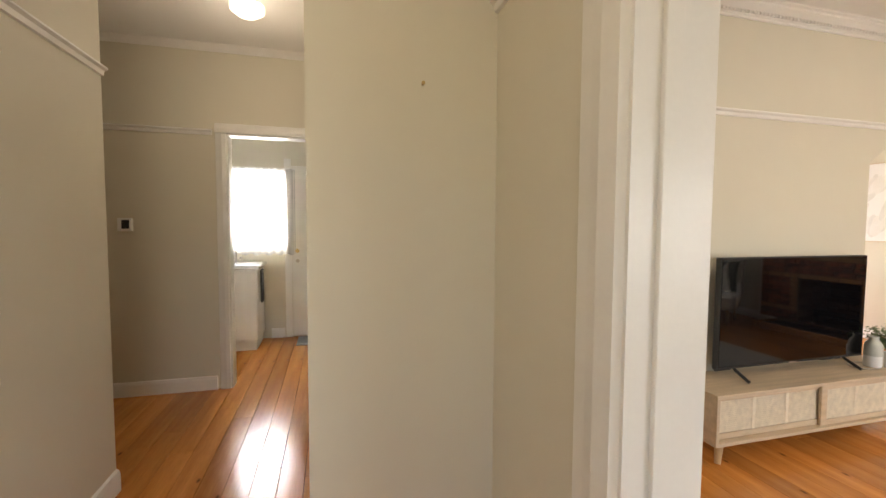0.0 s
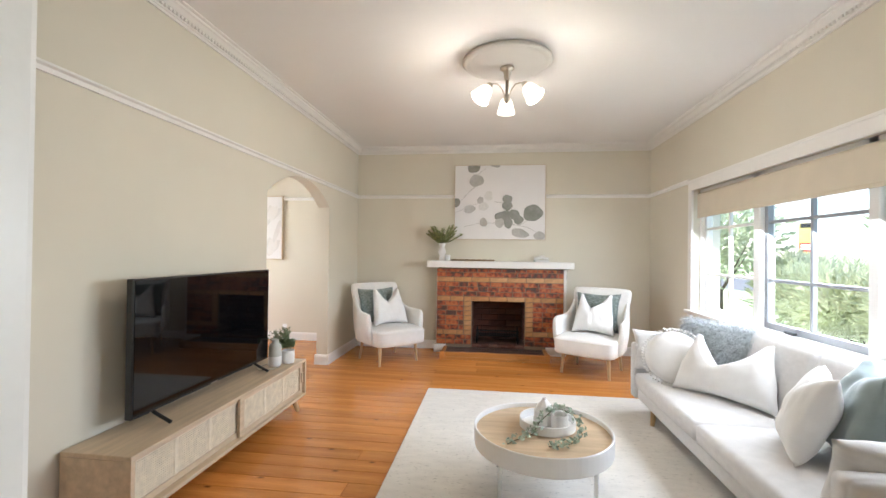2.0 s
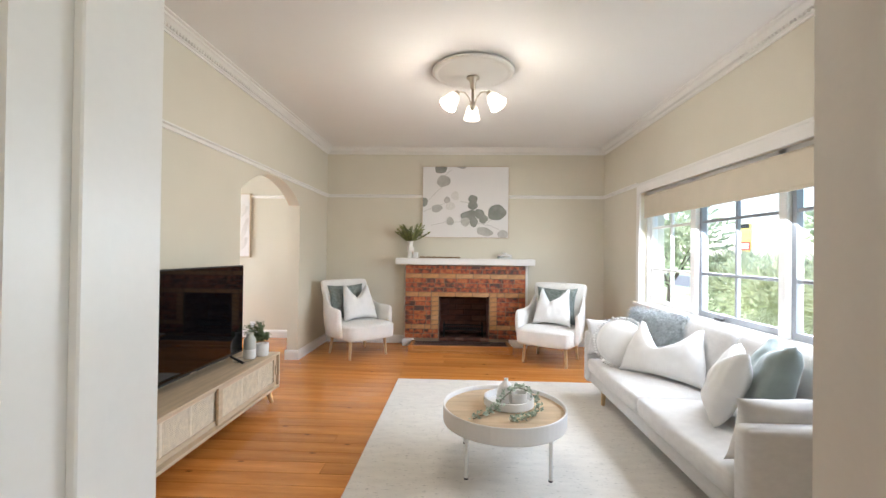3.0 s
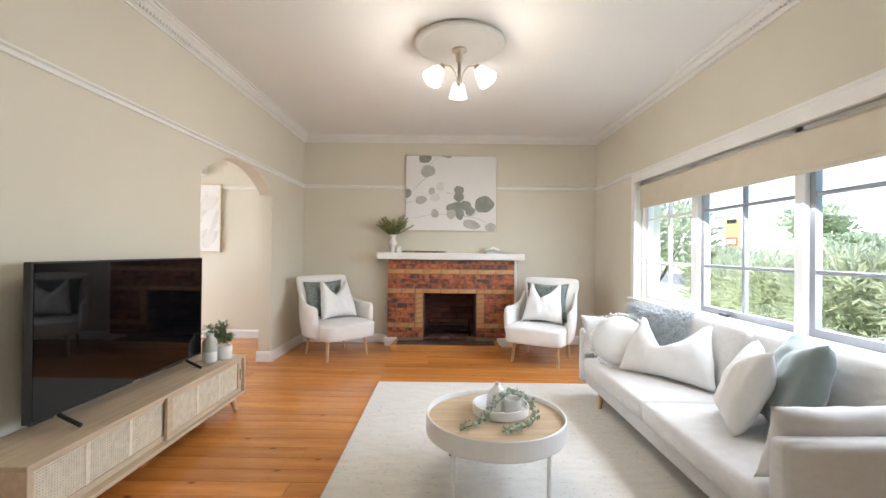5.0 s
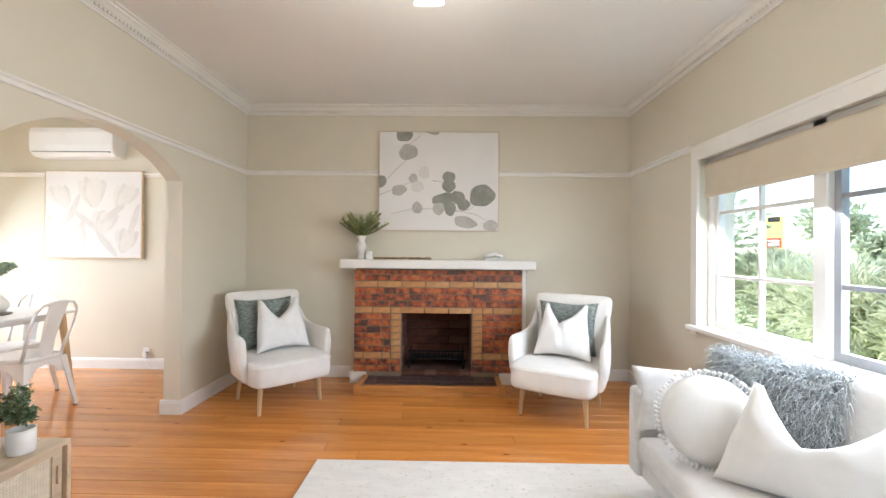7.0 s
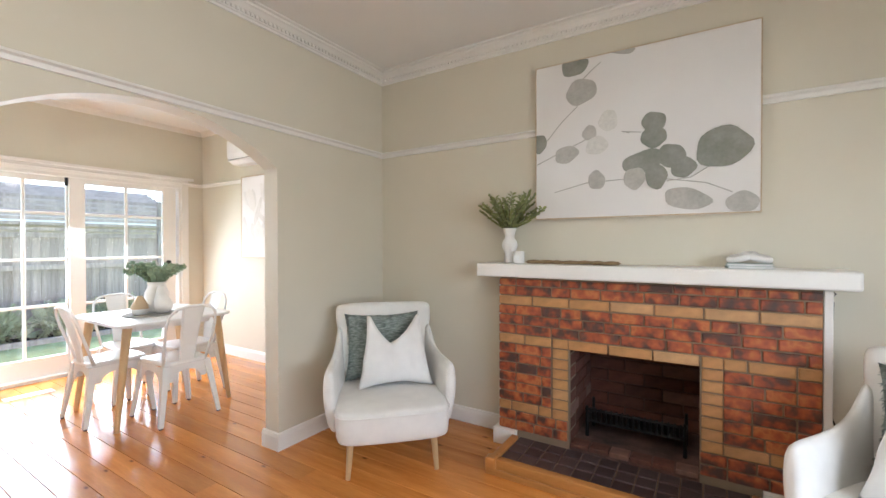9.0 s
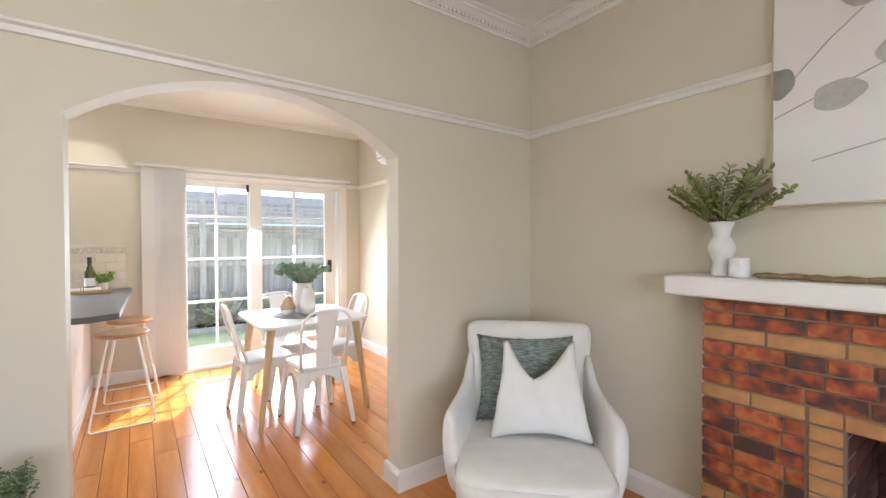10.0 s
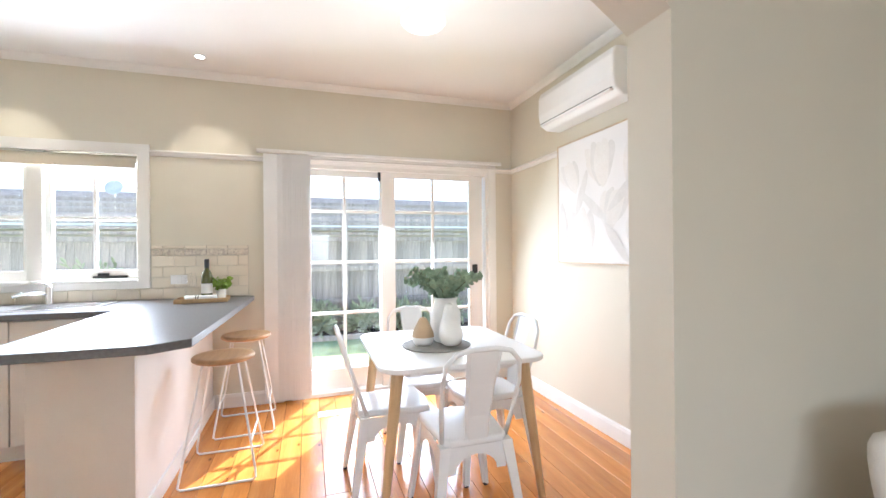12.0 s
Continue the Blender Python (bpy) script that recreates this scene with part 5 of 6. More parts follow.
# kitchen window
kw = structure("window_2", boxes((XD, KY1 - 0.004, KZ0 - 0.07, XD + 0.022, KY1 + 0.075, KZ1 + 0.075), (XD, KY0 - 0.07, KZ0 - 0.07, XD + 0.022, KY0 + 0.004, KZ1 + 0.075), (XD, KY0 + 0.004, KZ1 - 0.004, XD + 0.022, KY1 - 0.004, KZ1 + 0.075), (XD, KY0 + 0.004, KZ0 - 0.07, XD + 0.022, KY1 - 0.004, KZ0 - 0.02)), TRIM, "white timber kitchen window over the sink", "window")
part("window_sill", box(XD - 0.12, KY0, KZ0 - 0.02, XD + 0.035, KY1, KZ0 + 0.004, 0.004), TRIM, kw)
for y0, y1 in ((KY0 + 0.02, -3.7), (-3.6, KY1 - 0.006)):
    x = XD - 0.08
    sash = part("sash", boxes((x - 0.02, y0, KZ0, x + 0.02, y0 + 0.04, KZ1), (x - 0.02, y1 - 0.03, KZ0, x + 0.02, y1, KZ1), (x - 0.02, y0 + 0.04, KZ0, x + 0.02, y1 - 0.03, KZ0 + 0.075), (x - 0.02, y0 + 0.04, KZ1 - 0.05, x + 0.02, y1 - 0.03, KZ1)), TRIM, kw)
    ym = (y0 + y1) / 2
    part("muntin", box(x - 0.012, ym - 0.012, KZ0 + 0.075, x + 0.012, ym + 0.012, KZ1 - 0.05), TRIM, sash)
    part("muntin", box(x - 0.011, y0 + 0.04, 1.515, x + 0.011, y1 - 0.03, 1.539), TRIM, sash)
    g = part("pane", box(x - 0.002, y0 + 0.035, KZ0 + 0.07, x + 0.002, y1 - 0.025, KZ1 - 0.045), GLASS, sash)
    g.visible_shadow = False
part("mullion", box(XD - 0.12, -3.7, KZ0, XD - 0.03, -3.6, KZ1, 0.004), TRIM, kw)
part("winder", boxes((XD - 0.05, -3.3, KZ0 + 0.012, XD - 0.03, -3.08, KZ0 + 0.03), (XD - 0.045, -3.27, KZ0 + 0.03, XD - 0.03, -3.2, KZ0 + 0.05)), BLACK, kw, "black window winder")
kb = thing("roller_blind", (XD - 0.02, -3.65, 1.98), "cream roller blind rolled up above the sink", "blind")
part("roll", rod((0, -0.64, 0), (0, 0.645, 0), 0.026, seg=16), BLIND, kb, smooth=True)
part("cloth", box(0.022, -0.63, -0.07, 0.026, 0.64, 0.0), BLIND, kb)

# bench, peninsula and cupboards
top = plain("worktop", prism([(-1.23, -2.36), (-1.32, -2.225), (XD + 0.006, -2.18), (XD + 0.006, -5.2), (-2.47, -5.2), (-2.47, -2.93), (-1.23, -2.93)], "z", 0.862, 0.9), GREYTOP, "dark grey laminate kitchen worktop with angled breakfast bar", "worktop")
mod = top.modifiers.new("edge", "BEVEL")
mod.width, mod.segments = 0.004, 2
pen = thing("peninsula_cabinet", (-2.3, -2.68, 0), "white laminate peninsula cupboard under the breakfast bar", "cabinet")
part("body", box(-0.78, -0.19, 0.1, 0.79, 0.17, 0.861, 0.002), CUPBOARD, pen)
part("end_panel", box(0.79, -0.2, 0.1, 0.81, 0.19, 0.861, 0.002), CUPBOARD, pen)
part("bar_panel", box(-0.78, 0.17, 0.0, 0.79, 0.19, 0.861, 0.002), CUPBOARD, pen)
part("kickboard", box(-0.78, -0.17, 0, 0.76, 0.169, 0.1), CUPBOARD, pen)
part("skirting", box(-0.78, 0.19, 0, 0.74, 0.202, 0.1, 0.002), TRIM, pen)
for i in range(4):
    su = thing("sink_cabinet", (XD + 0.004, -3.19 - i * 0.55, 0), "white laminate base cupboard under the sink bench", "cabinet", group="base cupboards")
    part("body", box(0, -0.274, 0.1, 0.58, 0.274, 0.861), CUPBOARD, su)
    part("door", box(0.58, -0.271, 0.105, 0.598, 0.271, 0.72, 0.002), CUPBOARD, su)
    part("drawer", box(0.58, -0.271, 0.725, 0.598, 0.271, 0.855, 0.002), CUPBOARD, su)
    part("kickboard", box(0.02, -0.274, 0, 0.54, 0.274, 0.1), CUPBOARD, su)
sink = thing("sink", (XD + 0.3, -3.6, 0.901), "stainless steel kitchen sink with drainer set in the bench", "sink")
bm = boxes((-0.23, -0.52, 0, 0.2, -0.5, 0.006), (-0.23, 0.5, 0, 0.2, 0.52, 0.006), (-0.23, -0.5, 0, -0.2, 0.5, 0.006), (0.17, -0.5, 0, 0.2, 0.5, 0.006), (-0.2, 0.02, 0.0, 0.17, 0.5, 0.003), (-0.2, -0.5, -0.03, 0.17, 0.02, -0.027))
part("bowl", bm, STEEL, sink)
for i in range(7):
    part("drain_rib", box(-0.16 + i * 0.047, 0.06, 0.003, -0.15 + i * 0.047, 0.46, 0.007, 0.002), STEEL, sink)
tap = thing("tap", (XD + 0.11, -3.5, 0.901), "chrome mixer tap behind the sink", "tap")
part("body", lathe([(0, 0), (0.027, 0), (0.027, 0.008), (0.022, 0.02), (0.022, 0.12), (0.018, 0.135), (0, 0.14)], 20), CHROME, tap, smooth=True)
part("spout", tube([(0, 0, 0.07), (0.04, -0.03, 0.085), (0.12, -0.1, 0.09), (0.15, -0.13, 0.075)], 0.011, 10), CHROME, tap, smooth=True)
part("lever", tube([(0, 0, 0.14), (0.02, -0.03, 0.155), (0.06, -0.08, 0.165)], 0.007, 8), CHROME, tap)

# tiled splashback
spl = structure("splashback", boxes((XD, -5.2, 0.902, XD + 0.004, -2.22, KZ0 - 0.072), (XD, -2.914, KZ0 - 0.072, XD + 0.004, -2.22, 1.32)), GROUT, "cream tiled splashback with a moulded border", "tiles")


def tile(y0, y1, z0, z1, mat, d=0.008, name="tile"):
    part(name, box(XD + 0.004, y0 + 0.0015, z0 + 0.0015, XD + 0.004 + d, y1 - 0.0015, z1 - 0.0015, 0.002), mat, spl)


for r in range(4):
    z0 = 0.904 + r * 0.083
    y = -2.222 - (0.075 if r % 2 else 0.0)
    if r % 2:
        tile(y, -2.222, z0, z0 + 0.083, CREAMTILE)
    end = -5.1 if r == 0 else -2.91
    while y > end + 0.03:
        y2 = max(y - 0.152, end)
        tile(y2, y, z0, z0 + 0.083, CREAMTILE)
        y = y2
FRIEZE = material("moulded_border_tile", (0.66, 0.6, 0.5), 0.25, vary=0.3, scale=45, fine=90, bump=0.8, second=(0.48, 0.42, 0.36))
y = -2.222
while y > -2.9:
    y2 = max(y - 0.152, -2.91)
    tile(y2, y, 1.238, 1.29, FRIEZE, 0.011, "border_tile")
    tile(y2, y, 1.29, 1.318, CREAMTILE, 0.016, "cap_tile")
    y = y2
so = thing("power_socket", (XD + 0.013, -2.72, 1.05), "white double power point on the tiles", "socket")
part("plate", box(0, -0.058, -0.036, 0.007, 0.058, 0.036, 0.003), WHITE, so)
for y in (-0.028, 0.028):
    part("switch", box(0.007, y - 0.007, 0.008, 0.01, y + 0.007, 0.022), WHITE, so)

# tray, bottle, glasses and herb on the bench
TRAYW = material("bamboo", (0.55, 0.37, 0.18), 0.45, vary=0.15, scale=10, stretch=(1, 6, 1))
BOTTLE = material("dark_green_glass", (0.09, 0.09, 0.022), 0.08, vary=0.1, bump=0.0)
HERB = material("bright_green_leaf", (0.22, 0.34, 0.04), 0.5, vary=0.25, scale=20)
bt = thing("serving_tray", (-2.78, -2.49, 0.901), "bamboo serving tray on the breakfast bar", "tray", rz=4)
part("base", box(-0.1, -0.17, 0, 0.1, 0.17, 0.008, 0.003), TRAYW, bt)
for b in ((-0.1, -0.17, 0.008, -0.09, 0.17, 0.03), (0.09, -0.17, 0.008, 0.1, 0.17, 0.03), (-0.09, -0.17, 0.008, 0.09, -0.16, 0.03), (-0.09, 0.16, 0.008, 0.09, 0.17, 0.03)):
    part("edge", box(*b, 0.002), TRAYW, bt)
wb = thing("wine_bottle", (-2.8, -2.47, 0.91), "dark green wine bottle with white label on the tray", "bottle")
part("body", lathe([(0, 0), (0.034, 0), (0.037, 0.006), (0.037, 0.17), (0.03, 0.2), (0.015, 0.225), (0.0135, 0.29), (0.0155, 0.292), (0.0155, 0.3), (0, 0.3)], 24), BOTTLE, wb, smooth=True)
part("label", lathe([(0.0374, 0.05), (0.0378, 0.052), (0.0378, 0.12), (0.0374, 0.122)], 24), WHITE, wb, "white paper label")
part("capsule", lathe([(0.0145, 0.235), (0.0165, 0.237), (0.0168, 0.301), (0, 0.302)], 20), BLACK, wb, "black foil capsule")
for p in ((-2.84, -2.61), (-2.74, -2.56)):
    gl = thing("wine_glass", (*p, 0.91), "clear stemmed wine glass on the tray", "glass", group="wine glasses")
    o = part("glass", lathe([(0, 0), (0.034, 0.001), (0.03, 0.004), (0.005, 0.008), (0.004, 0.08), (0.02, 0.095), (0.036, 0.13), (0.037, 0.16), (0.03, 0.2)], 24), GLASS, gl, smooth=True)
nap = thing("folded_towel", (-2.71, -2.49, 0.91), "rolled white napkin with dark stripes on the tray", "towel")
part("roll", rod((0, -0.1, 0.022), (0, 0.1, 0.022), 0.022, seg=16), WHITECLOTH, nap, smooth=True)
for y in (-0.03, -0.015):
    part("stripe", rod((0, y - 0.003, 0.022), (0, y + 0.003, 0.022), 0.0225, seg=16), BLACK, nap)
hb = thing("herb_plant", (-2.83, -2.38, 0.91), "bright green herb in a small glass on the tray", "plant")
part("glass", lathe([(0, 0), (0.028, 0), (0.032, 0.004), (0.035, 0.075), (0.032, 0.075), (0.029, 0.006), (0, 0.006)], 20), CERAMIC, hb)
sprigs(hb, (0, 0, 0.06), 9, 0.11, 0.8, 0.045, 0.035, 12, HERB, droop=0.4, gap=0.022)


# bar stools
STOOLSEAT = material("tan_timber_seat", (0.46, 0.28, 0.14), 0.45, vary=0.2, scale=5, fine=60, stretch=(0.6, 6, 6), bump=0.05)


def stool(place):
    st = thing("bar_stool", place, "bar stool with round timber seat and white wire sled legs", "stool", group="stools at the breakfast bar")
    part("seat", lathe([(0, 0.635), (0.155, 0.635), (0.165, 0.642), (0.168, 0.655), (0.16, 0.664), (0.13, 0.662), (0, 0.656)], 36), STOOLSEAT, st, "round tan timber seat", smooth=True)
    part("seat_ring", tube([(0.125 * math.cos(a), 0.125 * math.sin(a), 0.63) for a in (2 * math.pi * i / 28 for i in range(28))], 0.006, 8, True), WHITEMETAL, st)
    for x, s in ((0.11, 1), (-0.11, -1)):
        xo = s * 0.21
        pts = [(x, -0.09, 0.63), (xo * 0.9, -0.185, 0.06), (xo, -0.19, 0.02), (xo, -0.175, 0.007), (xo, 0.175, 0.007), (xo, 0.19, 0.02), (xo * 0.9, 0.185, 0.06), (x, 0.09, 0.63)]
        part("sled_leg", tube(pts, 0.0065, 8), WHITEMETAL, st)
    for y in (-0.162, 0.162):
        part("foot_rail", rod((-0.175, y, 0.2), (0.175, y, 0.2), 0.006, seg=8), WHITEMETAL, st)
    return st


st = stool((-2.045, -2.23, 0))
copy_thing(st, pose(-2.67, -2.19, 0, 0, 0, 3))

# dining table
dt = thing("dining_table", (-1.53, -1.045, 0), "white square dining table with rounded corners and splayed oak legs", "dining table")
corner = []
for cx, cy, a0 in ((0.335, 0.305, 0), (-0.335, 0.305, 90), (-0.335, -0.305, 180), (0.335, -0.305, 270)):
    for k in range(7):
        a = radians(a0 + 15 * k)
        corner.append((cx + 0.11 * math.cos(a), cy + 0.11 * math.sin(a)))
o = part("tabletop", prism(corner, "z", 0.722, 0.746), WHITE, dt)
e = o.modifiers.new("edge", "BEVEL")
e.width, e.segments = 0.006, 2
part("apron", boxes((-0.3, -0.28, 0.67, 0.3, -0.26, 0.722), (-0.3, 0.26, 0.67, 0.3, 0.28, 0.722), (-0.31, -0.26, 0.67, -0.29, 0.26, 0.722), (0.29, -0.26, 0.67, 0.31, 0.26, 0.722)), WHITE, dt)
for sx in (-1, 1):
    for sy in (-1, 1):
        part("leg", rod((sx * 0.33, sy * 0.32, 0.722), (sx * 0.365, sy * 0.405, 0), 0.03, 0.017, 14), LEG, dt, smooth=False)


# steel chairs
def metal_chair():
    ch = thing("metal_chair", (-1.2, -1.03, 0), "white powder-coated steel dining chair", "chair", -90, "steel chairs round the dining table")
    o = part("seat", prism([(0.17, -0.18), (0.18, -0.12), (0.15, 0.16), (0.12, 0.19), (-0.12, 0.19), (-0.15, 0.16), (-0.18, -0.12), (-0.17, -0.18), (0, -0.2)], "z", 0.415, 0.45), WHITEMETAL, ch)
    e = o.modifiers.new("edge", "BEVEL")
    e.width, e.segments, e.limit_method = 0.014, 3, "ANGLE"
    # arched skirts between the legs
    for side, w0 in (("f", 0.17), ("b", 0.14)):
        y = -0.185 if side == "f" else 0.175
        out = [(-w0, 0.42), (w0, 0.42), (w0, 0.3)]
        out += [(w0 * 0.7 * math.cos(a), 0.3 + 0.075 * math.sin(a)) for a in (math.pi * i / 10 for i in range(11))]
        out.append((-w0, 0.3))
        part("skirt", prism(out, "y", y - 0.002, y + 0.002), WHITEMETAL, ch)
    for s in (-1, 1):
        out = [(-0.18, 0.42), (0.17, 0.42), (0.17, 0.3)] + [(-0.005 + 0.12 * math.cos(a), 0.3 + 0.075 * math.sin(a)) for a in (math.pi * i / 10 for i in range(11))] + [(-0.18, 0.3)]
        part("skirt", prism(out, "x", s * 0.165 - 0.002, s * 0.165 + 0.002), WHITEMETAL, ch)
    for sx in (-1, 1):
        for y0, y1 in ((-0.18, -0.21), (0.17, 0.225)):
            bm = bmesh.new()
            rings = []
            for z, w, k in ((0.42, 0.035, 0.0), (0.3, 0.028, 0.3), (0.012, 0.014, 1.0)):
                cx, cy = sx * (0.155 + 0.05 * k), y0 + (y1 - y0) * k
                d = 1 if y0 > 0 else -1
                rings.append([bm.verts.new(p) for p in ((cx + sx * 0.014, cy + d * 0.014, z), (cx + sx * 0.014, cy - d * w, z), (cx, cy - d * w, z), (cx - sx * w * 0.3, cy - d * w * 0.3, z), (cx - sx * w, cy, z), (cx - sx * w, cy + d * 0.014, z))])
            for A, B in zip(rings, rings[1:]):
                for i in range(6):
                    bm.faces.new((A[i], A[(i + 1) % 6], B[(i + 1) % 6], B[i]))
            bm.faces.new(rings[0])
            bm.faces.new(rings[-1])
            leg = part("leg", bm, WHITEMETAL, ch)
            part("rubber_foot", box(sx * 0.205 - 0.011, y1 - 0.011, 0, sx * 0.205 + 0.011, y1 + 0.011, 0.014, 0.003), BLACK, leg)
    pts = [(-0.15, 0.15, 0.43), (-0.165, 0.19, 0.55), (-0.175, 0.24, 0.7), (-0.165, 0.265, 0.79), (-0.12, 0.28, 0.84), (-0.05, 0.285, 0.855), (0.05, 0.285, 0.855), (0.12, 0.28, 0.84), (0.165, 0.265, 0.79), (0.175, 0.24, 0.7), (0.165, 0.19, 0.55), (0.15, 0.15, 0.43)]
    part("back_frame", tube(pts, 0.0105, 10), WHITEMETAL, ch, smooth=True)
    bm = bmesh.new()
    rows = []
    for z, y, w in ((0.43, 0.18, 0.055), (0.55, 0.195, 0.06), (0.7, 0.235, 0.07), (0.8, 0.268, 0.078), (0.85, 0.283, 0.08)):
        rows.append([bm.verts.new(p) for p in ((-w, y - 0.004, z), (-w * 0.8, y + 0.004, z), (w * 0.8, y + 0.004, z), (w, y - 0.004, z), (w * 0.8, y + 0.006, z), (-w * 0.8, y + 0.006, z))])
    for A, B in zip(rows, rows[1:]):
        for i in range(6):
            bm.faces.new((A[i], A[(i + 1) % 6], B[(i + 1) % 6], B[i]))
    bm.faces.new(rows[0])
    bm.faces.new(rows[-1])
    part("splat", bm, WHITEMETAL, ch)
    return ch


mc = metal_chair()
mc.matrix_world = pose(-1.18, -1.06, 0, 0, 0, -90)
copy_thing(mc, pose(-1.6, -1.33, 0, 0, 0, 181))
copy_thing(mc, pose(-1.61, -0.76, 0, 0, 0, 2))
copy_thing(mc, pose(-1.97, -1.05, 0, 0, 0, 91))

# table setting
PLATE = material("grey_felt_mat", (0.3, 0.29, 0.26), 0.85, vary=0.15, scale=30, fine=200)
pm = plain("placemat", lathe([(0, 0), (0.185, 0), (0.188, 0.004), (0.18, 0.007), (0, 0.007)], 48, centre=(-1.5, -1.09, 0.7465)), PLATE, "round grey felt mat on the dining table", "placemat")
v1 = thing("vase", (-1.55, -1.02, 0.754), "ribbed white ceramic vase of eucalyptus on the dining table", "vase")
part("body", lathe([(0, 0), (0.06, 0), (0.075, 0.02), (0.085, 0.09), (0.085, 0.16), (0.065, 0.2), (0.062, 0.225), (0.07, 0.245), (0.066, 0.246), (0.055, 0.22), (0, 0.2)], 30), CERAMIC, v1, smooth=True)
sprigs(v1, (0, 0, 0.22), 22, 0.25, 1.3, 0.052, 0.046, 14, EUCA, droop=0.25, up=1.1, gap=0.026)
v2 = thing("vase", (-1.43, -1.035, 0.754), "white curved ceramic vase on the dining table", "vase")
rings = []
for i in range(13):
    z = 0.225 * i / 12
    r = 0.045 + 0.035 * math.sin(math.pi * min(1, z / 0.15) ** 0.8) if z < 0.15 else 0.045 - 0.02 * (z - 0.15) / 0.075
    cx = 0.02 * math.sin(z * 26)
    rings.append([(cx + r * math.cos(a), r * 0.8 * math.sin(a), z) for a in (2 * math.pi * k / 20 for k in range(20))])
smooth_loft("body", rings, CERAMIC, v2)
pear = thing("ceramic_pear", (-1.5, -1.165, 0.754), "ornamental pear, tan above and white below, on the mat", "ornament")
part("lower", lathe([(0, 0), (0.04, 0), (0.055, 0.02), (0.06, 0.045)], 28), CERAMIC, pear, smooth=True)
part("upper", lathe([(0.06, 0.045), (0.056, 0.07), (0.042, 0.1), (0.026, 0.13), (0.016, 0.145), (0, 0.148)], 28), material("tan_ceramic", (0.5, 0.36, 0.22), 0.6, vary=0.12), pear, smooth=True)
part("stalk", rod((0, 0, 0.145), (0.004, 0, 0.172), 0.003, 0.002, 6), STEM, pear)

# wall things
ac = thing("air_conditioner", (-1.8, YDIN, 2.335), "white split-system air conditioner high on the dining room wall", "air conditioner")
prof = [(0, -0.14), (-0.13, -0.14), (-0.185, -0.1), (-0.2, -0.03), (-0.2, 0.1), (-0.18, 0.15), (-0.15, 0.155), (0, 0.155)]
o = part("body", prism(prof, "x", -0.43, 0.43), WHITE, ac)
e = o.modifiers.new("edge", "BEVEL")
e.width, e.segments, e.limit_method = 0.012, 3, "ANGLE"
part("louvre", box(-0.4, -0.2, -0.112, 0.4, -0.165, -0.1, 0.002), WHITE, ac)
# no slit is cut: a black bar stands in for its shade
part("outlet", box(-0.4, -0.196, -0.1, 0.4, -0.18, -0.094), BLACK, ac, "black bar for the shaded outlet slit")
dp = thing("flower_canvas", (-2.2, YDIN - 0.004, 1.165), "pale grey canvas of tulips on the dining room wall", "picture")
part("canvas", box(0, -0.035, 0, 1.02, 0, 0.9, 0.003), CANVAS, dp)
for b in ((-0.01, -0.037, -0.01, 1.03, 0, 0), (-0.01, -0.037, 0.9, 1.03, 0, 0.91), (-0.01, -0.037, 0, 0, 0, 0.9), (1.02, -0.037, 0, 1.03, 0, 0.9)):
    part("frame", box(*b), OAK, dp, "pale timber frame")
PALE = [material("pale_print_%s" % n, c, 0.85, vary=0.15, scale=14, second=s) for n, c, s in (("warm", (0.66, 0.63, 0.59), (0.72, 0.7, 0.67)), ("grey", (0.59, 0.57, 0.54), (0.68, 0.66, 0.63)))]
TULIPS = []
for fx, fz, lean, size in ((0.3, 0.2, 0.35, 1.15), (0.62, 0.34, -0.3, 1.0), (0.5, 0.66, 0.1, 1.1), (0.84, 0.62, -0.45, 0.95), (0.16, 0.62, 0.5, 0.9), (0.86, 0.16, -0.2, 0.9)):
    for du, spread, tall, k in ((-0.07, 0.42, 0.26, 0), (0.07, -0.42, 0.26, 1), (-0.03, 0.16, 0.3, 1), (0.035, -0.14, 0.3, 0), (0.0, 0.0, 0.27, 0)):
        TULIPS.append((fx + du * size, fz + 0.02 * size, 0.105 * size, tall * size, lean + spread, k))
for fx, fz, lean in ((0.42, 0.4, 0.9), (0.72, 0.46, -0.9), (0.3, 0.5, -0.4), (0.66, 0.14, 0.7), (0.08, 0.3, 0.2), (0.95, 0.4, -0.3)):
    TULIPS.append((fx, fz, 0.07, 0.34, lean, 1))
for i, (cx, cz, w, h, t, k) in enumerate(TULIPS):
    flat_leaf(dp, cx, cz, w, h, t, PALE[k], -0.0354 - 0.00012 * i, (1.02, 0.9))
wo = thing("power_socket", (-1.13, YDIN, 0.17), "white wall socket with a plug above the skirting", "socket")
part("plate", box(-0.035, -0.008, -0.055, 0.035, 0, 0.055, 0.003), WHITE, wo)
part("plug", box(-0.02, -0.045, -0.03, 0.02, -0.008, 0.015, 0.005), WHITE, wo)
part("cord", tube([(0, -0.03, -0.03), (0.01, -0.035, -0.1), (0.06, -0.03, -0.162), (0.14, -0.02, -0.164)], 0.003, 6), WHITE, wo)
vent = thing("floor_vent", (-2.68, -1.53, 0.0005), "white slotted floor heating vent in the boards", "vent")
part("frame", boxes((-0.05, -0.16, 0, 0.05, -0.15, 0.005), (-0.05, 0.15, 0, 0.05, 0.16, 0.005), (-0.05, -0.15, 0, -0.04, 0.15, 0.005), (0.04, -0.15, 0, 0.05, 0.15, 0.005)), WHITE, vent)
# black sheet standing in for the shaded duct under the slats
part("backing", box(-0.04, -0.15, 0, 0.04, 0.15, 0.001), BLACK, vent)
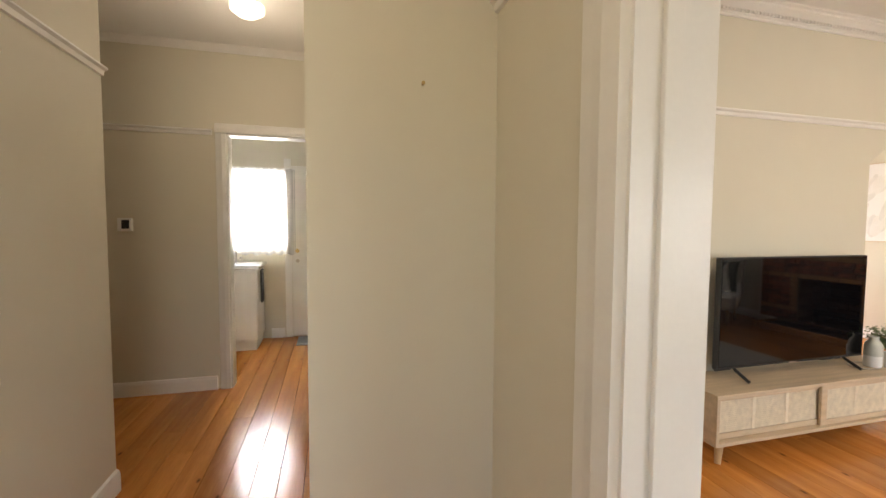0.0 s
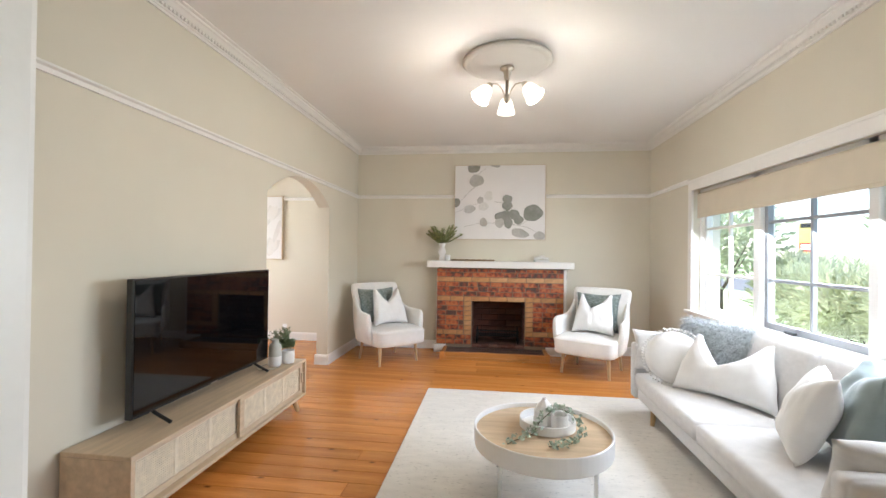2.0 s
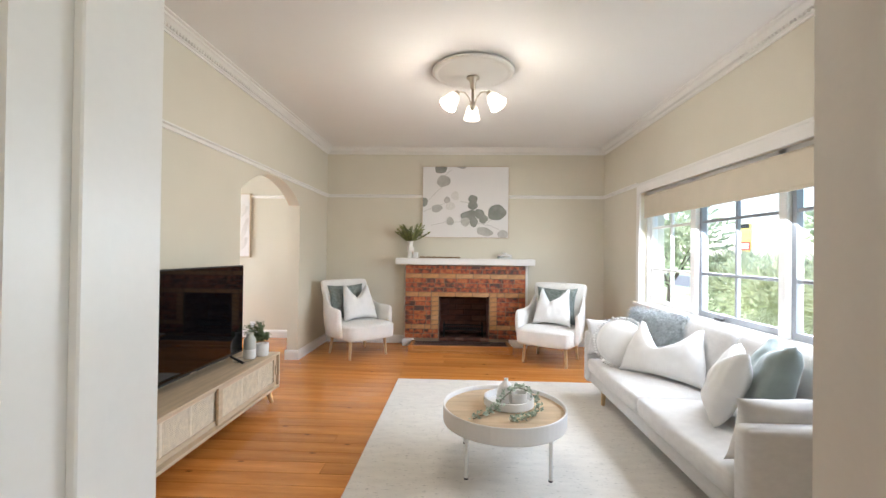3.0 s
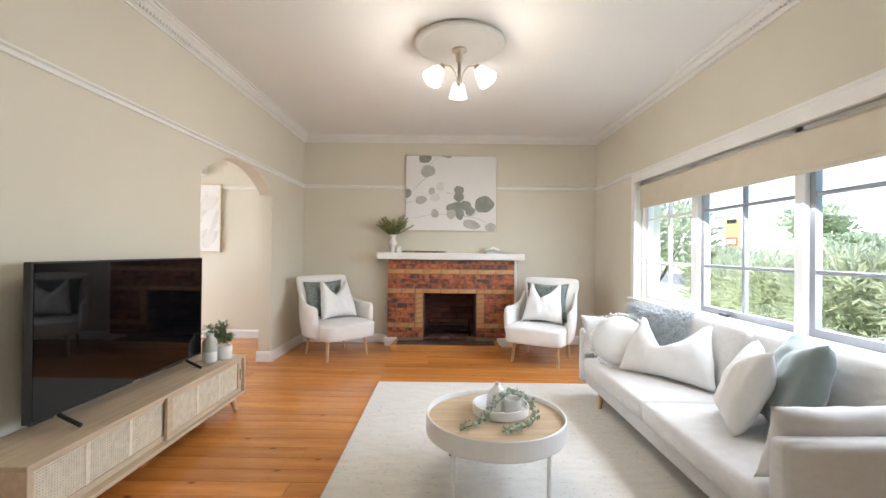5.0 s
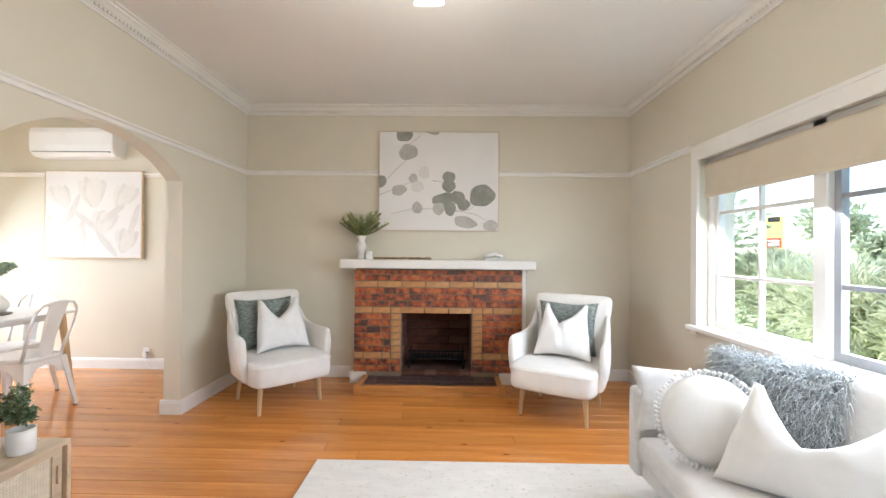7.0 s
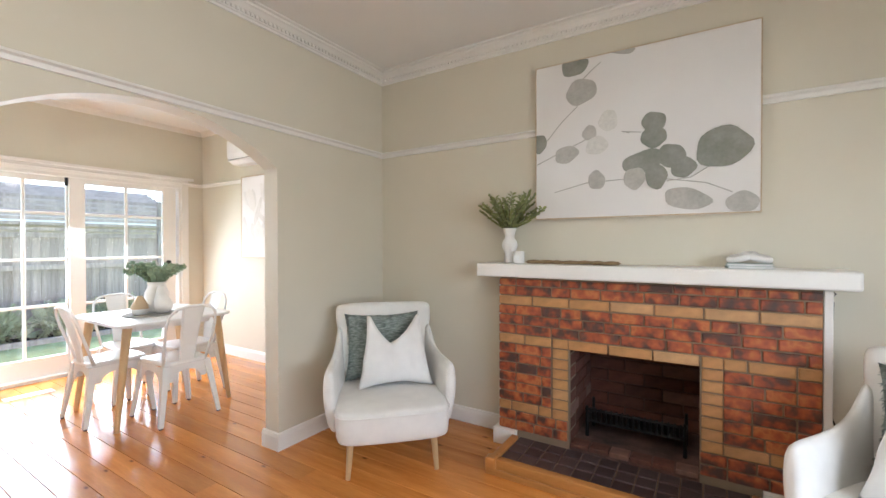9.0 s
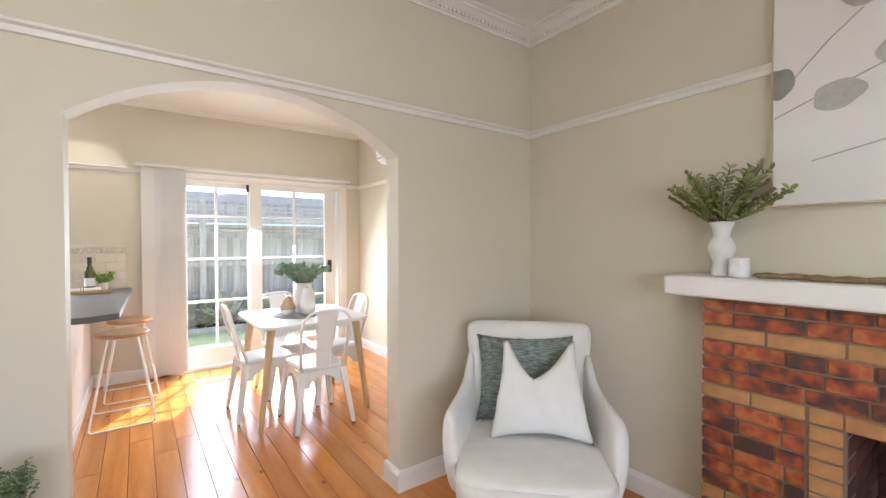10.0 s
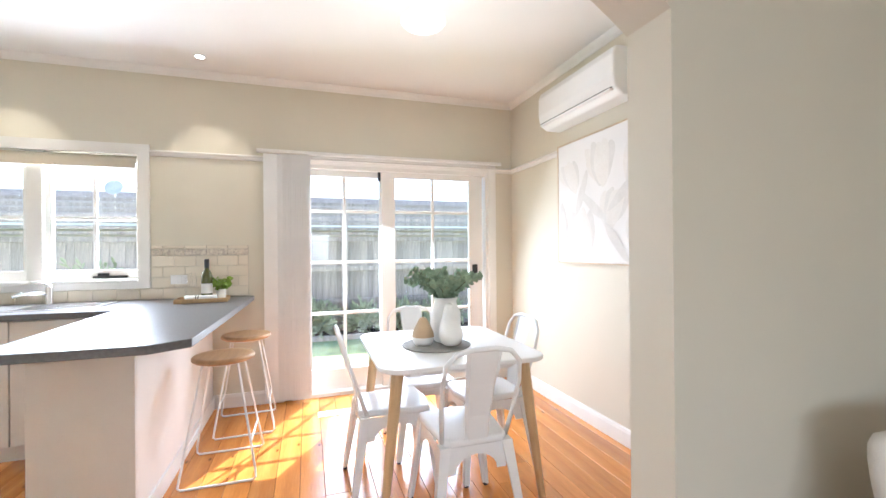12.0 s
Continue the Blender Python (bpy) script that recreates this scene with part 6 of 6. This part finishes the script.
for i in range(20):
    part("slat", box(-0.04, -0.148 + i * 0.015, 0.001, 0.04, -0.139 + i * 0.015, 0.005), WHITE, vent)

# dining lamps
dl = thing("ceiling_light", (-1.53, -1.14, H), "lit opal glass bell shade on a nickel ceiling fitting", "ceiling light")
part("canopy", lathe([(0, 0), (0.05, 0), (0.05, -0.02), (0.028, -0.032), (0.028, -0.06), (0, -0.06)], 24), NICKEL, dl)
part("shade", lathe([(0.03, -0.05), (0.045, -0.062), (0.06, -0.1), (0.09, -0.14), (0.12, -0.165), (0.123, -0.18), (0.11, -0.195), (0.0, -0.2)], 32), SHADE, dl, "lit opal glass bell shade", smooth=True)
lamp_point("dining_bulb", (-1.53, -1.14, H - 0.6), 1.0, 0.1)
for p in ((-2.78, -2.5), (-2.8, -3.72)):
    d = thing("downlight", (*p, H - 0.0005), "small round lit recessed downlight in the ceiling", "downlight", group="kitchen downlights")
    part("trim_ring", lathe([(0.03, -0.001), (0.033, -0.004), (0.045, -0.004), (0.047, 0), (0.03, 0)], 24), WHITE, d)
    part("lamp", lathe([(0, -0.001), (0.03, -0.001), (0.03, 0), (0, 0)], 20), glow("lit_downlight", (1, 0.9, 0.75), 5), d, "lit lamp face")
    sp = bpy.data.lights.new("downlight_beam", "SPOT")
    sp.energy, sp.spot_size, sp.spot_blend, sp.color, sp.shadow_soft_size = 5.0, radians(75), 0.5, (1, 0.86, 0.66), 0.02
    so_ = new("downlight_beam", sp)
    so_.matrix_world = look((p[0], p[1], H - 0.012), (p[0] - 0.12, p[1], 0))

# ==== hall and laundry
hd = structure("door_3", boxes((-1.672, -6.808, 0, -1.548, -6.788, 2.02), (-1.672, -6.788, 2.02, -1.548, -5.95, 2.038)), TRIM, "white painted doorway lining to the laundry", "doorway")
architrave(hd, -6.8, -5.99, 2.03, -1.55, 1, "x")
th = thing("thermostat", (-1.55, -7.5, 1.315), "white thermostat with dark display on the hall wall", "thermostat")
part("case", box(0, -0.05, -0.05, 0.022, 0.05, 0.05, 0.006), WHITE, th)
part("display", box(0.022, -0.02, -0.03, 0.024, 0.03, 0.035), BLACK, th)
nail = plain("nail", rod((0.8, -5.731, 1.763), (0.815, -5.731, 1.765), 0.004, 0.006, 8), BRASS, "small brass nail in the cream hall wall", "nail")
bd = structure("door_4", box(XD, -6.450, 0.02, XD + 0.03, -5.710, 2.0, 0.004), TRIM, "white panelled back door of the laundry", "door")
for z0, z1 in ((0.2, 0.85), (1.05, 1.85)):
    for y0, y1 in ((-6.370, -6.120), (-6.050, -5.800)):
        part("panel", box(XD + 0.03, y0, z0, XD + 0.038, y1, z1, 0.006), TRIM, bd)
part("door_knob", rod((XD + 0.03, -6.390, 1.02), (XD + 0.075, -6.390, 1.02), 0.014, 0.024, 14), BRASS, bd, "brass door knob")
part("lock", rod((XD + 0.03, -6.390, 0.9), (XD + 0.04, -6.390, 0.9), 0.022, 0.02, 14), NICKEL, bd)
part("architrave", box(XD, -6.530, 0, XD + 0.02, -6.455, 2.08, 0.003), TRIM, bd)
lw = structure("window_3", boxes((XD - 0.1, LY0, LZ0, XD - 0.06, LY0 + 0.04, LZ1), (XD - 0.1, LY1 - 0.04, LZ0, XD - 0.06, LY1, LZ1), (XD - 0.1, LY0 + 0.04, LZ0, XD - 0.06, LY1 - 0.04, LZ0 + 0.04), (XD - 0.1, LY0 + 0.04, LZ1 - 0.04, XD - 0.06, LY1 - 0.04, LZ1), (XD - 0.1, LY0 + 0.04, 1.72, XD - 0.06, LY1 - 0.04, 1.75)), TRIM, "white laundry window behind a lace curtain", "window")
g = part("pane", box(XD - 0.082, LY0 + 0.03, LZ0 + 0.03, XD - 0.078, LY1 - 0.03, LZ1 - 0.03), GLASS, lw)
g.visible_shadow = False
LACE = bpy.data.materials.new("white_lace")
LACE.use_nodes = True
nt = LACE.node_tree
pb = nt.nodes["Principled BSDF"]
pb.inputs["Base Color"].default_value = (0.8, 0.8, 0.79, 1)
pb.inputs["Roughness"].default_value = 0.9
tl = nt.nodes.new("ShaderNodeBsdfTranslucent")
tl.inputs[0].default_value = (0.8, 0.8, 0.8, 1)
mx1 = nt.nodes.new("ShaderNodeMixShader")
mx1.inputs[0].default_value = 0.6
nt.links.new(pb.outputs[0], mx1.inputs[1])
nt.links.new(tl.outputs[0], mx1.inputs[2])
tr = nt.nodes.new("ShaderNodeBsdfTransparent")
mx2 = nt.nodes.new("ShaderNodeMixShader")
nz = nt.nodes.new("ShaderNodeTexNoise")
nz.inputs["Scale"].default_value = 60
mr = nt.nodes.new("ShaderNodeMapRange")
mr.inputs["To Min"].default_value, mr.inputs["To Max"].default_value = 0.1, 0.6
nt.links.new(nz.outputs[0], mr.inputs[0])
nt.links.new(mr.outputs[0], mx2.inputs[0])
nt.links.new(mx1.outputs[0], mx2.inputs[1])
nt.links.new(tr.outputs[0], mx2.inputs[2])
nt.links.new(mx2.outputs[0], nt.nodes["Material Output"].inputs[0])
cur = thing("lace_curtain", (XD + 0.04, -6.79, 0), "sheer white lace curtain across the laundry window", "curtain")
bm = bmesh.new()
rows = []
for z in (0.98, 1.0, 1.5, 1.96):
    rows.append([bm.verts.new((0.014 * math.sin(i * 1.3), -0.38 + 0.76 * i / 48, z + (0.012 * math.sin(i * 0.8) if z < 1 else 0))) for i in range(49)])
for A, B in zip(rows, rows[1:]):
    for i in range(48):
        bm.faces.new((A[i], A[i + 1], B[i + 1], B[i]))
o = part("cloth", bm, LACE, cur, smooth=True)
s = o.modifiers.new("thick", "SOLIDIFY")
s.thickness = 0.002
part("rod", rod((0, -0.42, 1.96), (0, 0.4, 1.96), 0.007, seg=10), WHITE, cur)
lc = thing("laundry_cabinet", (XD + 0.02, -7.28, 0), "white laundry trough cabinet with steel bench", "cabinet")
part("body", box(0.02, -0.6, 0.1, 0.5, 0.52, 0.86, 0.003), CUPBOARD, lc)
part("kickboard", box(0.02, -0.6, 0, 0.46, 0.5, 0.1), CUPBOARD, lc)
part("door", box(0.5, 0.0, 0.12, 0.516, 0.51, 0.84, 0.003), CUPBOARD, lc)
part("bench", box(0.0, -0.62, 0.86, 0.53, 0.55, 0.9, 0.006), STEEL, lc)
tp = thing("tap", (XD + 0.12, -7.03, 0.9), "chrome laundry tap on the bench", "tap")
part("body", tube([(0, 0, 0), (0, 0, 0.12), (0.05, 0, 0.16), (0.11, 0, 0.14)], 0.01, 10), CHROME, tp)
part("handle", rod((0, 0.03, 0.05), (0, 0.06, 0.06), 0.012, 0.014, 10), CHROME, tp)
tw = thing("hand_towel", (XD + 0.3, -6.75, 0.6), "dark grey towel hanging at the end of the laundry bench", "towel")
part("cloth", box(-0.06, 0, -0.12, 0.06, 0.02, 0.24, 0.008, 2), material("charcoal_towel", (0.1, 0.1, 0.11), 0.95, vary=0.2, fine=300, bump=0.4), tw)
part("rail", rod((-0.09, 0.03, 0.22), (0.09, 0.03, 0.22), 0.006, seg=8), CHROME, tw)
mat_ = plain("door_mat", box(XD + 0.06, -6.39, 0.0005, XD + 0.42, -5.79, 0.012, 0.004), PLATE, "dark grey mat inside the back door", "mat")
hl = thing("ceiling_light", (-0.78, -6.5, H), "lit opal glass bowl on the hall ceiling", "ceiling light")
part("base", lathe([(0, 0), (0.07, 0), (0.07, -0.015), (0, -0.015)], 24), NICKEL, hl)
part("shade", lathe([(0.065, -0.015), (0.1, -0.03), (0.1, -0.06), (0.06, -0.09), (0, -0.1)], 28), SHADE, hl, "lit opal glass bowl", smooth=True)
lamp_point("hall_bulb", (-0.78, -6.5, H - 0.4), 1.25, 0.06)
# second bowl and lamp, out of view, added to brighten the entry
fl = thing("ceiling_light", (1.95, -6.4, H), "unseen lit glass bowl added to brighten the entry", "ceiling light")
part("base", lathe([(0, 0), (0.07, 0), (0.07, -0.015), (0, -0.015)], 24), NICKEL, fl)
part("shade", lathe([(0.065, -0.015), (0.1, -0.03), (0.1, -0.06), (0.06, -0.09), (0, -0.1)], 28), SHADE, fl, "lit opal glass bowl", smooth=True)
lamp_point("entry_fill_lamp", (1.95, -6.4, H - 0.22), 2.2, 0.06)

# unseen glazed door, added as a source for the hall fill light
fd = structure("door_5", boxes((3.02, -6.9, 0, 3.08, -6.78, 2.04), (3.02, -6.12, 0, 3.08, -6.0, 2.04), (3.02, -6.78, 0, 3.08, -6.12, 0.3), (3.02, -6.78, 1.92, 3.08, -6.12, 2.04)), TRIM, "unseen white glazed door added for the hall fill light", "door")
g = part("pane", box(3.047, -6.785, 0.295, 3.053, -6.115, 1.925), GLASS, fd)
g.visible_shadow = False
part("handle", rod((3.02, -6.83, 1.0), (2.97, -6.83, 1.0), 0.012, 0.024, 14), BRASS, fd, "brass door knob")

# ==== outside
GRASS = material("lawn", (0.34, 0.4, 0.19), 0.9, vary=0.3, scale=3, fine=80, bump=0.5)
ROAD = material("asphalt", (0.12, 0.12, 0.12), 0.9, vary=0.2, fine=200)
PALING = material("weathered_paling", (0.48, 0.41, 0.36), 0.85, vary=0.35, scale=5, fine=40, stretch=(4, 4, 0.5), bump=0.4, piece=0.4)
SHRUBM = translucent(material("bright_conifer", (0.52, 0.54, 0.37), 0.7, vary=0.25, scale=2, fine=30, second=(0.4, 0.43, 0.28)), 0.5)
TREEM = translucent(material("tree_leaf", (0.46, 0.5, 0.34), 0.7, vary=0.3, scale=1.5, second=(0.36, 0.4, 0.27)), 0.6)
BARK = material("bark", (0.13, 0.1, 0.08), 0.9, vary=0.4, scale=8, fine=30, stretch=(3, 3, 0.6), bump=0.6)
ROOFT = material("grey_roof_tile", (0.46, 0.4, 0.36), 0.8, vary=0.2, scale=6)
BRICKV = material("cream_render", (0.5, 0.45, 0.38), 0.8, vary=0.1)
ground = structure("ground", boxes((-400, -400, -0.45, 400, 400, -0.35)), GRASS, "mown green lawn round the house", "lawn")
road = structure("road", boxes((13.5, -200, -0.352, 20, 200, -0.345)), ROAD, "grey asphalt street in front of the house", "road")
ext = structure("house_base", boxes((XD - 0.2, -8.72, -0.5, W + 0.25, 0.43, -0.1)), BRICKV, "rendered base of the house", "wall")
step = plain("door_step", box(XD - 0.75, SY0 - 0.1, -0.36, XD - 0.2, SY1 + 0.1, -0.05, 0.01), BRICKV, "concrete step outside the glass door", "step")

# back fence with palings, rails and a slatted top
fence = thing("back_fence", (-7.9, -2.2, -0.36), "weathered grey timber paling fence with slatted screen above", "fence")
fence.scale = (1.0, 1.2, 1.06)
random.seed(9)
fm = bpy.data.meshes.new("paling")
b_ = box(-0.008, -0.05, 0, 0.008, 0.05, 1.72, 0.002)
b_.to_mesh(fm)
b_.free()
fm.materials.append(PALING)
for i in range(78):
    o = new("paling", fm)
    o.parent = fence
    o.matrix_basis = pose(random.uniform(-0.008, 0.008), -3.9 + i * 0.1015, random.uniform(-0.03, 0.0), 0, random.uniform(-0.6, 0.6), random.uniform(-2, 2))
for z in (0.55, 1.15, 1.7):
    part("rail", box(0.008, -4.0, z, 0.05, 4.0, z + 0.085, 0.004), PALING, fence)
for i in range(4):
    part("post", box(0.01, -3.9 + i * 2.4, 0, 0.1, -3.8 + i * 2.4, 2.45, 0.004), PALING, fence)
for i in range(7):
    part("screen_slat", box(0.05, -4.0, 1.82 + i * 0.09, 0.066, 4.0, 1.875 + i * 0.09, 0.002), PALING, fence)

# neighbouring house behind the fence
nb = thing("neighbour_house", (-13.6, -3.5, -0.35), "neighbouring house with grey tiled roof behind the fence", "house")
part("wall", box(-3, -6, 0, 2.2, 7, 2.2), BRICKV, nb)
part("fascia", box(2.7, -6.6, 2.15, 2.78, 7.6, 2.33), WHITE, nb)
roofbm = prism([(-3.8, 2.2), (2.75, 2.2), (2.75, 2.3), (-0.5, 3.4), (-3.8, 2.3)], "y", -6.6, 7.6)
roof = part("roof", roofbm, ROOFT, nb)
for i in range(11):
    t0 = i / 11
    x, z = 2.75 - 3.25 * t0, 2.3 + 1.1 * t0
    part("tile_course", box(x - 0.3, -6.6, z + 0.0, x + 0.01, 7.6, z + 0.075), ROOFT, roof)
dsh = thing("satellite_dish", (-11.7, -6.3, 2.25), "pale grey satellite dish on the neighbour's roof", "satellite dish")
bm = lathe([(0, 0), (0.08, 0.008), (0.15, 0.03), (0.2, 0.06), (0.195, 0.065), (0.145, 0.036), (0, 0.01)], 28)
bmesh.ops.rotate(bm, verts=bm.verts, cent=(0, 0, 0), matrix=Matrix.Rotation(radians(70), 3, "Y"))
bmesh.ops.translate(bm, verts=bm.verts, vec=(0, 0, 0.6))
part("dish", bm, material("pale_grey_paint", (0.6, 0.58, 0.56), 0.5), dsh, smooth=True)
part("mast", rod((0, 0, -0.1), (0, 0, 0.6), 0.025, seg=8), NICKEL, dsh)


def shrub(name, place, rx, ry, rz, count, mat, seed, leaf=0.11, width=0.022, label="", category="shrub", trunk=0.0, group=""):
    """A crown of many leaf sprays, uneven and open, on a forked trunk."""
    sh = thing(name, place, label, category, group=group)
    rng = random.Random(seed)
    bm = bmesh.new()
    lobes = [Vector((rng.uniform(-.55, .55) * rx, rng.uniform(-.55, .55) * ry, trunk + rz * rng.uniform(0.55, 1.45))) for _ in range(12)]
    for i in range(count):
        c = lobes[rng.randrange(len(lobes))]
        d = Vector((rng.gauss(0, 1), rng.gauss(0, 1), rng.gauss(0.15, 1))).normalized()
        q = c + Vector((d.x * rx * 0.5, d.y * ry * 0.5, d.z * rz * 0.5)) * rng.uniform(0.5, 1.05)
        if q.z < 0.03:
            q.z = rng.uniform(0.03, 0.3)
        out = (d + Vector((rng.uniform(-.5, .5), rng.uniform(-.5, .5), rng.uniform(-.2, .8)))).normalized()
        side = Vector((rng.uniform(-1, 1), rng.uniform(-1, 1), rng.uniform(-1, 1)))
        for k in range(5):
            w = (out + Vector((rng.uniform(-.6, .6), rng.uniform(-.6, .6), rng.uniform(-.5, .5)))).normalized()
            leaflet(bm, q + out * leaf * 0.25 * k, w, side, leaf * rng.uniform(0.6, 1.2), width * rng.uniform(0.7, 1.3))
    tagged(part("crown", bm, mat, sh), kind="stuff")
    bt_ = bmesh.new()
    h = trunk + rz * 0.6
    rod((0, 0, -0.05), (0.03, 0.02, max(h * 0.6, 0.2)), 0.035 + h * 0.025, 0.02 + h * 0.012, 10, bt_)
    for i in range(5):
        a = i * 1.26
        rod((0.03, 0.02, max(h * 0.55, 0.15)), (rx * 0.5 * math.cos(a), ry * 0.5 * math.sin(a), h * 1.15), 0.012 + h * 0.009, 0.006, 8, bt_)
    part("trunk", bt_, BARK, sh)
    return sh


LBL = "dense bright green feathery shrub outside the front window"
for i, (x, y, rx, ry, rz) in enumerate(((7.0, -0.5, 0.85, 0.95, 0.86), (6.9, -2.0, 0.8, 0.95, 0.86), (7.2, 1.1, 0.95, 1.0, 0.92), (6.9, -3.5, 0.8, 0.95, 0.8), (7.0, -5.0, 0.85, 0.95, 0.76), (7.8, 2.8, 1.0, 1.0, 0.95))):
    shrub("shrub", (x, y, -0.36), rx, ry, rz, 2600, SHRUBM, 40 + i, 0.12, 0.024, LBL, group="front shrubs")
shrub("small_tree", (6.6, 3.9, -0.36), 1.3, 1.2, 1.2, 900, TREEM, 60, 0.1, 0.05, "leafy garden tree beyond the front window", "tree", 0.9)
for i, (x, y, s) in enumerate(((36, 23, 2.4), (40, 6, 2.3), (44, 42, 3.2), (37, -8, 2.4), (24, 17, 1.2))):
    shrub("street_tree", (x, y, -0.36), s, s, s * 0.75, 520, TREEM, 70 + i, 0.2 * s ** 0.7, 0.14 * s ** 0.7, "leafy street tree across the road", "tree", s * 0.7, "street trees")
for i, (x, y, s) in enumerate(((-7.5, 0.1, 0.4), (-7.45, -0.8, 0.38), (-7.5, -1.7, 0.42), (-7.5, 0.9, 0.38), (-7.4, -3.9, 0.62), (-7.5, -2.7, 0.38), (-7.5, -5.3, 0.66))):
    shrub("garden_plant", (x, y, -0.36), s * 0.85, s, s * (1.2 if s > 0.5 else 0.7), 190, SHRUBM, 90 + i, 0.13, 0.05, "low leafy plant in the bed along the fence", "plant", group="plants along the fence")
bed = structure("garden_bed", box(-7.85, -7.0, -0.36, -7.15, 2.9, -0.31, 0.02), material("dark_mulch", (0.05, 0.04, 0.03), 0.95, vary=0.4, fine=60, bump=0.8), "dark mulch bed along the back fence", "garden bed")
edge = structure("bed_edging", box(-7.15, -7.0, -0.36, -7.08, 2.9, -0.26, 0.008), PALING, "weathered timber edging of the garden bed", "edging")
# sale board and street fence
YEL = material("yellow_sign", (0.78, 0.6, 0.16), 0.5)
RED = material("red_sign", (0.5, 0.04, 0.03), 0.5)
sign = thing("sale_board", (8.7, 4.55, -0.36), "yellow real estate board with red and white panel on a post", "sign", rz=-62)
part("board", box(-0.15, -0.012, 1.72, 0.15, 0.012, 2.4, 0.004), YEL, sign)
part("panel", box(-0.13, -0.016, 1.76, 0.13, -0.0125, 1.96), RED, sign)
for z in (1.8, 1.87):
    part("text_bar", box(-0.1, -0.0195, z, 0.1, -0.0165, z + 0.05), WHITE, sign)
part("picture", box(-0.11, -0.016, 2.29, 0.11, -0.0125, 2.39), BLACK, sign)
for x in (-0.13, 0.13):
    part("post", box(x - 0.02, 0.012, 0, x + 0.02, 0.05, 2.43), WHITE, sign)
sf = thing("street_fence", (21.5, 8, -0.36), "low white picket fence across the street", "fence")
for i in range(60):
    part("picket", box(-0.01, -12 + i * 0.4, 0.05, 0.01, -11.8 + i * 0.4, 1.15), WHITE, sf)
for z in (0.3, 0.9):
    part("rail", box(0.01, -12, z, 0.05, 12, z + 0.08), WHITE, sf)

# ==== floorboards, each a piece of its own
random.seed(2)
BW = 0.128
board_cache = {}
y = -8.59
while y < 0.225:
    w = min(BW, 0.228 - y)
    x0, x1 = XD + 0.002, W
    if y < -5.45:
        x0, x1 = XD + 0.002, 3.0
    x = x0
    cuts = [random.uniform(-1.6, 0.4), random.uniform(0.9, 3.2)]
    for c in cuts + [x1]:
        if c > x1:
            c = x1
        L = c - x
        if L > 0.1:
            key = (round(L, 1), round(w, 3))
            if key not in board_cache:
                bm = box(0, 0.0012, -0.019, 1, w - 0.0012, 0, 0)
                for f in [f for f in bm.faces if f.normal.z > 0.9]:
                    bmesh.ops.bevel(bm, geom=list(f.edges), offset=0.0012, segments=1, affect="EDGES")
                    break
                me = bpy.data.meshes.new("floorboard")
                for v in bm.verts:
                    v.co.x *= round(L, 1)
                bm.to_mesh(me)
                bm.free()
                me.materials.append(BOARD)
                board_cache[key] = me
            o = new("floorboard", board_cache[key])
            o.parent = floor
            o.location = (x + 0.0006, y, 0)
            o.scale = ((L - 0.0012) / round(L, 1), 1, 1)
        x = c
    y += BW
